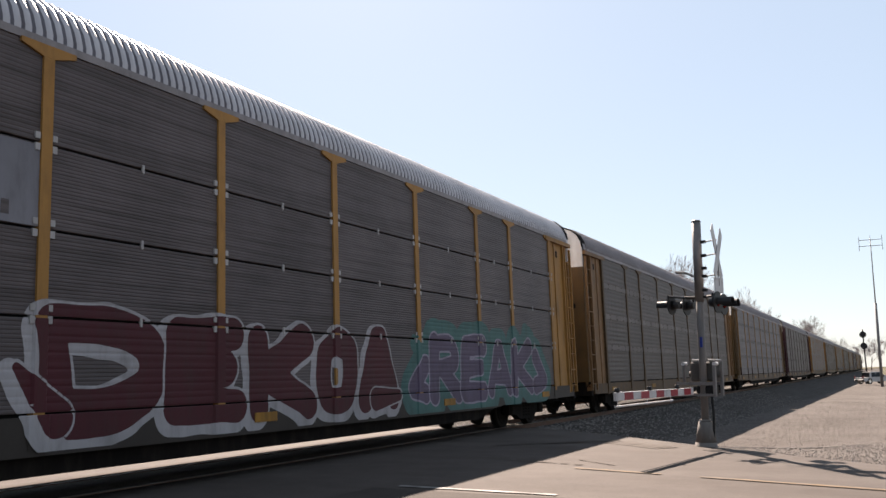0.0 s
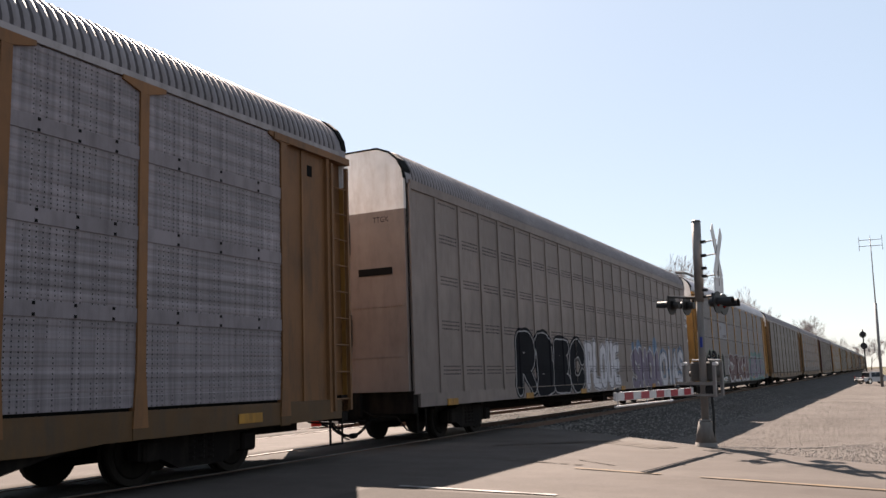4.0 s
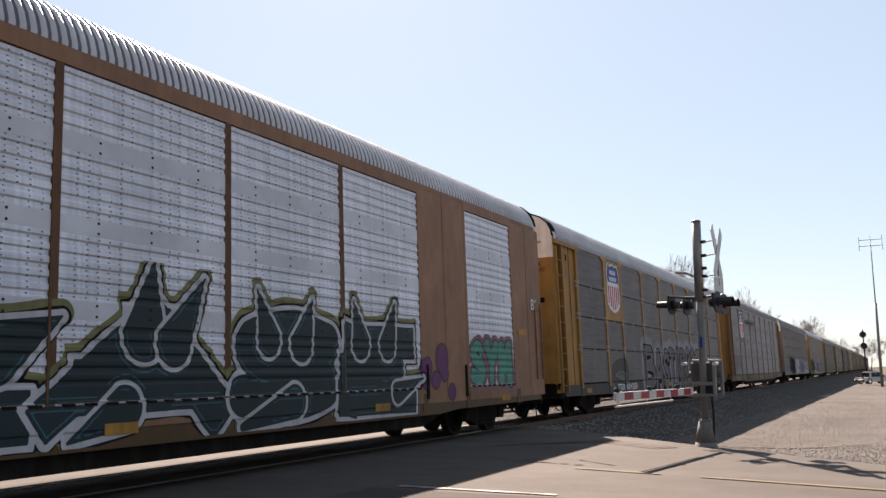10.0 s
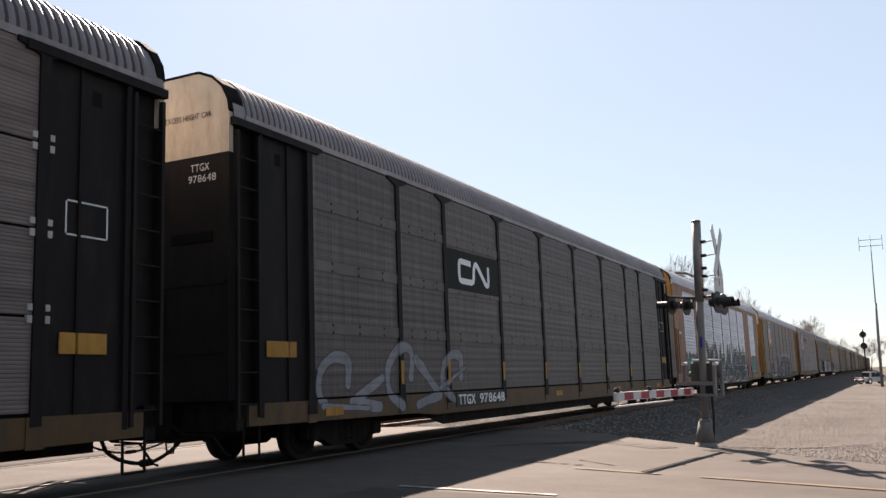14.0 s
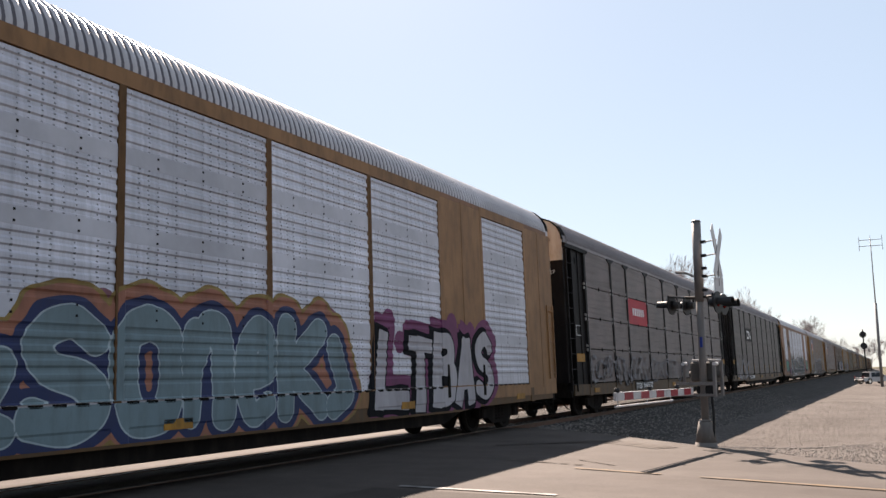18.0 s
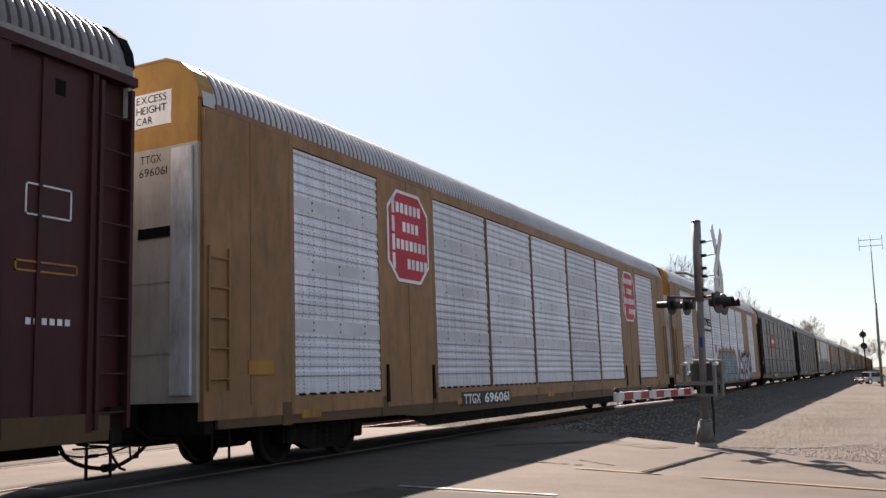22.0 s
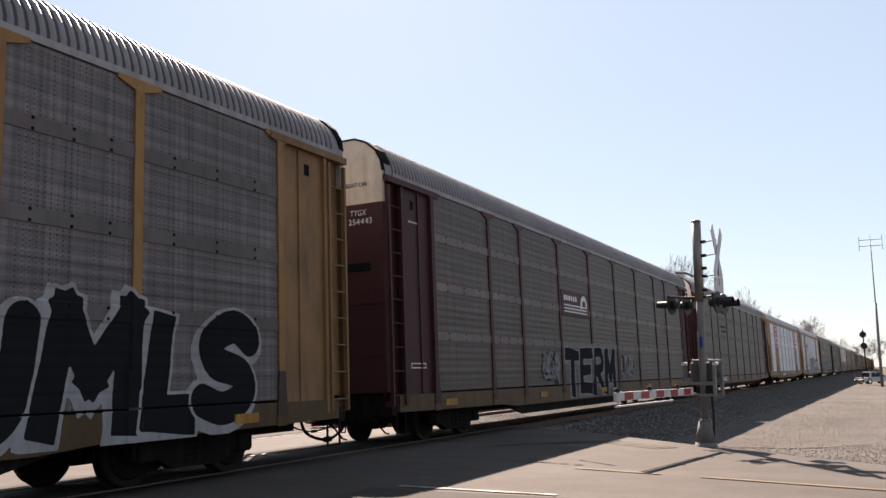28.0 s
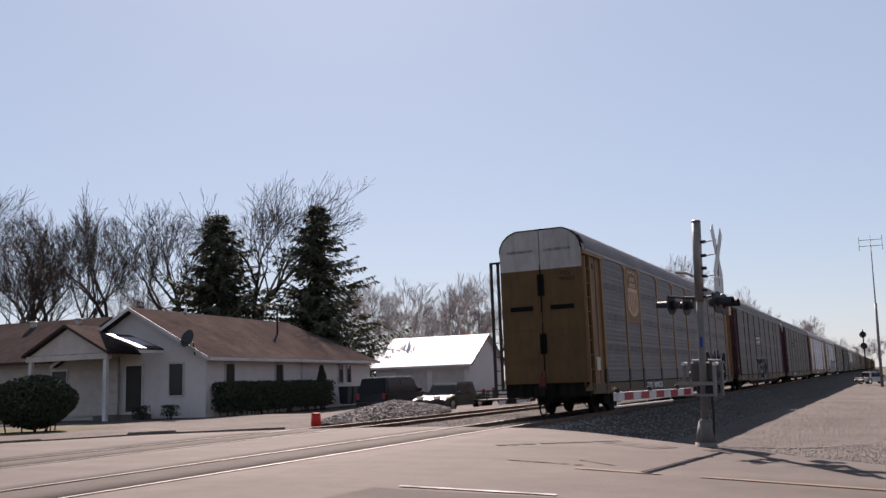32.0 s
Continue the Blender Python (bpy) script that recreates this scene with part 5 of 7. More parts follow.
c = CARS[3]
side_number(c, "696061", 7.9)
octagon(c, 5.70, 3.72, 1.6, 1.72)
octagon(c, 21.75, 3.72, 1.6, 1.72)
plate(c, 0.95, 1.5, 1.2, 1.4, M["stripe"], "notice_plate", 1.39)
bm = bmesh.new()
box(bm, (0.15, -0.012, 4.62), (0.85, 0.0, 5.1))
part("notice_plate", bm, M["letter_white"], c)
for k, wd in enumerate(("EXCESS", "HEIGHT", "CAR")):
    word("height_notice", wd, 0.22, 4.96 - 0.15 * k, 0.55 if k < 2 else 0.3, 0.11, M["letter_black"], c, -0.016, face='end')
word("car_number", "TTGX", 0.30, 4.10, 0.38, 0.12, M["letter_black"], c, -0.004, face='end')
word("car_number", "696061", 0.28, 3.92, 0.5, 0.12, M["letter_black"], c, -0.004, face='end')
for k in (3, 4):
    bm = bmesh.new()
    box(bm, (0.88, -0.05, 0.95), (1.24, 0.0, 4.25), bev=0.01)
    part("end_strip", bm, M["alu"], CARS[k], "scuffed aluminium end strip")

c = CARS[2]
side_number(c, "981022", 5.85)
bars(c, 23.2, 0.53, 3, 0.3, 0.2, M["stripe"], 1.39)
end_marks(c, "981022", M["letter_white"], 4.62)
bars(c, 7.1, 3.4, 9, 0.2, 0.1, M["gap"], 1.384)
bars(c, 7.5, 3.15, 7, 0.2, 0.1, M["gap"], 1.384)
outline_box(c, 0.80, 1.4, 1.28, 1.40, M["letter_white"])
outline_box(c, 25.9, 26.5, 2.9, 3.25, M["letter_white"])
outline_box(c, 25.8, 26.6, 2.3, 2.42, M["stripe"])
bars(c, 0.85, 1.5, 7, 0.08, 0.1, M["letter_white"], 1.322)
bars(c, 25.95, 1.75, 6, 0.1, 0.07, M["letter_white"], 1.322)

c = CARS[1]
end_marks(c, "254443", M["letter_white"], 4.62)
plate(c, 9.6, 12.1, 2.72, 3.42, M["maroon"], x=1.381)
bars(c, 9.8, 3.15, 6, 0.2, 0.14, M["letter_white"], 1.386, "emblem_bar")
bm = bmesh.new()
for k in range(3):
    box(bm, (1.38, 9.8, 2.82 + 0.09 * k), (1.387, 11.9, 2.86 + 0.09 * k))
for k in range(9):
    a, b = math.pi * k / 8, math.pi * (k + 1) / 8
    prism(bm, [(11.6 + r * math.cos(t), 3.05 + r * math.sin(t)) for r, t in ((0.18, a), (0.32, a), (0.32, b), (0.18, b))], 0, 1.38, 1.3865)
part("emblem", bm, M["letter_white"], c, "white curved emblem with stripes")
graffiti("TERM", 9.7, 0.50, 5.0, 1.35, c, "mesh", M["spray_black"], M["spray_silver"], ((M["spray_ash"], 0.13, 0.0, 0.0),), r=0.15, gap=0.035, square=True, seed=51, label="small black spray lettering on a pale ground", lean=0.06)
scribble(7.9, 0.8, 1.2, 1.0, M["spray_silver"], c, 8, 0.04, 52)
scribble(15.4, 0.9, 1.6, 0.9, M["spray_silver"], c, 8, 0.04, 53)
outline_box(c, 0.9, 1.5, 1.28, 1.38, M["letter_white"])
bars(c, 0.95, 4.05, 4, 0.1, 0.03, M["letter_white"], 1.322)
bars(c, 22.8, 0.53, 3, 0.3, 0.2, M["stripe"], 1.39)

c = CARS[0]
end_marks(c, "980023", M["letter_black"], 4.85)
side_number(c, "980023", 6.9)
plate(c, 4.74, 6.56, 2.80, 4.74, M["orange"])
shield(c, 5.65, (M["orange"], M["fade"], M["brown"]))
graffiti("PUMLS", 18.3, 0.50, 6.7, 1.55, c, "mesh", M["spray_black"], M["spray_white"], ((M["spray_white"], 0.09, -0.05, -0.05),), r=0.2, gap=0.04, square=True, jitter=0.9, seed=61, label="black spray lettering with white edges", widths=(1.3, 1.1, 1.2, 0.7, 1), lean=0.12)
plate(c, 0.95, 1.35, 1.2, 1.6, M["cream"], "notice_plate", 1.325)
# end-of-train device hung on the last coupler
bm = bmesh.new()
box(bm, (-0.08, -0.40, 0.66), (0.12, -0.28, 1.05), bev=0.03)
tube(bm, (0.02, -0.34, 1.05), (0.02, -0.34, 1.25), 0.035, n=10)
part("end_of_train_device", bm, painted("device_red", (0.10, 0.015, 0.015), amount=0.3), c, "red end-of-train device")
bm = bmesh.new()
pipe(bm, [(0.2, -0.35, 0.8), (0.24, -0.5, 0.3), (0.16, -0.55, -0.02), (0.0, -0.5, -0.06), (-0.08, -0.4, 0.15), (-0.05, -0.2, 0.5)], 0.026)
part("air_hose", bm, M["gap"], c)

# position of each car's tail end over time: a steady, slow deceleration
Y_LAST, V6, ACC = -250.242, 11.172, -0.0435


SLACK = {11: -0.08, 10: 0.78, 8: -0.26, 7: -0.28, 6: -0.08, 5: -0.08, 3: 0.04, 2: 0.16, 1: 0.15, 0: 0.10}
CARS[10].scale, CARS[8].scale = (1, 0.957, 1), (1, 1.009, 1)


def tail(n, t):
    return Y_LAST + SLACK.get(n, 0.0) + n * PITCH_L + V6 * (t - 6) + ACC / 2 * (t - 6) ** 2


def motions():
    for n, car in CARS.items():
        walk(car, [(k * 1.0, pose(XC, tail(n, k), 0)) for k in range(0, 33)])
    for w, d in WHEELS:
        rows = []
        for k in range(0, 961):
            turn = -math.degrees((V6 * (k / 30 - 6) + ACC / 2 * (k / 30 - 6) ** 2) / WHEEL_R)
            rows.append((k / 30, pose(0, d, WHEEL_R + RAIL_TOP, turn % 360, 0, 0)))
        walk(w, rows)


# ---- ground ----
def lie(x):
    """Height of the road and the land beside it: level at the tracks, falling gently past them."""
    return -0.14 - 0.024 * max(0.0, min(x, 6.0) + 6.5)


def far_edge(x):
    """Road edge on the far side of the crossing."""
    pts = [(-60, -18), (-20.4, 15.7), (-19.5, 17.1), (-18.6, 18.75), (-14.4, 21.1), (-10.9, 21.4), (-7.5, 20.1), (-4.85, 17.7), (-2.15, 15.1), (-0.15, 13.5), (6, 9.5), (60, -20)]
    for (a, b), (c, d) in zip(pts, pts[1:]):
        if a <= x <= c:
            return b + (d - b) * (x - a) / (c - a)
    return pts[-1][1]


def land(x, y):
    """Height of the bare ground: past the road it falls into a shallow swale beside the track."""
    z, past = lie(x), y - far_edge(x) - 0.1
    if x > -9.5 and past > 0:
        reach = 4.0 + 11.0 * max(0.0, min(1.0, (x + 3.4) / 3.0))
        u = min(1.0, past / reach)
        z -= 0.62 * u * u * (3 - 2 * u) + 0.0035 * max(0.0, min(past, 130.0) - reach)
    return z


M_DIRT = earth("dirt_and_gravel", [(0.3, (0.052, 0.044, 0.040)), (0.5, (0.074, 0.065, 0.059)), (0.72, (0.095, 0.085, 0.079))], 0.3, 40, speck=0.3)
M_GRASS = earth("winter_lawn", [(0.3, (0.038, 0.041, 0.014)), (0.55, (0.076, 0.066, 0.034)), (0.75, (0.105, 0.090, 0.052))], 0.35, 60, speck=0.35)
M_ASPHALT = earth("worn_asphalt", [(0.28, (0.045, 0.037, 0.032)), (0.5, (0.058, 0.049, 0.044)), (0.72, (0.072, 0.063, 0.056))], 0.5, 70, 0.85, 0.3, 0.008, 0.2, (0.35, 1.6, 1))
M_PATCH = earth("dark_asphalt", [(0.3, (0.051, 0.043, 0.037)), (0.7, (0.079, 0.068, 0.060))], 0.6, 60, 0.9, 0.35, 0.01, 0.25)
M_BALLAST = earth("ballast_bed", [(0.3, (0.041, 0.037, 0.033)), (0.7, (0.077, 0.070, 0.065))], 0.8, 22, 0.95, 0.9, 0.06, 0.4)
M_STONE = islands("ballast_stone", (0.10, 0.088, 0.08), (0.21, 0.192, 0.178))
M_LINE_Y = earth("worn_yellow_line", [(0.35, (0.085, 0.068, 0.056)), (0.65, (0.155, 0.105, 0.058))], 3.0, 60, 0.8, 0.1)
M_LINE_W = earth("worn_white_line", [(0.35, (0.124, 0.114, 0.107)), (0.65, (0.317, 0.303, 0.289))], 3.0, 60, 0.8, 0.1)

# one sheet out to the horizon, finer near the crossing
xs = sorted(set([-2500, -1200, -600, -300, -160, -100] + list(range(-70, -20, 5)) + [k * 0.5 - 20 for k in range(62)] + list(range(12, 60, 6)) + [100, 200, 400, 900, 2500]))
ys = sorted(set([-1500, -500, -200, -80] + list(range(-40, 0, 8)) + list(range(0, 60)) + list(range(60, 140, 8)) + [160, 220, 320, 500, 900, 1600, 4500]))
bm = bmesh.new()
grid = []
for x in xs:
    col = []
    for y in ys:
        z = land(x, y) - 0.05
        if -16.2 < x <= -9.5:
            z = -0.36
        elif -9.5 < x < -6.7:
            z -= 0.3
        near = abs(x) < 70 and -40 < y < 140
        z += (noise.noise(Vector((x * 0.35, y * 0.35, 0))) * 0.03 if near and not -16.5 < x < -6 else 0)
        if -29 < x < -17.5 and 35 < y < 56:
            z -= 0.3
        col.append(bm.verts.new((x, y, z)))
    grid.append(col)
for i in range(len(xs) - 1):
    for j in range(len(ys) - 1):
        f = bm.faces.new((grid[i][j], grid[i + 1][j], grid[i + 1][j + 1], grid[i][j + 1]))
        cx, cy = (xs[i] + xs[i + 1]) / 2, (ys[j] + ys[j + 1]) / 2
        f.material_index = 1 if (cx < -24 and cy < 25 and cx > -70) or abs(cx) > 75 or cy > 160 else 0
        f.smooth = True
tagged(part("ground", bm, [M_DIRT, M_GRASS]), "bare dirt and winter grass beside the tracks", kind="structure")


def slab(x0, x1, step, top=0.0, thick=0.2, near=-40.0):
    bm = bmesh.new()
    n = max(1, int((x1 - x0) / step))
    rows = []
    for k in range(n + 1):
        x = x0 + (x1 - x0) * k / n
        e = far_edge(x) + 0.14 * noise.noise(Vector((x * 1.7, 3.1, 0)))
        yy = [near, -10, 0] + [2 + q * (e - 2) / 12 for q in range(13)]
        if near > e - 3:
            yy = [e - 12 + q for q in range(13)] + [e, e, e]
            yy = sorted(yy)[:16]
        rows.append([(x, y, lie(x) + top + 0.006 * noise.noise(Vector((x * 0.7, y * 0.7, 9)))) for y in yy])
    tops = [[bm.verts.new(p) for p in r] for r in rows]
    bots = [[bm.verts.new((p[0], p[1], p[2] - thick)) for p in r] for r in rows]
    for i in range(n):
        for j in range(len(tops[0]) - 1):
            bm.faces.new((tops[i][j], tops[i + 1][j], tops[i + 1][j + 1], tops[i][j + 1])).smooth = True
        bm.faces.new((tops[i][-1], tops[i + 1][-1], bots[i + 1][-1], bots[i][-1]))
    for i in (0, n):
        for j in range(len(tops[0]) - 1):
            bm.faces.new((tops[i][j], tops[i][j + 1], bots[i][j + 1], bots[i][j]))
    return bm


NEAR_T, FAR_T, GAUGE = XC, -14.0, 1.435
RAILS = [c + s * (GAUGE / 2 + 0.035) for c in (NEAR_T, FAR_T) for s in (-1, 1)]
cuts = sorted(RAILS)
strips = [(-45.0, cuts[0] - 0.06, 1.2), (cuts[0] + 0.10, cuts[1] - 0.10, 0.6), (cuts[1] + 0.06, cuts[2] - 0.06, 0.6), (cuts[2] + 0.10, cuts[3] - 0.10, 0.6), (cuts[3] + 0.06, 45.0, 0.9)]
M_CROSSING = earth("crossing_asphalt", [(0.3, (0.030, 0.025, 0.022)), (0.7, (0.049, 0.042, 0.037))], 0.8, 60, 0.9, 0.35, 0.01, 0.25)
for k, (a, b, st) in enumerate(strips):
    tagged(part("road", slab(a, b, st), M_CROSSING if k in (1, 3) else M_ASPHALT), "worn pale asphalt road across the tracks", kind="structure")


def strip_on(name, x0, y0, x1, y1, w, mat, label, up=0.006, gaps=0.0, seed=1):
    rnd = random.Random(seed)
    bm = bmesh.new()
    n = 40
    d = Vector((x1 - x0, y1 - y0)).normalized()
    nx, ny = -d.y, d.x
    for k in range(n):
        if rnd.random() < gaps:
            continue
        q = []
        for u, s in ((k, -1), (k + 1, -1), (k + 1, 1), (k, 1)):
            x, y = x0 + (x1 - x0) * u / n, y0 + (y1 - y0) * u / n
            ww = w / 2 * (1 + 0.25 * noise.noise(Vector((x * 3, y * 3, s))))
            q.append(bm.verts.new((x + nx * s * ww, y + ny * s * ww, lie(x) + up)))
        bm.faces.new(q)
    return tagged(part(name, bm, mat), label, kind="structure")


strip_on("centre_line", -3.9, 11.77, 6.0, 9.0, 0.09, M_LINE_Y, "worn yellow centre line on the road", 0.012, 0.12, 3)
strip_on("edge_line", -5.2, 9.28, -3.25, 9.17, 0.10, M_LINE_W, "worn white line on the road", 0.012, 0.0, 4)
bm = bmesh.new()
pts = [(-5.4, 9.05), (-4.2, 8.98), (-3.1, 9.0), (-2.2, 8.9), (-1.4, 8.55), (-0.4, 8.2), (1.2, 7.6), (3.2, 6.6), (4, 3), (-4.5, 3), (-5.6, 6)]
bm.faces.new([bm.verts.new((x, y, lie(x) + 0.010)) for x, y in pts])
bmesh.ops.triangulate(bm, faces=bm.faces)
tagged(part("road_shoulder", bm, M_CROSSING), "broken dark asphalt shoulder", kind="structure")
for k, (a, b, w) in enumerate((((-5.2, 12.6), (-3.9, 12.2), 0.10), ((-4.2, 12.9), (-3.5, 12.3), 0.07), ((-4.6, 16.2), (-3.4, 15.2), 0.5), ((-6.4, 15.0), (-4.6, 16.6), 0.25))):
    strip_on("road_crack", *a, *b, w, M_PATCH, "dark crack or patch in the asphalt", 0.009, 0.18, 20 + k)

# ballast beds past the crossing
for cx, lbl in ((NEAR_T, "ballast bed under the train"), (FAR_T, "ballast bed of the second track")):
    bm = bmesh.new()
    prof = [(-2.9, -0.62), (-1.75, -0.26), (-0.9, -0.245), (0.9, -0.245), (1.75, -0.26), (2.9, -0.62), (4.3, -1.02), (5.2, -1.25)]
    y0s = [19.2 + q * 0.8 for q in range(60)] + [68 + q * 12 for q in range(60)]
    rows = []
    for y in y0s:
        rows.append([bm.verts.new((cx + x, max(y, far_edge(cx + x) - 0.3) if y < 22 else y, z + (0.02 * noise.noise(Vector((x * 2, y, cx))) if abs(x) > 1 else 0))) for x, z in prof])
    for a, b in zip(rows, rows[1:]):
        for i in range(len(prof) - 1):
            bm.faces.new((a[i], a[i + 1], b[i + 1], b[i])).smooth = True
    tagged(part("ballast", bm, M_BALLAST), lbl, kind="structure")


def rail_bm(y0, y1):
    bm = bmesh.new()
    prism(bm, [(-0.07, -0.17), (0.07, -0.17), (0.07, -0.155), (0.012, -0.135), (0.012, -0.045), (0.036, -0.035), (0.036, -0.004), (-0.036, -0.004), (-0.036, -0.035), (-0.012, -0.045), (-0.012, -0.135), (-0.07, -0.155)], 1, y0, y1)
    box(bm, (-0.030, y0, -0.004), (0.030, y1, 0.0), 1)
    return bm


RAIL_ME = to_mesh("rail", rail_bm(-120, 800), [M["rail"], M["railtop"]])
for x in RAILS:
    tagged(piece("rail", RAIL_ME, None, (x, 0, RAIL_TOP)), "steel rail with a polished head", "rail", "rails", "structure")
bm = bmesh.new()
box(bm, (-1.3, -0.11, -0.165), (1.3, 0.11, 0.0), bev=0.012)
TIE_ME = to_mesh("railway_tie", bm, [M["tie"]])
for cx in (NEAR_T, FAR_T):
    for k in range(70):
        tagged(piece("railway_tie", TIE_ME, None, (cx + random.uniform(-0.04, 0.04), 21.6 + k * 0.53, RAIL_TOP - 0.17)), "weathered wooden tie in ballast", "railway tie", "railway ties", "structure")


# loose stones
def stones(name, n, place, size, mat, label, seed):
    rnd = random.Random(seed)
    vs, fs = [], []
    for _ in range(n):
        x, y, z = place(rnd)
        r = size * rnd.uniform(0.5, 1.3)
        k = len(vs)
        a = rnd.uniform(0, 6.28)
        for q in range(4):
            rr = r * rnd.uniform(0.7, 1.2)
            vs.append((x + rr * math.cos(a + q * 1.57), y + rr * math.sin(a + q * 1.57), z + rnd.uniform(-0.1, 0.3) * r))
        vs += [(x, y, z + r * rnd.uniform(0.5, 0.9)), (x, y, z - 0.4 * r)]
        for q in range(4):
            fs += [(k + q, k + (q + 1) % 4, k + 4), (k + (q + 1) % 4, k + q, k + 5)]
    me = bpy.data.meshes.new(name)
    me.from_pydata(vs, [], fs)
    me.materials.append(mat)
    return tagged(piece(name, me), label, "gravel", kind="stuff")


def bed(cx):
    def place(r):
        x = cx + r.uniform(-2.9, 4.3 if cx == NEAR_T else 2.9)
        u = abs(x - cx)
        y = 21.3 + 42 * r.random() ** 1.6
        return x, max(y, far_edge(x) + 0.2), -0.25 if u < 1.75 else -0.25 - (u - 1.75) * 0.305
    return place


stones("ballast_stones", 11000, bed(NEAR_T), 0.035, M_STONE, "loose crushed stone along the train's track", 5)
stones("ballast_stones", 6000, bed(FAR_T), 0.035, M_STONE, "loose crushed stone along the second track", 6)


def verge(r):
    x = r.uniform(-6.3, 5.0)
    y = far_edge(x) + 0.1 + 45 * r.random() ** 2.2
    return x, y, land(x, y) - 0.035


stones("gravel", 22000, verge, 0.014, M_STONE, "loose gravel on the dirt verge", 7)


def heap(r):
    a, d = r.uniform(0, 6.28), r.random() ** 0.6
    x, y = -16.7 + 1.5 * d * math.cos(a) - 0.18 * (6.0 * d * math.sin(a)), 29.6 + 6.0 * d * math.sin(a)
    return x, y, -0.12 + 0.50 * max(0, 1 - d) ** 0.8 + r.uniform(-0.03, 0.03)


bm = bmesh.new()
vs = [[bm.verts.new((-16.7 + 1.5 * d * math.cos(a) - 0.18 * (6.0 * d * math.sin(a)), 29.6 + 6.0 * d * math.sin(a), -0.14 + 0.48 * (1 - d) ** 0.8)) for a in [k * 0.2618 for k in range(24)]] for d in (1.0, 0.75, 0.5, 0.3, 0.12)]
for p, q in zip(vs, vs[1:]):
    for k in range(24):
        bm.faces.new((p[k], p[(k + 1) % 24], q[(k + 1) % 24], q[k])).smooth = True
bm.faces.new(vs[-1])
hp = tagged(part("rubble_heap", bm, M_BALLAST), "low heap of crushed stone by the second track", "rubble heap")
stones("heap_stones", 3500, heap, 0.06, M_STONE, "broken stones on the heap", 8)

# kerb on the far side, worn and partly missing
M_CONC = earth("old_concrete", [(0.3, (0.075, 0.064, 0.057)), (0.7, (0.15, 0.135, 0.125))], 1.5, 50, 0.9, 0.3, 0.01)
KERB = [(-20.6, 15.4), (-20.0, 16.4), (-19.5, 17.2), (-18.9, 18.3), (-18.0, 19.2), (-16.8, 19.95), (-15.4, 20.7)]
for (a, b), (c, d) in zip(KERB, KERB[1:]):
    bm = bmesh.new()
    n = Vector((-(d - b), c - a)).normalized() * 0.16
    q = [(a, b + 0.25), (c, d + 0.25), (c + n.x, d + n.y + 0.25), (a + n.x, b + n.y + 0.25)]
    prism(bm, q, 2, -0.2, -0.12 + random.uniform(0.01, 0.07))
    tagged(part("kerb", bm, M_CONC), "worn broken concrete kerb", "kerb", "kerb stones", "structure")
bm = bmesh.new()
tube(bm, (0, 0, 0), (0, 0, 0.34), 0.15, 0.13, 18)
tube(bm, (0, 0, 0.34), (0, 0, 0.37), 0.14, 0.10, 18)
tagged(part("marker_bucket", bm, painted("bucket_red", (0.55, 0.03, 0.02), amount=0.15), at=(-14.7, 21.5, -0.1)), "red plastic bucket upside down by the road", "bucket")


# ---- crossing signal with gate ----
M_SIG = painted("signal_aluminium", (0.165, 0.155, 0.15), rough=0.5, metal=0.1)
M_SIGD = painted("mechanism_grey", (0.11, 0.105, 0.10), rough=0.6)
M_SIGB = painted("signal_black", (0.015, 0.015, 0.016), rough=0.45, amount=0.15)
M_SIGW = painted("crossbuck_white", (0.49, 0.475, 0.47), rough=0.5, amount=0.3)
M_GATER = painted("gate_red", (0.27, 0.03, 0.04), rough=0.5, amount=0.15)
M_LENS = painted("lens_red", (0.12, 0.005, 0.005), rough=0.2, amount=0.0)
sig = tagged(new("crossing_signal"), "grey crossing signal mast with crossbuck, lamps and lowered gate", "crossing signal")
sig.matrix_basis = pose(-2.89, 15.84, -0.22, 0, 1.7, 0) @ pose(0, 0, 0, 0, 0, -14)
bm = bmesh.new()
tube(bm, (0, 0, -0.25), (0, 0, 0.06), 0.185, 0.18, 20)
tube(bm, (0, 0, 0.06), (0, 0, 0.40), 0.178, 0.115, 20)
tube(bm, (0, 0, 0.40), (0, 0, 0.44), 0.10, 0.09, 16)
for k in range(4):
    a = 0.785 + k * 1.571
    tube(bm, (0.15 * math.cos(a), 0.15 * math.sin(a), 0.06), (0.15 * math.cos(a), 0.15 * math.sin(a), 0.16), 0.02, n=6)
part("base", bm, painted("base_grey", (0.17, 0.155, 0.145), rough=0.8), sig, "dusty grey cast base")
bm = bmesh.new()
box(bm, (-0.075, -0.082, 0.40), (0.0, -0.066, 0.43))
part("tag", bm, M_SIGW, sig)
bm = bmesh.new()
box(bm, (0.0, -0.072, 1.66), (0.045, -0.058, 1.84))
part("notice_plate", bm, painted("plate_blue", (0.02, 0.04, 0.22), amount=0.1), sig, "small blue notice plate")
bm = bmesh.new()
tube(bm, (0, 0, 0.25), (0, 0, 3.0), 0.062, n=16)
tube(bm, (0, 0, 2.45), (0, 0, 3.85), 0.078, n=16)
tube(bm, (0, 0, 3.85), (0, 0, 3.88), 0.085, 0.06, 16)
part("mast", bm, M_SIG, sig)
bm = bmesh.new()
for z in (2.62, 2.86, 3.0, 3.22, 3.46):
    box(bm, (0.06, -0.03, z), (0.15, 0.03, z + 0.05))
for z in (2.86, 3.22, 3.46):
    tube(bm, (0.1, 0, z + 0.02), (0.36, 0, z + 0.04), 0.012, n=6)
part("bracket", bm, M_SIGB, sig)
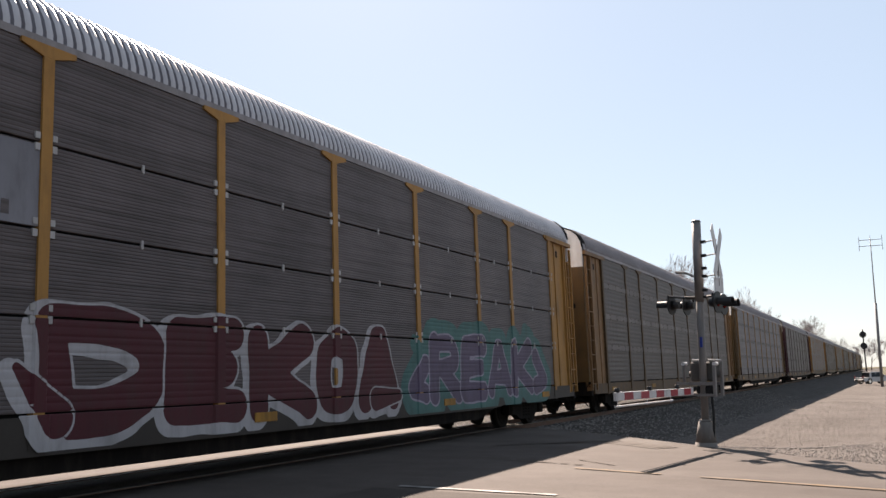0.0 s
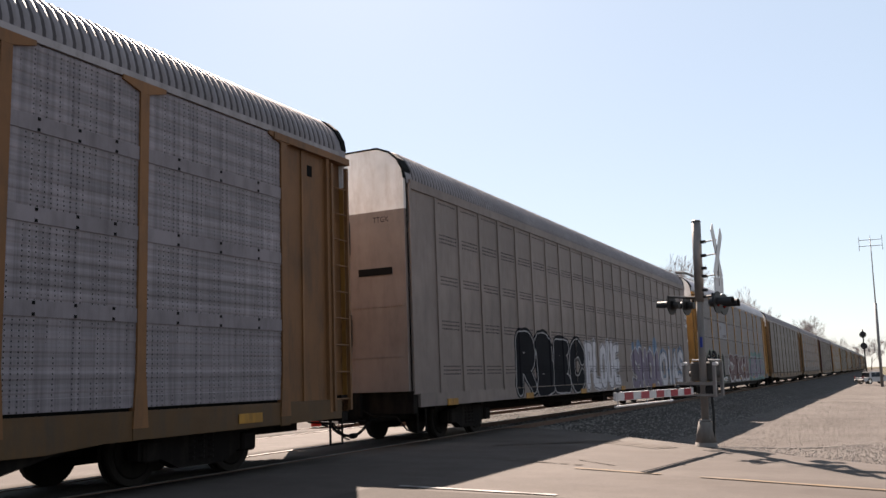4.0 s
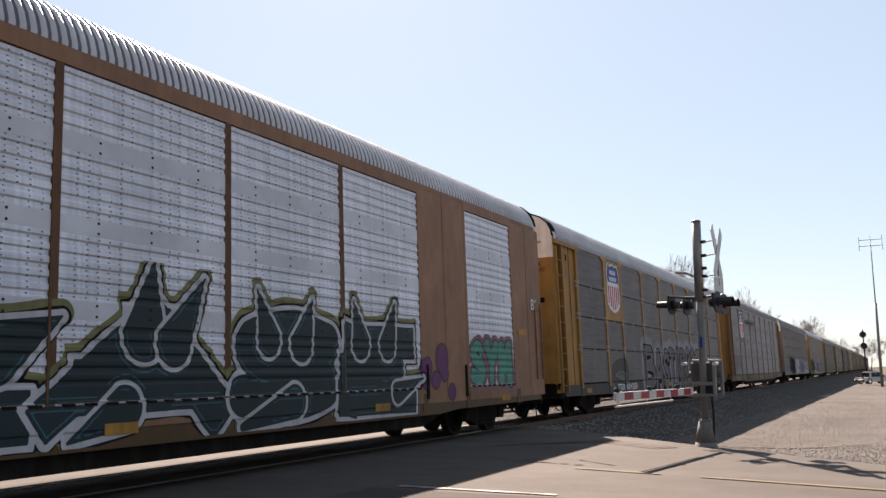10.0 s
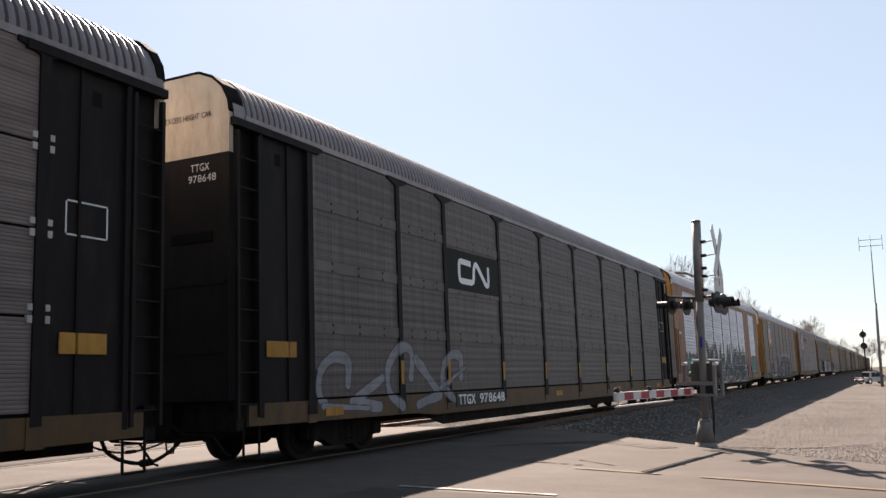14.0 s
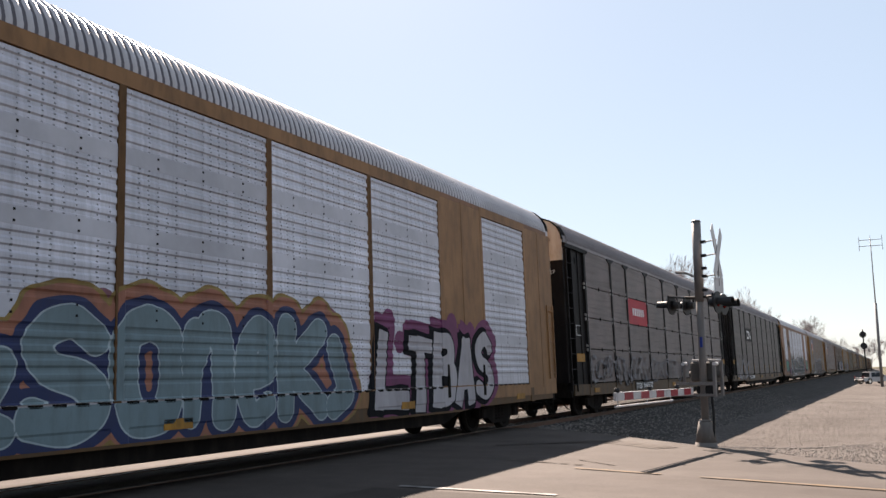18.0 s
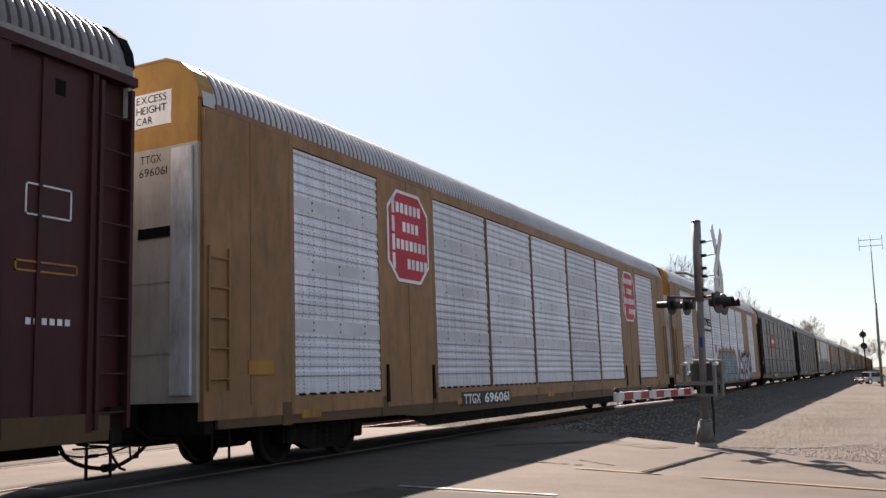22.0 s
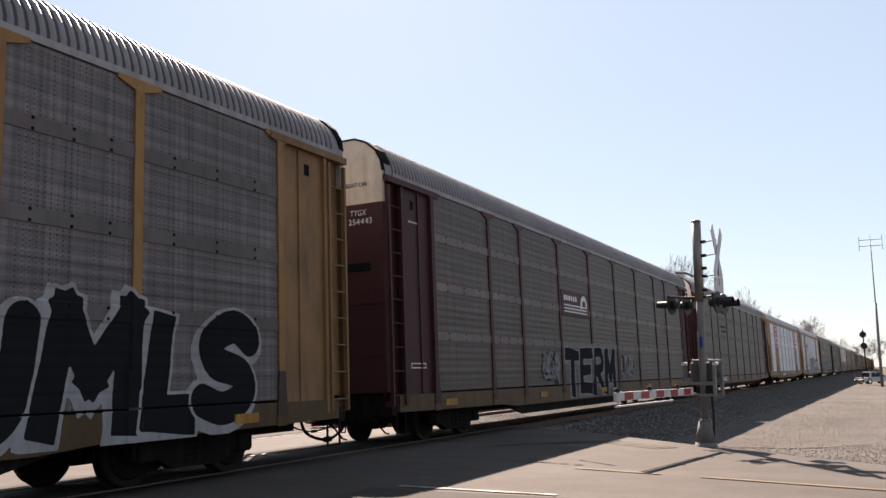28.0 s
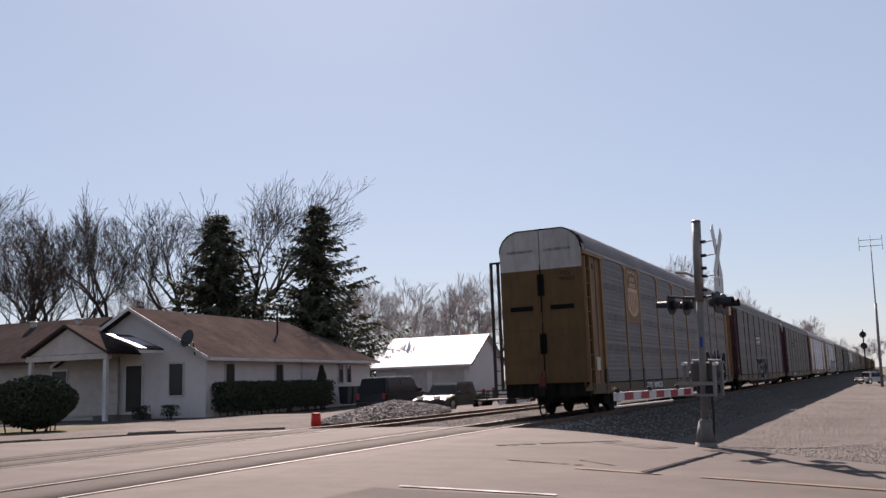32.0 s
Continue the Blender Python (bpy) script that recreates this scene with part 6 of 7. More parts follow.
for ang in (48, -48):
    bm = bmesh.new()
    box(bm, (-0.008, -0.56, -0.10), (0.008, 0.56, 0.10), bev=0.003)
    bl = part("crossbuck_blade", bm, M_SIGW, sig, "weathered white crossbuck blade", (0.36 + (0.01 if ang > 0 else -0.01), 0, 3.26))
    bl.rotation_euler = (radians(ang), 0, radians(13))
bm = bmesh.new()
box(bm, (0.35, -0.17, 2.58), (0.37, 0.17, 2.84), bev=0.003)
part("sign_plate", bm, M_SIGW, sig)
bm = bmesh.new()
tube(bm, (0.36, 0, 2.7), (0.36, 0, 3.3), 0.018, n=6)
part("sign_stem", bm, M_SIG, sig)
bm = bmesh.new()
pipe(bm, [(-0.05, 0, 2.88), (-0.25, 0, 2.97), (-0.42, 0, 2.99)], 0.022)
part("conduit", bm, M_SIG, sig)


def lamp(x, y, sg):
    L = piece("lamp", shared(("lamp_back", sg), lambda bm: (tube(bm, (0, 0, 0), (sg * 0.02, 0, 0), 0.185, n=28), tube(bm, (-sg * 0.13, 0, 0), (0, 0, 0), 0.065, 0.085, 14)), M_SIGB), sig, (x, y, 2.40), "black signal lamp with hood")
    piece("lens", shared(("lens", sg), lambda bm: tube(bm, (sg * 0.02, 0, 0), (sg * 0.045, 0, 0), 0.075, 0.05, 20), M_LENS), L)

    def hood(bm):
        k = 14
        ring = [[(sg * d, 0.085 * math.cos(a), 0.085 * math.sin(a)) for a in [math.pi * (-0.15 + 1.3 * q / k) for q in range(k + 1)]] for d in (0.02, 0.27)]
        a, b = ([bm.verts.new(p) for p in r] for r in ring)
        c, d = ([bm.verts.new((p[0], p[1] * 0.95, p[2] * 0.95)) for p in r] for r in ring)
        for q in range(k):
            bm.faces.new((a[q], a[q + 1], b[q + 1], b[q]))
            bm.faces.new((c[q], d[q], d[q + 1], c[q + 1]))
            bm.faces.new((b[q], b[q + 1], d[q + 1], d[q]))
    piece("hood", shared(("hood", sg), hood, M_SIGB), L)
    if sg < 0:
        L.scale = (1.0, 0.9, 0.9)


for sg in (1, -1):
    bm = bmesh.new()
    pipe(bm, [(0, 0, 2.52), (sg * 0.28, 0, 2.54)], 0.022)
    pipe(bm, [(sg * 0.40, -0.38, 2.54), (sg * 0.28, 0.38, 2.54)], 0.022)
    for y in (-0.38, 0.38):
        tube(bm, (sg * (0.40 if y < 0 else 0.28), y, 2.54), (sg * (0.42 if y < 0 else 0.30), y, 2.40), 0.02, n=6)
    part("crossarm", bm, M_SIGB, sig)
    for y in (-0.38, 0.38):
        lamp(sg * (0.43 if y < 0 else 0.31), y * (0.7 if sg > 0 else 0.45), sg)
bm = bmesh.new()
box(bm, (-0.28, 0.08, 1.08), (0.18, 0.34, 1.42), bev=0.03)
tube(bm, (-0.33, 0.21, 1.20), (0.23, 0.21, 1.20), 0.055, n=12)
part("gate_mechanism", bm, painted("mechanism_dark", (0.06, 0.056, 0.053), rough=0.6), sig, "dark grey gate mechanism box")
# White strips added on the box: its sunlit top edge, painted as colour.
for a, b in ((-0.25, -0.08), (0.05, 0.20)):
    bm = bmesh.new()
    box(bm, (a, 0.10, 1.435), (b, 0.32, 1.46), bev=0.008)
    part("mechanism_cover", bm, M_SIGW, sig, "pale strip on the box top, sunlight put into its colour")
for x in (-0.31, 0.25):
    bm = bmesh.new()
    tube(bm, (x, 0.02, 1.38), (x, -0.12, 1.38), 0.03, n=10)
    part("bolt", bm, M_SIGW, sig)
for y in (-0.10, 0.20):
    for lo, hi in (((-0.46, 1.02), (0.26, 1.07)), ((-0.46, 0.83), (0.26, 0.875)), ((0.21, 0.875), (0.26, 1.02)), ((0.21, 1.07), (0.26, 1.42)), ((-0.33, 1.07), (-0.29, 1.39))):
        bm = bmesh.new()
        box(bm, (lo[0], y, lo[1]), (hi[0], y + 0.05, hi[1]))
        part("yoke_bar", bm, M_SIG, sig)
bm = bmesh.new()
box(bm, (-0.12, -0.04, 0.86), (0.19, 0.19, 1.01), bev=0.02)
part("counterweight", bm, M_SIGB, sig)
bm = bmesh.new()
pipe(bm, [(0.13, 0.0, 1.0), (0.16, 0, 0.5), (0.14, 0, 0.1)], 0.025)
part("conduit", bm, M_SIGB, sig)
arm = part("gate_arm", (lambda b: (box(b, (-0.02, -3.5, 0), (0.02, -0.25, 0.12), bev=0.004), b)[1])(bmesh.new()), M_SIGW, sig, "red and white striped gate arm", (-0.12, 0, 0.86))
arm.rotation_euler = (0, 0, radians(6))
for k in range(5):
    bm = bmesh.new()
    y = -3.20 + k * 0.62
    prism(bm, [(y, 0.008), (y + 0.32, 0.008), (y + 0.32, 0.112), (y, 0.112)], 0, -0.0235, 0.0235)
    part("gate_stripe", bm, M_GATER, arm)
for y in (-3.42, -2.2, -1.0):
    bm = bmesh.new()
    tube(bm, (0, y, 0.12), (0, y, 0.18), 0.045, 0.035, 10)
    box(bm, (-0.02, y - 0.02, 0.11), (0.02, y + 0.02, 0.13))
    part("gate_lamp", bm, M_SIGB, arm)
bm = bmesh.new()
tube(bm, (0, -3.5, -0.08), (0, -1.2, -0.06), 0.014, n=6)
for y in (-3.4, -2.3, -1.3):
    tube(bm, (0, y, -0.09), (0, y, 0.02), 0.008, n=5)
part("gate_truss", bm, M_SIGW, arm)

# far railway signal and radio mast
fs = tagged(new("railway_signal"), "tall black railway signal far along the track", "railway signal")
fs.location = (-2.6, 132, -0.3)
bm = bmesh.new()
tube(bm, (0, 0, -0.9), (0, 0, 6.3), 0.09, n=10)
box(bm, (-0.3, -0.3, -0.9), (0.3, 0.3, -0.5))
part("mast", bm, M_SIGB, fs)
for z in (4.1, 5.6):
    bm = bmesh.new()
    tube(bm, (0, -0.12, z), (0, -0.06, z), 0.43, n=20)
    tube(bm, (0, -0.4, z), (0, -0.1, z), 0.2, n=12)
    part("signal_head", bm, M_SIGB, fs)
ant = tagged(new("radio_mast"), "slim radio mast with a crossbar antenna", "radio mast")
ant.matrix_basis = pose(-0.75, 112, -0.35, 0, 1.2, 0)
bm = bmesh.new()
tube(bm, (0, 0, -0.9), (0, 0, 8.5), 0.16, 0.14, 8)
tube(bm, (0, 0, 8.4), (0, 0, 15.9), 0.07, 0.04, 8)
part("pole", bm, M_SIG, ant)
for z in (15.0, 15.7):
    bm = bmesh.new()
    tube(bm, (-1.2, 0, z), (1.2, 0, z), 0.03, n=6)
    for x in (-1.2, 0, 1.2):
        tube(bm, (x, 0, z - 0.5), (x, 0, z + 0.5), 0.025, n=6)
    part("antenna", bm, M_SIG, ant)

# ---- houses ----
M_SIDING = painted("white_siding", (0.56, 0.51, 0.49), rough=0.7, grime=(0.36, 0.32, 0.29), amount=0.25, var=0.05, streak=False)
M_SIDING2 = painted("beige_siding", (0.40, 0.355, 0.33), rough=0.8, amount=0.2, var=0.06, streak=False)
M_SHINGLE = earth("brown_shingles", [(0.3, (0.042, 0.033, 0.031)), (0.7, (0.070, 0.056, 0.052))], 0.5, 18, 0.95, 0.5, 0.02, 0.25, None, 0.0)
M_TRIM = painted("trim_white", (0.46, 0.44, 0.43), rough=0.6, amount=0.2)
M_DARK = painted("dark_door", (0.02, 0.018, 0.018), rough=0.4, amount=0.1)
M_GLASS, gt, gb = nodes_of("window_glass")
gb.inputs["Base Color"].default_value = (0.02, 0.022, 0.025, 1)
gb.inputs["Roughness"].default_value, gb.inputs["Specular IOR Level"].default_value = 0.08, 0.2


def window(parent, p, axis, w=0.85, h=1.4, facing=1):
    """A sash window on a wall that faces along +-axis; p is its lower middle."""
    wd = new("window")
    wd.parent, wd.location = parent, p
    if axis == 'x':
        wd.rotation_euler = (0, 0, radians(90 * facing))
    for nm, lo, hi, m in (("pane", (-w / 2, 0.0, 0), (w / 2, 0.03, h), M_GLASS),):
        bm = bmesh.new()
        box(bm, lo, hi)
        part(nm, bm, m, wd)
    bm = bmesh.new()
    for a, b, c, d in ((-w / 2 - 0.05, -w / 2, -0.09, h + 0.09), (w / 2, w / 2 + 0.05, -0.09, h + 0.09), (-w / 2, w / 2, h, h + 0.09), (-w / 2, w / 2, -0.09, 0)):
        box(bm, (a, -0.05, c), (b, 0.05, d))
    part("window_frame", bm, M_TRIM, wd)
    return wd


def gable_house(name, label, at, turn, W, L, eave, ridge, hip=0.0, over=0.45, roofmat=None, wall=None):
    """Front gable at local y = 0 facing -y, body runs to y = L; x from -W to 0."""
    h = tagged(new(name), label, "house")
    h.matrix_basis = pose(*at, 0, 0, turn)
    wall, roofmat = wall or M_SIDING, roofmat or M_SHINGLE
    bm = bmesh.new()
    prism(bm, [(-W, -0.3), (0, -0.3), (0, eave), (-W / 2, ridge - 0.12), (-W, eave)], 1, 0, L - hip)
    if hip:
        box(bm, (-W, L - hip, -0.3), (0, L, eave))
    part("wall", bm, wall, h)
    sl = (ridge - eave) / (W / 2)
    for sg in (1, -1):
        bm = bmesh.new()
        x0, x1 = -W / 2, (over if sg > 0 else -W - over)
        z1 = eave - sl * over
        a = [(x0, -over, ridge), (x1, -over, z1), (x1, L + over * (1 if hip else 1), z1), (x0, L - hip if hip else L + over, ridge)]
        t = [bm.verts.new(p) for p in a]
        b = [bm.verts.new((p[0], p[1], p[2] - 0.16)) for p in a]
        bm.faces.new(t)
        bm.faces.new(b[::-1])
        for k in range(4):
            bm.faces.new((t[k], t[(k + 1) % 4], b[(k + 1) % 4], b[k]))
        part("roof", bm, roofmat, h)
        bm = bmesh.new()
        xe = x1 - (0.02 if sg > 0 else -0.02)
        box(bm, (min(xe, xe + sg * 0.14), -over, z1 - 0.17), (max(xe, xe + sg * 0.14), L + over, z1 - 0.02))
        part("gutter", bm, M_TRIM, h)
    if hip:
        bm = bmesh.new()
        t = [bm.verts.new(p) for p in ((-W / 2, L - hip, ridge), (over, L + over, eave - sl * over), (-W - over, L + over, eave - sl * over))]
        bm.faces.new(t)
        part("roof", bm, roofmat, h)
    for sg in (1, -1):
        bm = bmesh.new()
        x1 = over if sg > 0 else -W - over
        z1 = eave - sl * over
        prism(bm, [(-W / 2, ridge - 0.17), (x1, z1 - 0.17), (x1, z1 + 0.0), (-W / 2, ridge + 0.0)], 1, -over - 0.03, -over - 0.003)
        part("bargeboard", bm, M_TRIM, h)
    return h


h1 = gable_house("house", "white-sided bungalow with a brown shingle roof", (-28.3, 32.5, -0.1), 6.4, 8.1, 18.2, 2.9, 5.2, 3.6)
window(h1, (-1.6, -0.02, 0.95), 'y', 0.75, 1.45)
for y in (1.95, 6.6):
    window(h1, (0.02, y, 1.0), 'x', 0.75, 1.35)
for y in (13.9, 15.0):
    window(h1, (0.02, y, 1.3), 'x', 0.6, 1.05)
bm = bmesh.new()
box(bm, (-4.45, -0.05, 0.25), (-3.55, 0.02, 2.4))
part("door", bm, M_DARK, h1, "dark front door")
bm = bmesh.new()
for a, b, c in ((-4.55, -4.45, 2.45), (-3.55, -3.45, 2.45)):
    box(bm, (a, -0.06, 0.25), (b, 0.03, c))
box(bm, (-4.55, -0.06, 2.4), (-3.45, 0.03, 2.5))
part("door_frame", bm, M_TRIM, h1)
bm = bmesh.new()
box(bm, (-5.4, -0.05, 1.6), (-5.0, 0.01, 1.85))
box(bm, (-5.25, -0.05, 2.0), (-5.05, 0.01, 2.15))
part("letterbox", bm, M_DARK, h1)
bm = bmesh.new()
tube(bm, (-2.4, 10.6, 3.9), (-2.4, 10.6, 5.6), 0.06, n=10)
tube(bm, (-2.4, 10.6, 5.6), (-2.4, 10.6, 5.72), 0.10, n=10)
part("flue", bm, M_SIGB, h1)
bm = bmesh.new()
tube(bm, (-4.0, 4.0, 5.0), (-4.0, 4.0, 5.45), 0.05, n=8)
part("vent_pipe", bm, M_TRIM, h1)
for q in ((0.1, -0.05), (0.12, 9.0)):
    bm = bmesh.new()
    tube(bm, (*q, 0.1), (*q, 2.7), 0.045, n=8)
    part("downpipe", bm, M_TRIM, h1)
bm = bmesh.new()
tube(bm, (-0.35, -0.35, 2.75), (-0.35, -0.5, 3.35), 0.03, n=6)
tube(bm, (-0.45, -0.55, 3.45), (-0.5, -0.75, 3.52), 0.14, 0.42, 22)
tube(bm, (-0.45, -0.6, 3.25), (-0.6, -1.15, 3.4), 0.02, n=6)
part("satellite_dish", bm, M_SIGB, h1, "dark satellite dish on the eave")
bm = bmesh.new()
box(bm, (-5.2, -1.4, -0.2), (-3.0, 0.0, 0.12))
part("step", bm, M_CONC, h1)

# the neighbour: low brown roof with a porch gable
h2 = tagged(new("house"), "low house with a brown roof and gabled porch", "house")
h2.matrix_basis = pose(-32.2, 30.3, 0.0, 0, 0, 6.4)
bm = bmesh.new()
box(bm, (-22, 2.0, -0.3), (-4.8, 9.0, 2.75))
box(bm, (-4.8, 1.6, -0.3), (-0.75, 1.75, 2.75))
part("wall", bm, M_SIDING2, h2)
bm = bmesh.new()
prism(bm, [(1.3, 2.75), (5.6, 5.15), (9.9, 2.75), (9.9, 2.6), (5.6, 5.0), (1.3, 2.6)], 0, -23, -4.5)
part("roof", bm, M_SHINGLE, h2)
bm = bmesh.new()
prism(bm, [(-4.5, 2.95), (-2.0, 4.3), (0.5, 2.95), (0.5, 2.82), (-2.0, 4.16), (-4.5, 2.82)], 1, -0.6, 1.75)
part("porch_roof", bm, M_SHINGLE, h2)
bm = bmesh.new()
prism(bm, [(-4.2, 2.9), (-2.0, 4.1), (0.2, 2.9)], 1, -0.35, -0.2)
box(bm, (-4.4, -0.4, 2.62), (0.35, -0.1, 2.88))
part("porch_gable", bm, M_SIDING2, h2)
for x in (-4.2, 0.15):
    bm = bmesh.new()
    box(bm, (x - 0.09, -0.35, -0.3), (x + 0.09, -0.17, 2.62))
    part("porch_post", bm, M_TRIM, h2)
bm = bmesh.new()
box(bm, (-3.5, 1.53, 0.0), (-1.0, 1.62, 2.15))
for k in range(4):
    box(bm, (-3.35, 1.50, 0.05 + 0.53 * k), (-0.65, 1.54, 0.52 + 0.53 * k))
part("garage_door", bm, M_SIDING2, h2)
window(h2, (-4.2, 1.58, 0.9), 'y', 0.9, 1.3)
bm = bmesh.new()
prism(bm, [(0.3, 3.75), (2.2, 3.02), (2.2, 2.92), (0.3, 3.65)], 1, -0.5, 1.2)
part("porch_roof", bm, M_SIGB, h2, "dark low porch roof")
bm = bmesh.new()
prism(bm, [(0.75, 3.58), (1.85, 3.158), (1.85, 3.175), (0.75, 3.60)], 1, -0.4, 1.0)
part("roof_sheet", bm, painted("pale_metal_roof", (0.42, 0.42, 0.45), rough=0.35, metal=0.3, amount=0.1), h2, "shiny pale metal sheet on the porch roof")
bm = bmesh.new()
box(bm, (2.15, -0.5, 2.80), (2.27, 1.2, 2.93))
part("gutter", bm, M_TRIM, h2)
bm = bmesh.new()
for k in range(4):
    tube(bm, (-15.5 + k * 3.1, 5.0, 4.75), (-15.5 + k * 3.1, 5.0, 5.05), 0.16, n=10)
    tube(bm, (-15.5 + k * 3.1, 5.0, 5.05), (-15.5 + k * 3.1, 5.0, 5.12), 0.26, 0.2, 10)
part("roof_vent", bm, M_TRIM, h2)
for k, (x, w2) in enumerate(((-9.0, 1.0), (-14.0, 1.0))):
    window(h2, (x, 1.98, 0.9), 'y', w2, 1.2)

# pale shed with a sheet roof
M_SHEET = painted("pale_sheet_roof", (0.50, 0.48, 0.48), rough=0.6, metal=0.0, amount=0.1, streak=False, grime=(0.4, 0.38, 0.36))
sh = tagged(new("shed"), "pale outbuilding with a bright sheet-metal roof", "shed")
sh.matrix_basis = pose(-33.3, 56.4, -0.1, 0, 0, 5)
bm = bmesh.new()
prism(bm, [(0.0, -0.3), (7.8, -0.3), (7.8, 2.3), (3.9, 4.36), (0.0, 2.3)], 0, 0.0, 7.2)
part("wall", bm, M_SIDING, sh)
for a, b in (((-0.3, 2.24), (3.9, 4.46)), ((8.1, 2.24), (3.9, 4.46))):
    bm = bmesh.new()
    prism(bm, [a, b, (b[0], b[1] + 0.08), (a[0], a[1] + 0.08)], 0, -0.25, 7.45)
    part("roof", bm, M_SHEET, sh, "bright sheet-metal roof slope")
for x in (-0.28, 7.45):
    bm = bmesh.new()
    prism(bm, [(-0.32, 2.16), (3.9, 4.38), (8.12, 2.16), (8.12, 2.34), (3.9, 4.57), (-0.32, 2.34)], 0, x, x + 0.03)
    part("bargeboard", bm, M_SIGB, sh)
bm = bmesh.new()
box(bm, (-0.25, -0.40, 2.16), (7.45, -0.30, 2.28))
part("gutter", bm, M_TRIM, sh)
for x in (1.6, 4.4):
    bm = bmesh.new()
    box(bm, (x, -0.05, 0.0), (x + 2.4, 0.0, 1.95))
    for k in range(3):
        box(bm, (x + 0.06, -0.065, 0.08 + 0.63 * k), (x + 2.34, -0.045, 0.66 + 0.63 * k))
    part("garage_door", bm, M_SIDING2, sh)


# ---- trees and shrubs ----
M_BARK = painted("grey_bark", (0.032, 0.025, 0.022), rough=0.95, amount=0.4, bump=0.4)
M_TWIG = painted("twig_brown", (0.052, 0.039, 0.035), rough=0.95, amount=0.3)
M_NEEDLE = islands("spruce_needles", (0.030, 0.035, 0.022), (0.088, 0.092, 0.052))
M_LEAF = islands("evergreen_leaves", (0.010, 0.016, 0.008), (0.030, 0.042, 0.018))
# Far twigs: distance haze is put into this paler base colour.
M_HAZE = painted("far_twigs_hazed", (0.29, 0.25, 0.245), rough=1.0, amount=0.2)


def limb(vs, fs, a, b, ra, rb, n):
    d = (b - a).normalized()
    u = d.orthogonal().normalized()
    w = d.cross(u)
    k = len(vs)
    for p, r in ((a, ra), (b, rb)):
        for q in range(n):
            t = 2 * math.pi * q / n
            vs.append(p + (u * math.cos(t) + w * math.sin(t)) * r)
    for q in range(n):
        fs.append((k + q, k + (q + 1) % n, k + n + (q + 1) % n, k + n + q))


def bare_tree_meshes(seed, height, trunk_r, spread=0.55, lean=0.0, depth=6, twig=None, slim=1.0, fork=0.30, fine=0.014):
    """Trunk that forks into long rising limbs, and a crown of ever finer twigs."""
    rnd = random.Random(seed)
    tv, tf, cv, cf = [], [], [], []

    def aside(d, amount):
        u = Vector((rnd.uniform(-1, 1), rnd.uniform(-1, 1), rnd.uniform(-1, 1)))
        u = (u - d * u.dot(d)).normalized()
        return (d + u * amount + Vector((0, 0, 0.16))).normalized()

    def grow(p, d, length, r, level):
        segs = 4 if level < 4 else 3
        turn = Vector((rnd.uniform(-1, 1), rnd.uniform(-1, 1), 0)) * 0.10
        for k in range(segs):
            d = (d + turn + Vector((rnd.uniform(-1, 1), rnd.uniform(-1, 1), rnd.uniform(-0.3, 0.6))) * (0.13 if level else 0.05)).normalized()
            q = p + d * length / segs
            r2 = r * 0.90
            if level < 2:
                limb(tv, tf, p, q, r, r2, 8)
            else:
                limb(cv, cf, p, q, max(r, fine), max(r2, fine * 0.7), 3 if level > 2 else 5)
            if 0 < level < depth and k >= (2 if level < 3 else 1):
                if rnd.random() < (0.6 if level < 3 else 0.8):
                    grow(q, aside(d, spread * rnd.uniform(0.9, 1.7)), length * rnd.uniform(0.5, 0.78), r2 * rnd.uniform(0.45, 0.62), level + 1)
            p, r = q, r2
        if level < depth:
            for _ in range(3 if level == 0 else 2):
                grow(p, aside(d, spread * rnd.uniform(0.5, 1.0)), length * rnd.uniform(0.66, 0.86), r * rnd.uniform(0.66, 0.8), level + 1)
    grow(Vector((0, 0, -0.3)), Vector((lean, 0, 1)).normalized(), height * fork, trunk_r, 0)
    top = max(v.z for v in cv)
    k = height / top
    out = []
    for nm, v, f, m in (("trunk", tv, tf, M_BARK), ("crown", cv, cf, twig or M_TWIG)):
        me = bpy.data.meshes.new(nm)
        me.from_pydata([(p.x * k * slim, p.y * k * slim, p.z * k) for p in v], [], f)
        me.materials.append(m)
        out.append(me)
    return out


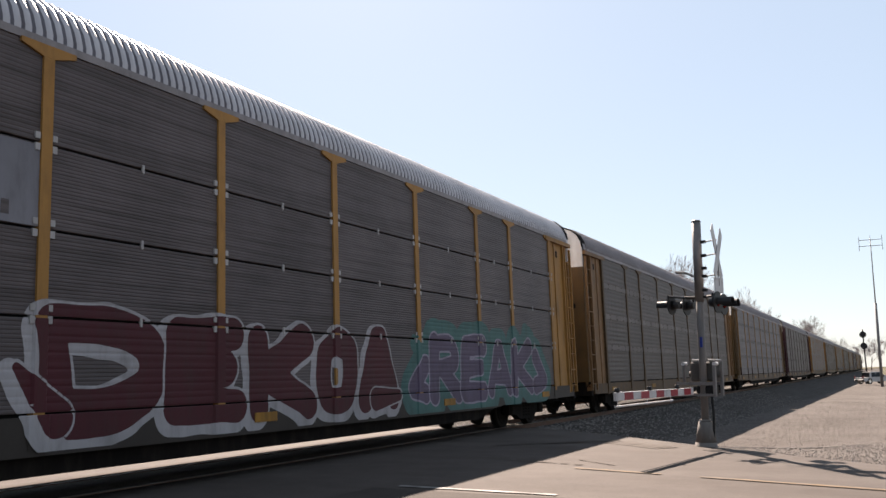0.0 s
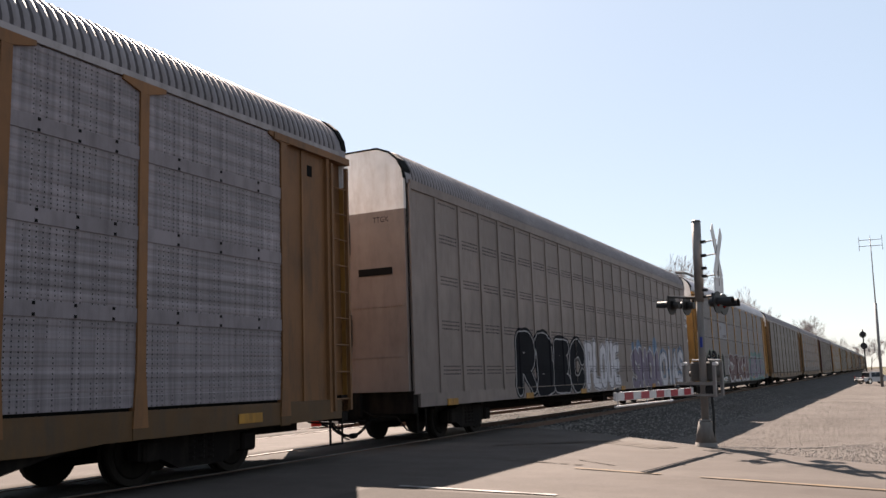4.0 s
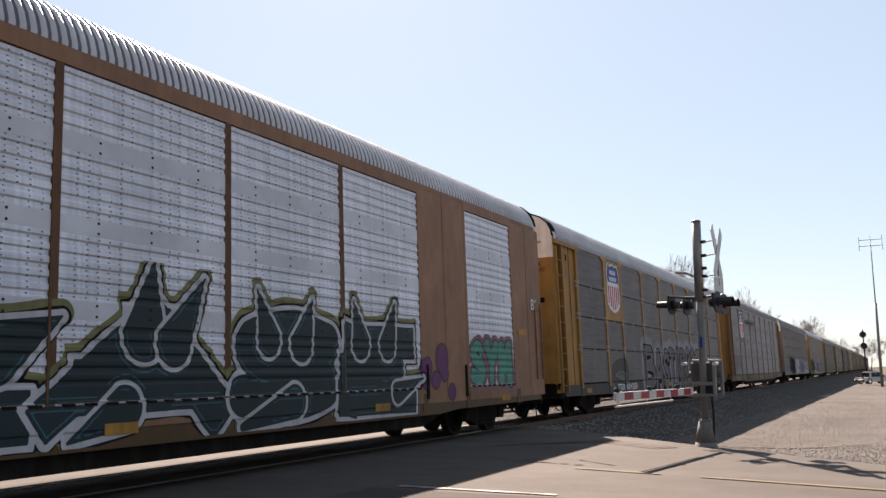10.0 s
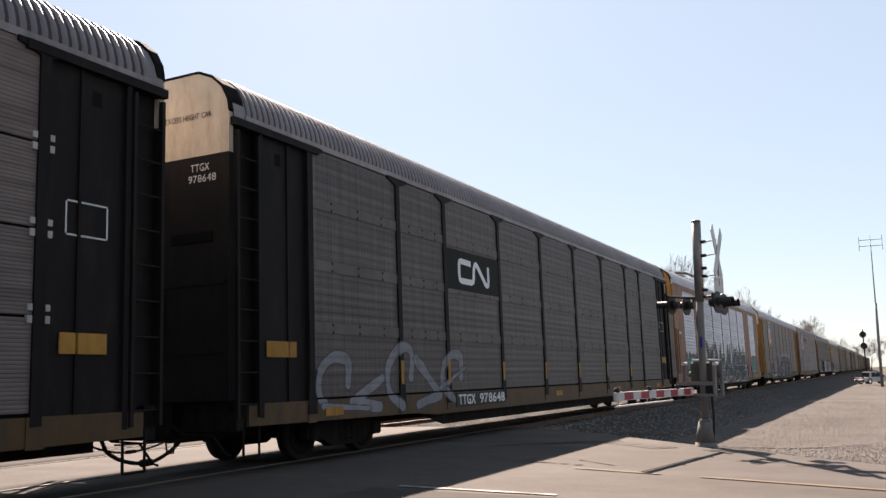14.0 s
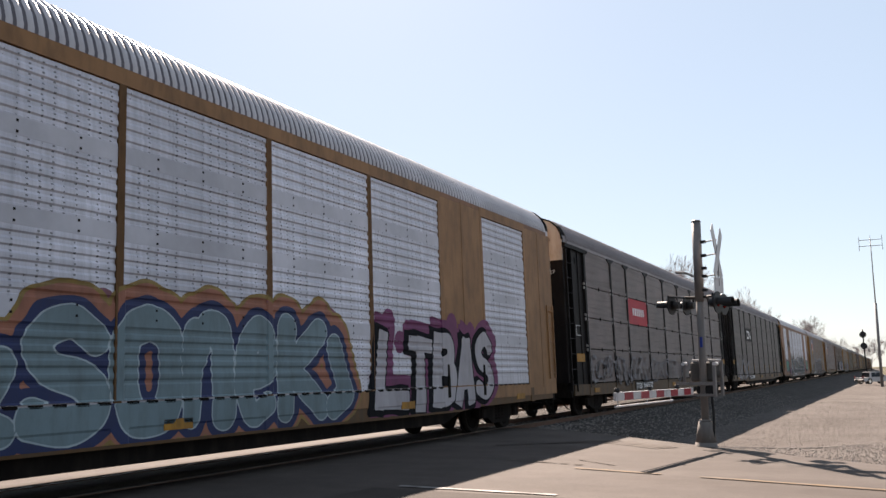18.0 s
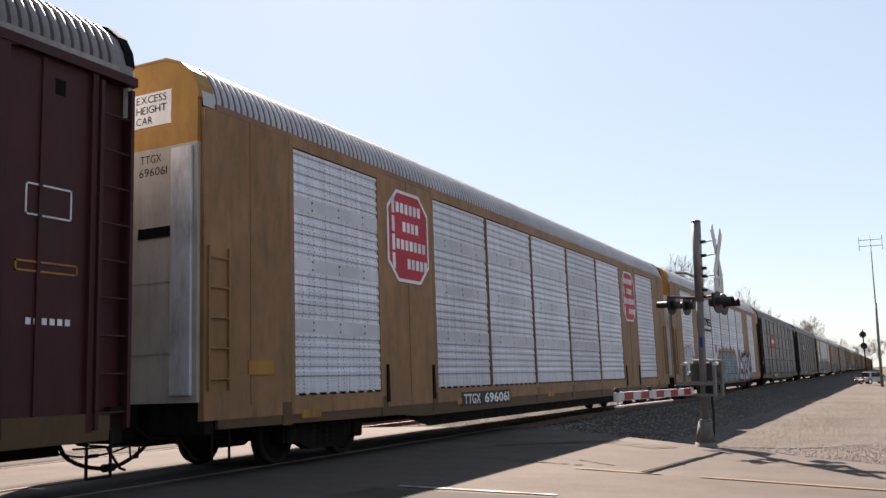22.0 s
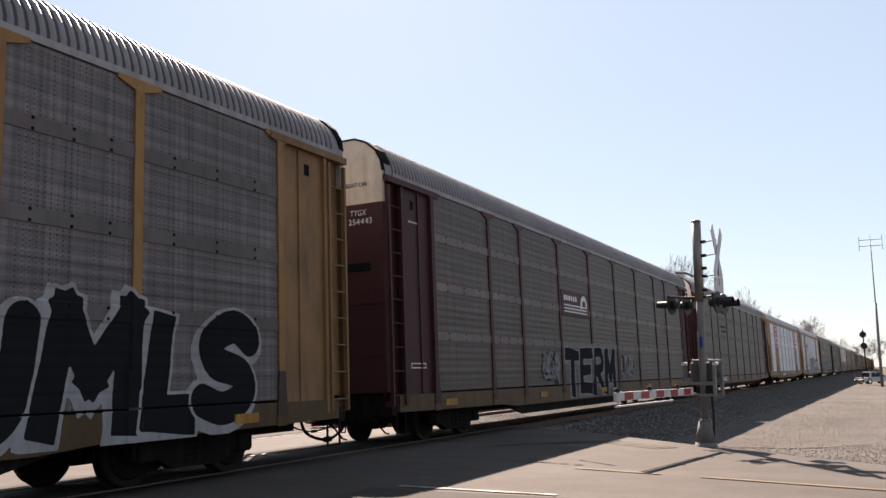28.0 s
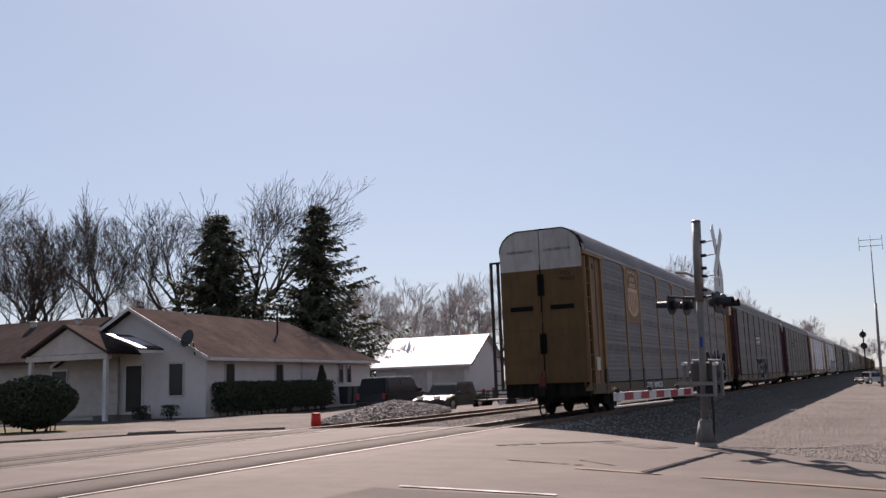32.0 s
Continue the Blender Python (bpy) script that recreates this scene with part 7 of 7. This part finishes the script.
def spruce_meshes(seed, height, radius, dense=1.0, ragged=0.3):
    """Tapered trunk, whorls of drooping boughs hung with needle sprays."""
    rnd = random.Random(seed)
    tv, tf, nv, nf = [], [], [], []
    limb(tv, tf, Vector((0, 0, -0.3)), Vector((0, 0, height)), 0.24, 0.02, 8)
    z = height * 0.08
    while z < height * 0.985:
        u = 1 - z / height
        n = int((7 + 5 * u) * dense)
        for q in range(n):
            a = rnd.uniform(0, 6.283)
            ln = radius * (min(1.0, u * 1.25) ** 0.8) * rnd.uniform(1 - ragged, 1.12) + 0.15
            p = Vector((0, 0, z + rnd.uniform(-0.15, 0.15)))
            d = Vector((math.cos(a), math.sin(a), rnd.uniform(-0.30, 0.10)))
            tip = p + d * ln + Vector((0, 0, 0.10 * ln))
            mid = p + d * ln * 0.5 - Vector((0, 0, 0.06 * ln))
            limb(tv, tf, p, mid, 0.03, 0.02, 3)
            limb(tv, tf, mid, tip, 0.02, 0.006, 3)
            m = max(8, int(ln * 11 * dense))
            for k in range(m):
                t = (k + rnd.random()) / m
                b = (p.lerp(mid, t * 2) if t < 0.5 else mid.lerp(tip, t * 2 - 1))
                w = (0.42 + 0.5 * (1 - t)) * rnd.uniform(0.5, 1.1)
                side = Vector((-d.y, d.x, 0)).normalized() * rnd.choice((-1, 1))
                out = (side * rnd.uniform(0.3, 1.0) + Vector((d.x, d.y, 0)) * 0.5 + Vector((0, 0, rnd.uniform(-0.9, 0.05)))).normalized() * w
                k0 = len(nv)
                wd = Vector((rnd.uniform(-1, 1), rnd.uniform(-1, 1), rnd.uniform(-0.5, 0.5))).normalized() * 0.11
                nv += [b - wd, b + wd, b + out + wd * 0.3, b + out * 1.1, b + out - wd * 0.6]
                nf += [(k0, k0 + 1, k0 + 2, k0 + 3, k0 + 4)]
        z += 0.30 + 0.22 * u
    out = []
    for nm, v, f, m in (("trunk", tv, tf, M_BARK), ("crown", nv, nf, M_NEEDLE)):
        me = bpy.data.meshes.new(nm)
        me.from_pydata([tuple(p) for p in v], [], f)
        me.materials.append(m)
        out.append(me)
    return out


def plant(name, meshes, at, turn=0.0, k=1.0, label="", group=""):
    e = tagged(new(name), label, "tree", group)
    e.location, e.rotation_euler, e.scale = at, (0, 0, radians(turn)), (k, k, k)
    for nm, me in zip(("trunk", "crown"), meshes):
        piece(nm, me, e)
    return e


BARE = "bare deciduous tree with fine grey-brown twigs"
B1, B2, B3 = bare_tree_meshes(3, 15, 0.50, 0.66), bare_tree_meshes(11, 16, 0.42, 0.5, 0.05, slim=0.85), bare_tree_meshes(29, 19, 0.62, 0.62, 0.10, fork=0.34)
B4 = bare_tree_meshes(41, 12, 0.16, 0.42, depth=5, slim=0.7)
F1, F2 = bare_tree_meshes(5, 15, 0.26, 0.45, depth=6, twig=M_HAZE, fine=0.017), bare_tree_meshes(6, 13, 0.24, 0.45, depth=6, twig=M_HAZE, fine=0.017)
for me, at, turn, k in ((B1, (-52.8, 39.6, -0.2), 20, 1.07), (B1, (-53.8, 44.8, -0.2), 130, 0.98), (B2, (-52.4, 49.4, -0.2), 40, 1.03), (B2, (-56.7, 50.6, -0.2), 200, 0.92), (B4, (-51.1, 53.5, -0.2), 300, 1.2),
                        (B3, (-46.7, 59.9, -0.2), -35, 1.02), (B1, (-51.9, 58.3, -0.2), 75, 1.18), (B4, (-60.7, 52.2, -0.2), 10, 1.15), (B1, (-64.5, 50.7, -0.2), 250, 0.97), (B4, (-63.9, 63.4, -0.2), 190, 1.05), (B1, (-60.0, 47.5, -0.2), 310, 0.9), (B4, (-55.0, 41.8, -0.2), 120, 1.0), (B4, (-57.5, 55.5, -0.2), 45, 1.1)):
    plant("bare_tree", me, at, turn, k, BARE, "bare trees behind the houses")
S1, S2 = spruce_meshes(7, 15.2, 6.8, 1.2, 0.45), spruce_meshes(19, 15.8, 7.2, 1.0, 0.6)
plant("spruce_tree", S1, (-45.8, 54.0, -0.2), 0, 1.0, "dense dark green spruce behind the house", "spruces")
plant("spruce_tree", S2, (-39.3, 58.0, -0.2), 60, 1.0, "ragged dark spruce with drooping boughs", "spruces")
plant("spruce_tree", S1, (-41.5, 60.0, -0.2), 160, 0.62, "smaller dark spruce between two larger ones", "spruces")
rnd = random.Random(77)
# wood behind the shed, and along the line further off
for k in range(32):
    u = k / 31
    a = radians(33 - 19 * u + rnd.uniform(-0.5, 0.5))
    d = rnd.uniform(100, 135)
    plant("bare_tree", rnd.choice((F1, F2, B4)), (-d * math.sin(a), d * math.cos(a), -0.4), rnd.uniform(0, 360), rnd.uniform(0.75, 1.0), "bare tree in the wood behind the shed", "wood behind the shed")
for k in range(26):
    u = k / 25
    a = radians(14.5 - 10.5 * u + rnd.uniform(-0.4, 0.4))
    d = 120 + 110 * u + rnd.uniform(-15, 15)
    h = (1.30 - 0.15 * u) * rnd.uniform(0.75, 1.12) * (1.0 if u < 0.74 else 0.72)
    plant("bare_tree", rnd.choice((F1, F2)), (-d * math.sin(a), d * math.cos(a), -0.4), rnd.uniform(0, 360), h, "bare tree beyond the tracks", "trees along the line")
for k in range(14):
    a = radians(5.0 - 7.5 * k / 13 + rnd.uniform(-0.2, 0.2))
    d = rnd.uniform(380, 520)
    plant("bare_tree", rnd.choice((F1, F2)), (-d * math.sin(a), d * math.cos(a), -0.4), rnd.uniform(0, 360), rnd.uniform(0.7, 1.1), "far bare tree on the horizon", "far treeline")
for k in range(5):
    a = radians(60 - 27 * k / 4 + rnd.uniform(-0.4, 0.4))
    d = rnd.uniform(95, 140)
    plant("bare_tree", rnd.choice((F1, F2, B4)), (-d * math.sin(a), d * math.cos(a), -0.4), rnd.uniform(0, 360), rnd.uniform(0.8, 1.1), "bare tree in the wood behind the houses", "wood behind the houses")


def shrub(name, shape, n, at, leaf, label, seed, stems=5):
    """Clump of small leaves on a few stems; shape maps three random numbers to a place."""
    e = tagged(new(name), label, "shrub")
    e.location = at
    rnd = random.Random(seed)
    bm = bmesh.new()
    for k in range(stems):
        p = shape(rnd.random(), rnd.random(), rnd.random())
        tube(bm, (p[0] * 0.5, p[1] * 0.9, -0.15), (p[0] * 0.8, p[1], p[2] * 0.8), 0.03, 0.01, 6)
    part("stem", bm, M_BARK, e)
    vs, fs = [], []
    for _ in range(n):
        p = Vector(shape(rnd.random(), rnd.random(), rnd.random()))
        a = Vector((rnd.uniform(-1, 1), rnd.uniform(-1, 1), rnd.uniform(-1, 1))).normalized() * leaf
        b = a.orthogonal().normalized() * leaf * 0.5
        k = len(vs)
        vs += [p - a, p + b, p + a, p - b]
        fs.append((k, k + 1, k + 2, k + 3))
    me = bpy.data.meshes.new("foliage")
    me.from_pydata([tuple(v) for v in vs], [], fs)
    me.materials.append(M_LEAF)
    piece("foliage", me, e)
    return e


def round_bush(u, v, w):
    a, r = u * 6.283, (0.35 + 0.65 * w ** 0.4)
    z = v * 2 - 1
    s = math.sqrt(max(0, 1 - z * z))
    lump = 1 + 0.10 * math.sin(5 * a) + 0.08 * math.sin(3 * a + 4 * z)
    return (1.40 * r * s * math.cos(a) * lump, 1.2 * r * s * math.sin(a) * lump, 1.0 + 0.98 * r * z * (0.9 if z > 0 else 1.0))


shrub("round_bush", round_bush, 15000, (-26.9, 22.1, -0.12), 0.075, "large dark rounded evergreen bush on the lawn", 4, 8)
for k in range(6):
    def hedge(u, v, w, k=k):
        return ((u - 0.5) * 1.0, (v - 0.5) * 1.95, 0.08 + w ** 0.7 * (1.35 + 0.10 * math.sin(v * 9 + k)))
    sb = shrub("hedge_shrub", hedge, 2600, (-27.75 - 0.112 * (1.4 + 1.78 * k), 32.5 + 0.994 * (1.4 + 1.78 * k), -0.12), 0.08, "clipped dark evergreen hedge along the white wall", 30 + k)
    sb.rotation_euler = (0, 0, radians(6.4))
tall = shrub("hedge_shrub", lambda u, v, w: ((u - 0.5) * 0.9 * (1.1 - w), (v - 0.5) * 1.0 * (1.15 - w), 0.1 + w * 2.2), 2200, (-28.7, 42.6, -0.12), 0.08, "taller pointed evergreen at the end of the hedge", 44)
for x, y in ((-31.0, 31.2), (-29.4, 31.4), (-38.4, 30.2), (-41.0, 30.0)):
    shrub("small_shrub", lambda u, v, w: ((u - 0.5) * 0.7, (v - 0.5) * 0.6, 0.05 + w * 0.5), 500, (x, y, -0.12), 0.05, "small dark shrub at the foot of the wall", int(-x * 10))

# ---- parked vehicles ----
M_CARG = painted("car_dark_paint", (0.018, 0.019, 0.022), rough=0.25, amount=0.1, streak=False)
M_CARS = painted("car_silver_green", (0.07, 0.08, 0.07), rough=0.22, metal=0.5, amount=0.1, streak=False)
M_TYRE = painted("tyre", (0.015, 0.015, 0.015), rough=0.9)
M_CHROME = painted("chrome", (0.6, 0.6, 0.6), rough=0.15, metal=1.0, amount=0.0)


def vehicle(name, label, at, turn, paint, L, W, H, hood, boot):
    """Nose along +x. Body, cabin, glass, bumpers, lamps and wheels."""
    v = tagged(new(name), label, "car")
    v.matrix_basis = pose(*at, 0, 0, turn)
    bm = bmesh.new()
    belt = H * 0.56
    prism(bm, [(-L / 2, 0.38), (-L / 2 + 0.05, belt), (L / 2 - hood, belt + 0.03), (L / 2 - 0.15, belt - 0.12), (L / 2, 0.62), (L / 2, 0.34), (L / 2 - 0.5, 0.28), (-L / 2 + 0.5, 0.28)], 1, -W / 2, W / 2)
    bmesh.ops.bevel(bm, geom=list(bm.edges), offset=0.05, segments=2, affect='EDGES')
    part("body", bm, paint, v)
    bm = bmesh.new()
    r0, r1 = -L / 2 + boot, L / 2 - hood
    pts = [(r0 + 0.02, belt - 0.03), (r0 + 0.22, H), (r1 - 0.75, H), (r1, belt - 0.03)]
    a = [bm.verts.new((x, sg * (W / 2 - (0.06 if z < H - 0.01 else 0.2)), z)) for sg in (-1, 1) for x, z in pts]
    for q in ((0, 1, 2, 3), (4, 7, 6, 5), (0, 4, 5, 1), (1, 5, 6, 2), (2, 6, 7, 3), (0, 3, 7, 4)):
        bm.faces.new([a[i] for i in q])
    bmesh.ops.bevel(bm, geom=list(bm.edges), offset=0.04, segments=2, affect='EDGES')
    part("cabin", bm, paint, v)
    for sg in (-1, 1):
        for x0, x1 in ((r0 + 0.28, (r0 + r1) / 2 - 0.35), ((r0 + r1) / 2 - 0.28, r1 - 0.62)):
            bm = bmesh.new()
            y0, y1 = sg * (W / 2 - 0.055), sg * (W / 2 - 0.175)
            q = [(x0, y0, belt + 0.04), (x1 + 0.3, y0, belt + 0.04), (x1, y1, H - 0.09), (x0 + 0.1, y1, H - 0.09)]
            t = [bm.verts.new((p[0], p[1] + sg * 0.012, p[2])) for p in q]
            b = [bm.verts.new((p[0], p[1] - sg * 0.03, p[2])) for p in q]
            bm.faces.new(t)
            bm.faces.new(b[::-1])
            for k in range(4):
                bm.faces.new((t[k], t[(k + 1) % 4], b[(k + 1) % 4], b[k]))
            part("side_window", bm, M_GLASS, v)
    for xa, xb in ((r1, r1 - 0.72), (r0 + 0.03, r0 + 0.2)):
        bm = bmesh.new()
        o = 0.015 if xa > xb else -0.015
        bm.faces.new([bm.verts.new(p) for p in ((xa + o, -W / 2 + 0.14, belt + 0.02), (xa + o, W / 2 - 0.14, belt + 0.02), (xb + o, W / 2 - 0.26, H - 0.05), (xb + o, -W / 2 + 0.26, H - 0.05))])
        bmesh.ops.solidify(bm, geom=list(bm.faces), thickness=0.02)
        part("windscreen", bm, M_GLASS, v)
    for x in (-L / 2 - 0.04, L / 2 - 0.1):
        bm = bmesh.new()
        box(bm, (x, -W / 2 + 0.04, 0.36), (x + 0.14, W / 2 - 0.04, 0.58), bev=0.04)
        part("bumper", bm, M_SIGB, v)
    for sg in (-1, 1):
        bm = bmesh.new()
        box(bm, (L / 2 - 0.12, sg * (W / 2 - 0.42) - 0.18, 0.62), (L / 2 + 0.0, sg * (W / 2 - 0.42) + 0.18, 0.78), bev=0.02)
        part("headlight", bm, M_CHROME, v)
        bm = bmesh.new()
        box(bm, (-L / 2 - 0.01, sg * (W / 2 - 0.14) - 0.08, 0.7), (-L / 2 + 0.06, sg * (W / 2 - 0.14) + 0.08, 1.0), bev=0.01)
        part("tail_light", bm, M_GATER, v)
        bm = bmesh.new()
        box(bm, (r1 - 0.35, sg * (W / 2 + 0.02) - 0.08, belt + 0.05), (r1 - 0.2, sg * (W / 2 + 0.02) + 0.1, belt + 0.2), bev=0.03)
        part("wing_mirror", bm, paint, v)
        for x in (-L / 2 + 0.85, L / 2 - 0.9):
            w = part("wheel", (lambda b: (tube(b, (0, -0.11, 0), (0, 0.11, 0), 0.35, n=24), b)[1])(bmesh.new()), M_TYRE, v, "", (x, sg * (W / 2 - 0.1), 0.35))
            part("rim", (lambda b: (tube(b, (0, -0.12, 0), (0, 0.12, 0), 0.21, n=16), b)[1])(bmesh.new()), M_CHROME, w)
    return v


suv = vehicle("parked_suv", "dark green sport utility vehicle parked by the heap", (-23.0, 41.0, -0.42), 86, M_CARG, 4.7, 1.85, 1.75, 1.25, 0.05)
bm = bmesh.new()
for sg in (-1, 1):
    tube(bm, (-1.9, sg * 0.66, 1.80), (0.4, sg * 0.66, 1.80), 0.02, n=6)
    for x in (-1.8, 0.3):
        tube(bm, (x, sg * 0.66, 1.73), (x, sg * 0.66, 1.80), 0.02, n=6)
part("roof_rack", bm, M_CHROME, suv)
vehicle("parked_car", "silver-green saloon parked nose to the road", (-19.6, 40.4, -0.42), -92, M_CARS, 4.6, 1.75, 1.42, 1.15, 0.9)
vehicle("parked_car", "pale saloon parked beside the shed", (-19.5, 50.5, -0.42), -30, M_CARS, 4.5, 1.75, 1.42, 1.15, 0.9)
vehicle("parked_car", "white car far along the track", (1.2, 128, -1.1), 80, M_TRIM, 4.5, 1.75, 1.45, 1.15, 0.9)
vehicle("parked_car", "white car beside the far signal", (-1.6, 122, -1.05), 40, M_TRIM, 4.5, 1.75, 1.45, 1.15, 0.9)
M_RUST = painted("trailer_steel", (0.03, 0.024, 0.02), rough=0.8)
tr = tagged(new("utility_trailer"), "dark low utility trailer parked by the track", "trailer")
tr.matrix_basis = pose(-17.9, 42.5, -0.42, 0, 0, 65)
bm = bmesh.new()
box(bm, (-1.5, -0.8, 0.42), (1.5, 0.8, 0.5), bev=0.01)
part("bed", bm, M_RUST, tr)
for y in (-0.8, 0.76):
    for z in (0.68, 0.88):
        bm = bmesh.new()
        box(bm, (-1.5, y, z), (1.5, y + 0.04, z + 0.05))
        part("side_rail", bm, M_RUST, tr)
    for x in (-1.5, 0.0, 1.46):
        bm = bmesh.new()
        box(bm, (x, y, 0.5), (x + 0.04, y + 0.04, 0.93))
        part("post", bm, M_RUST, tr)
bm = bmesh.new()
pipe(bm, [(1.5, -0.5, 0.45), (2.4, 0, 0.42), (1.5, 0.5, 0.45)], 0.035)
part("drawbar", bm, M_RUST, tr)
for sg in (-1, 1):
    part("wheel", (lambda b: (tube(b, (0, -0.09, 0), (0, 0.09, 0), 0.3, n=20), b)[1])(bmesh.new()), M_TYRE, tr, "", (0, sg * 0.92, 0.3))
for k, (x, y, h) in enumerate(((-19.2, 46.6, 1.35), (-18.4, 46.8, 1.5))):
    cb = tagged(new("crate"), "pale stacked crate beside the shed yard", "crate")
    cb.matrix_basis = pose(x, y, -0.42, 0, 0, 12 + 8 * k)
    for q in range(3):
        bm = bmesh.new()
        box(bm, (-0.33, -0.3, q * h / 3 + 0.02), (0.33, 0.3, (q + 1) * h / 3), bev=0.015)
        part("box", bm, M_SIDING, cb)
M_BIN = painted("bin_plastic", (0.02, 0.024, 0.03), rough=0.5)
for k, (x, y) in enumerate(((-28.8, 45.2), (-28.9, 46.0), (-29.0, 46.8))):
    b = tagged(new("wheelie_bin"), "dark wheeled refuse bin by the wall", "bin", "refuse bins")
    b.matrix_basis = pose(x, y, -0.1, 0, 0, 6)
    bm = bmesh.new()
    tp = [(-0.3, -0.3), (0.3, -0.3), (0.3, 0.3), (-0.3, 0.3)]
    lo, hi = [bm.verts.new((p[0] * 0.8, p[1] * 0.8, 0.05)) for p in tp], [bm.verts.new((p[0], p[1], 1.0)) for p in tp]
    bm.faces.new(lo[::-1])
    bm.faces.new(hi)
    for q in range(4):
        bm.faces.new((lo[q], lo[(q + 1) % 4], hi[(q + 1) % 4], hi[q]))
    part("tub", bm, M_BIN, b)
    bm = bmesh.new()
    box(bm, (-0.33, -0.34, 1.0), (0.33, 0.33, 1.07), bev=0.02)
    part("lid", bm, M_BIN, b)
    for sg in (-1, 1):
        bm = bmesh.new()
        tube(bm, (sg * 0.24, 0.26, 0.1), (sg * 0.30, 0.26, 0.1), 0.1, n=12)
        part("wheel", bm, M_TYRE, b)

motions()
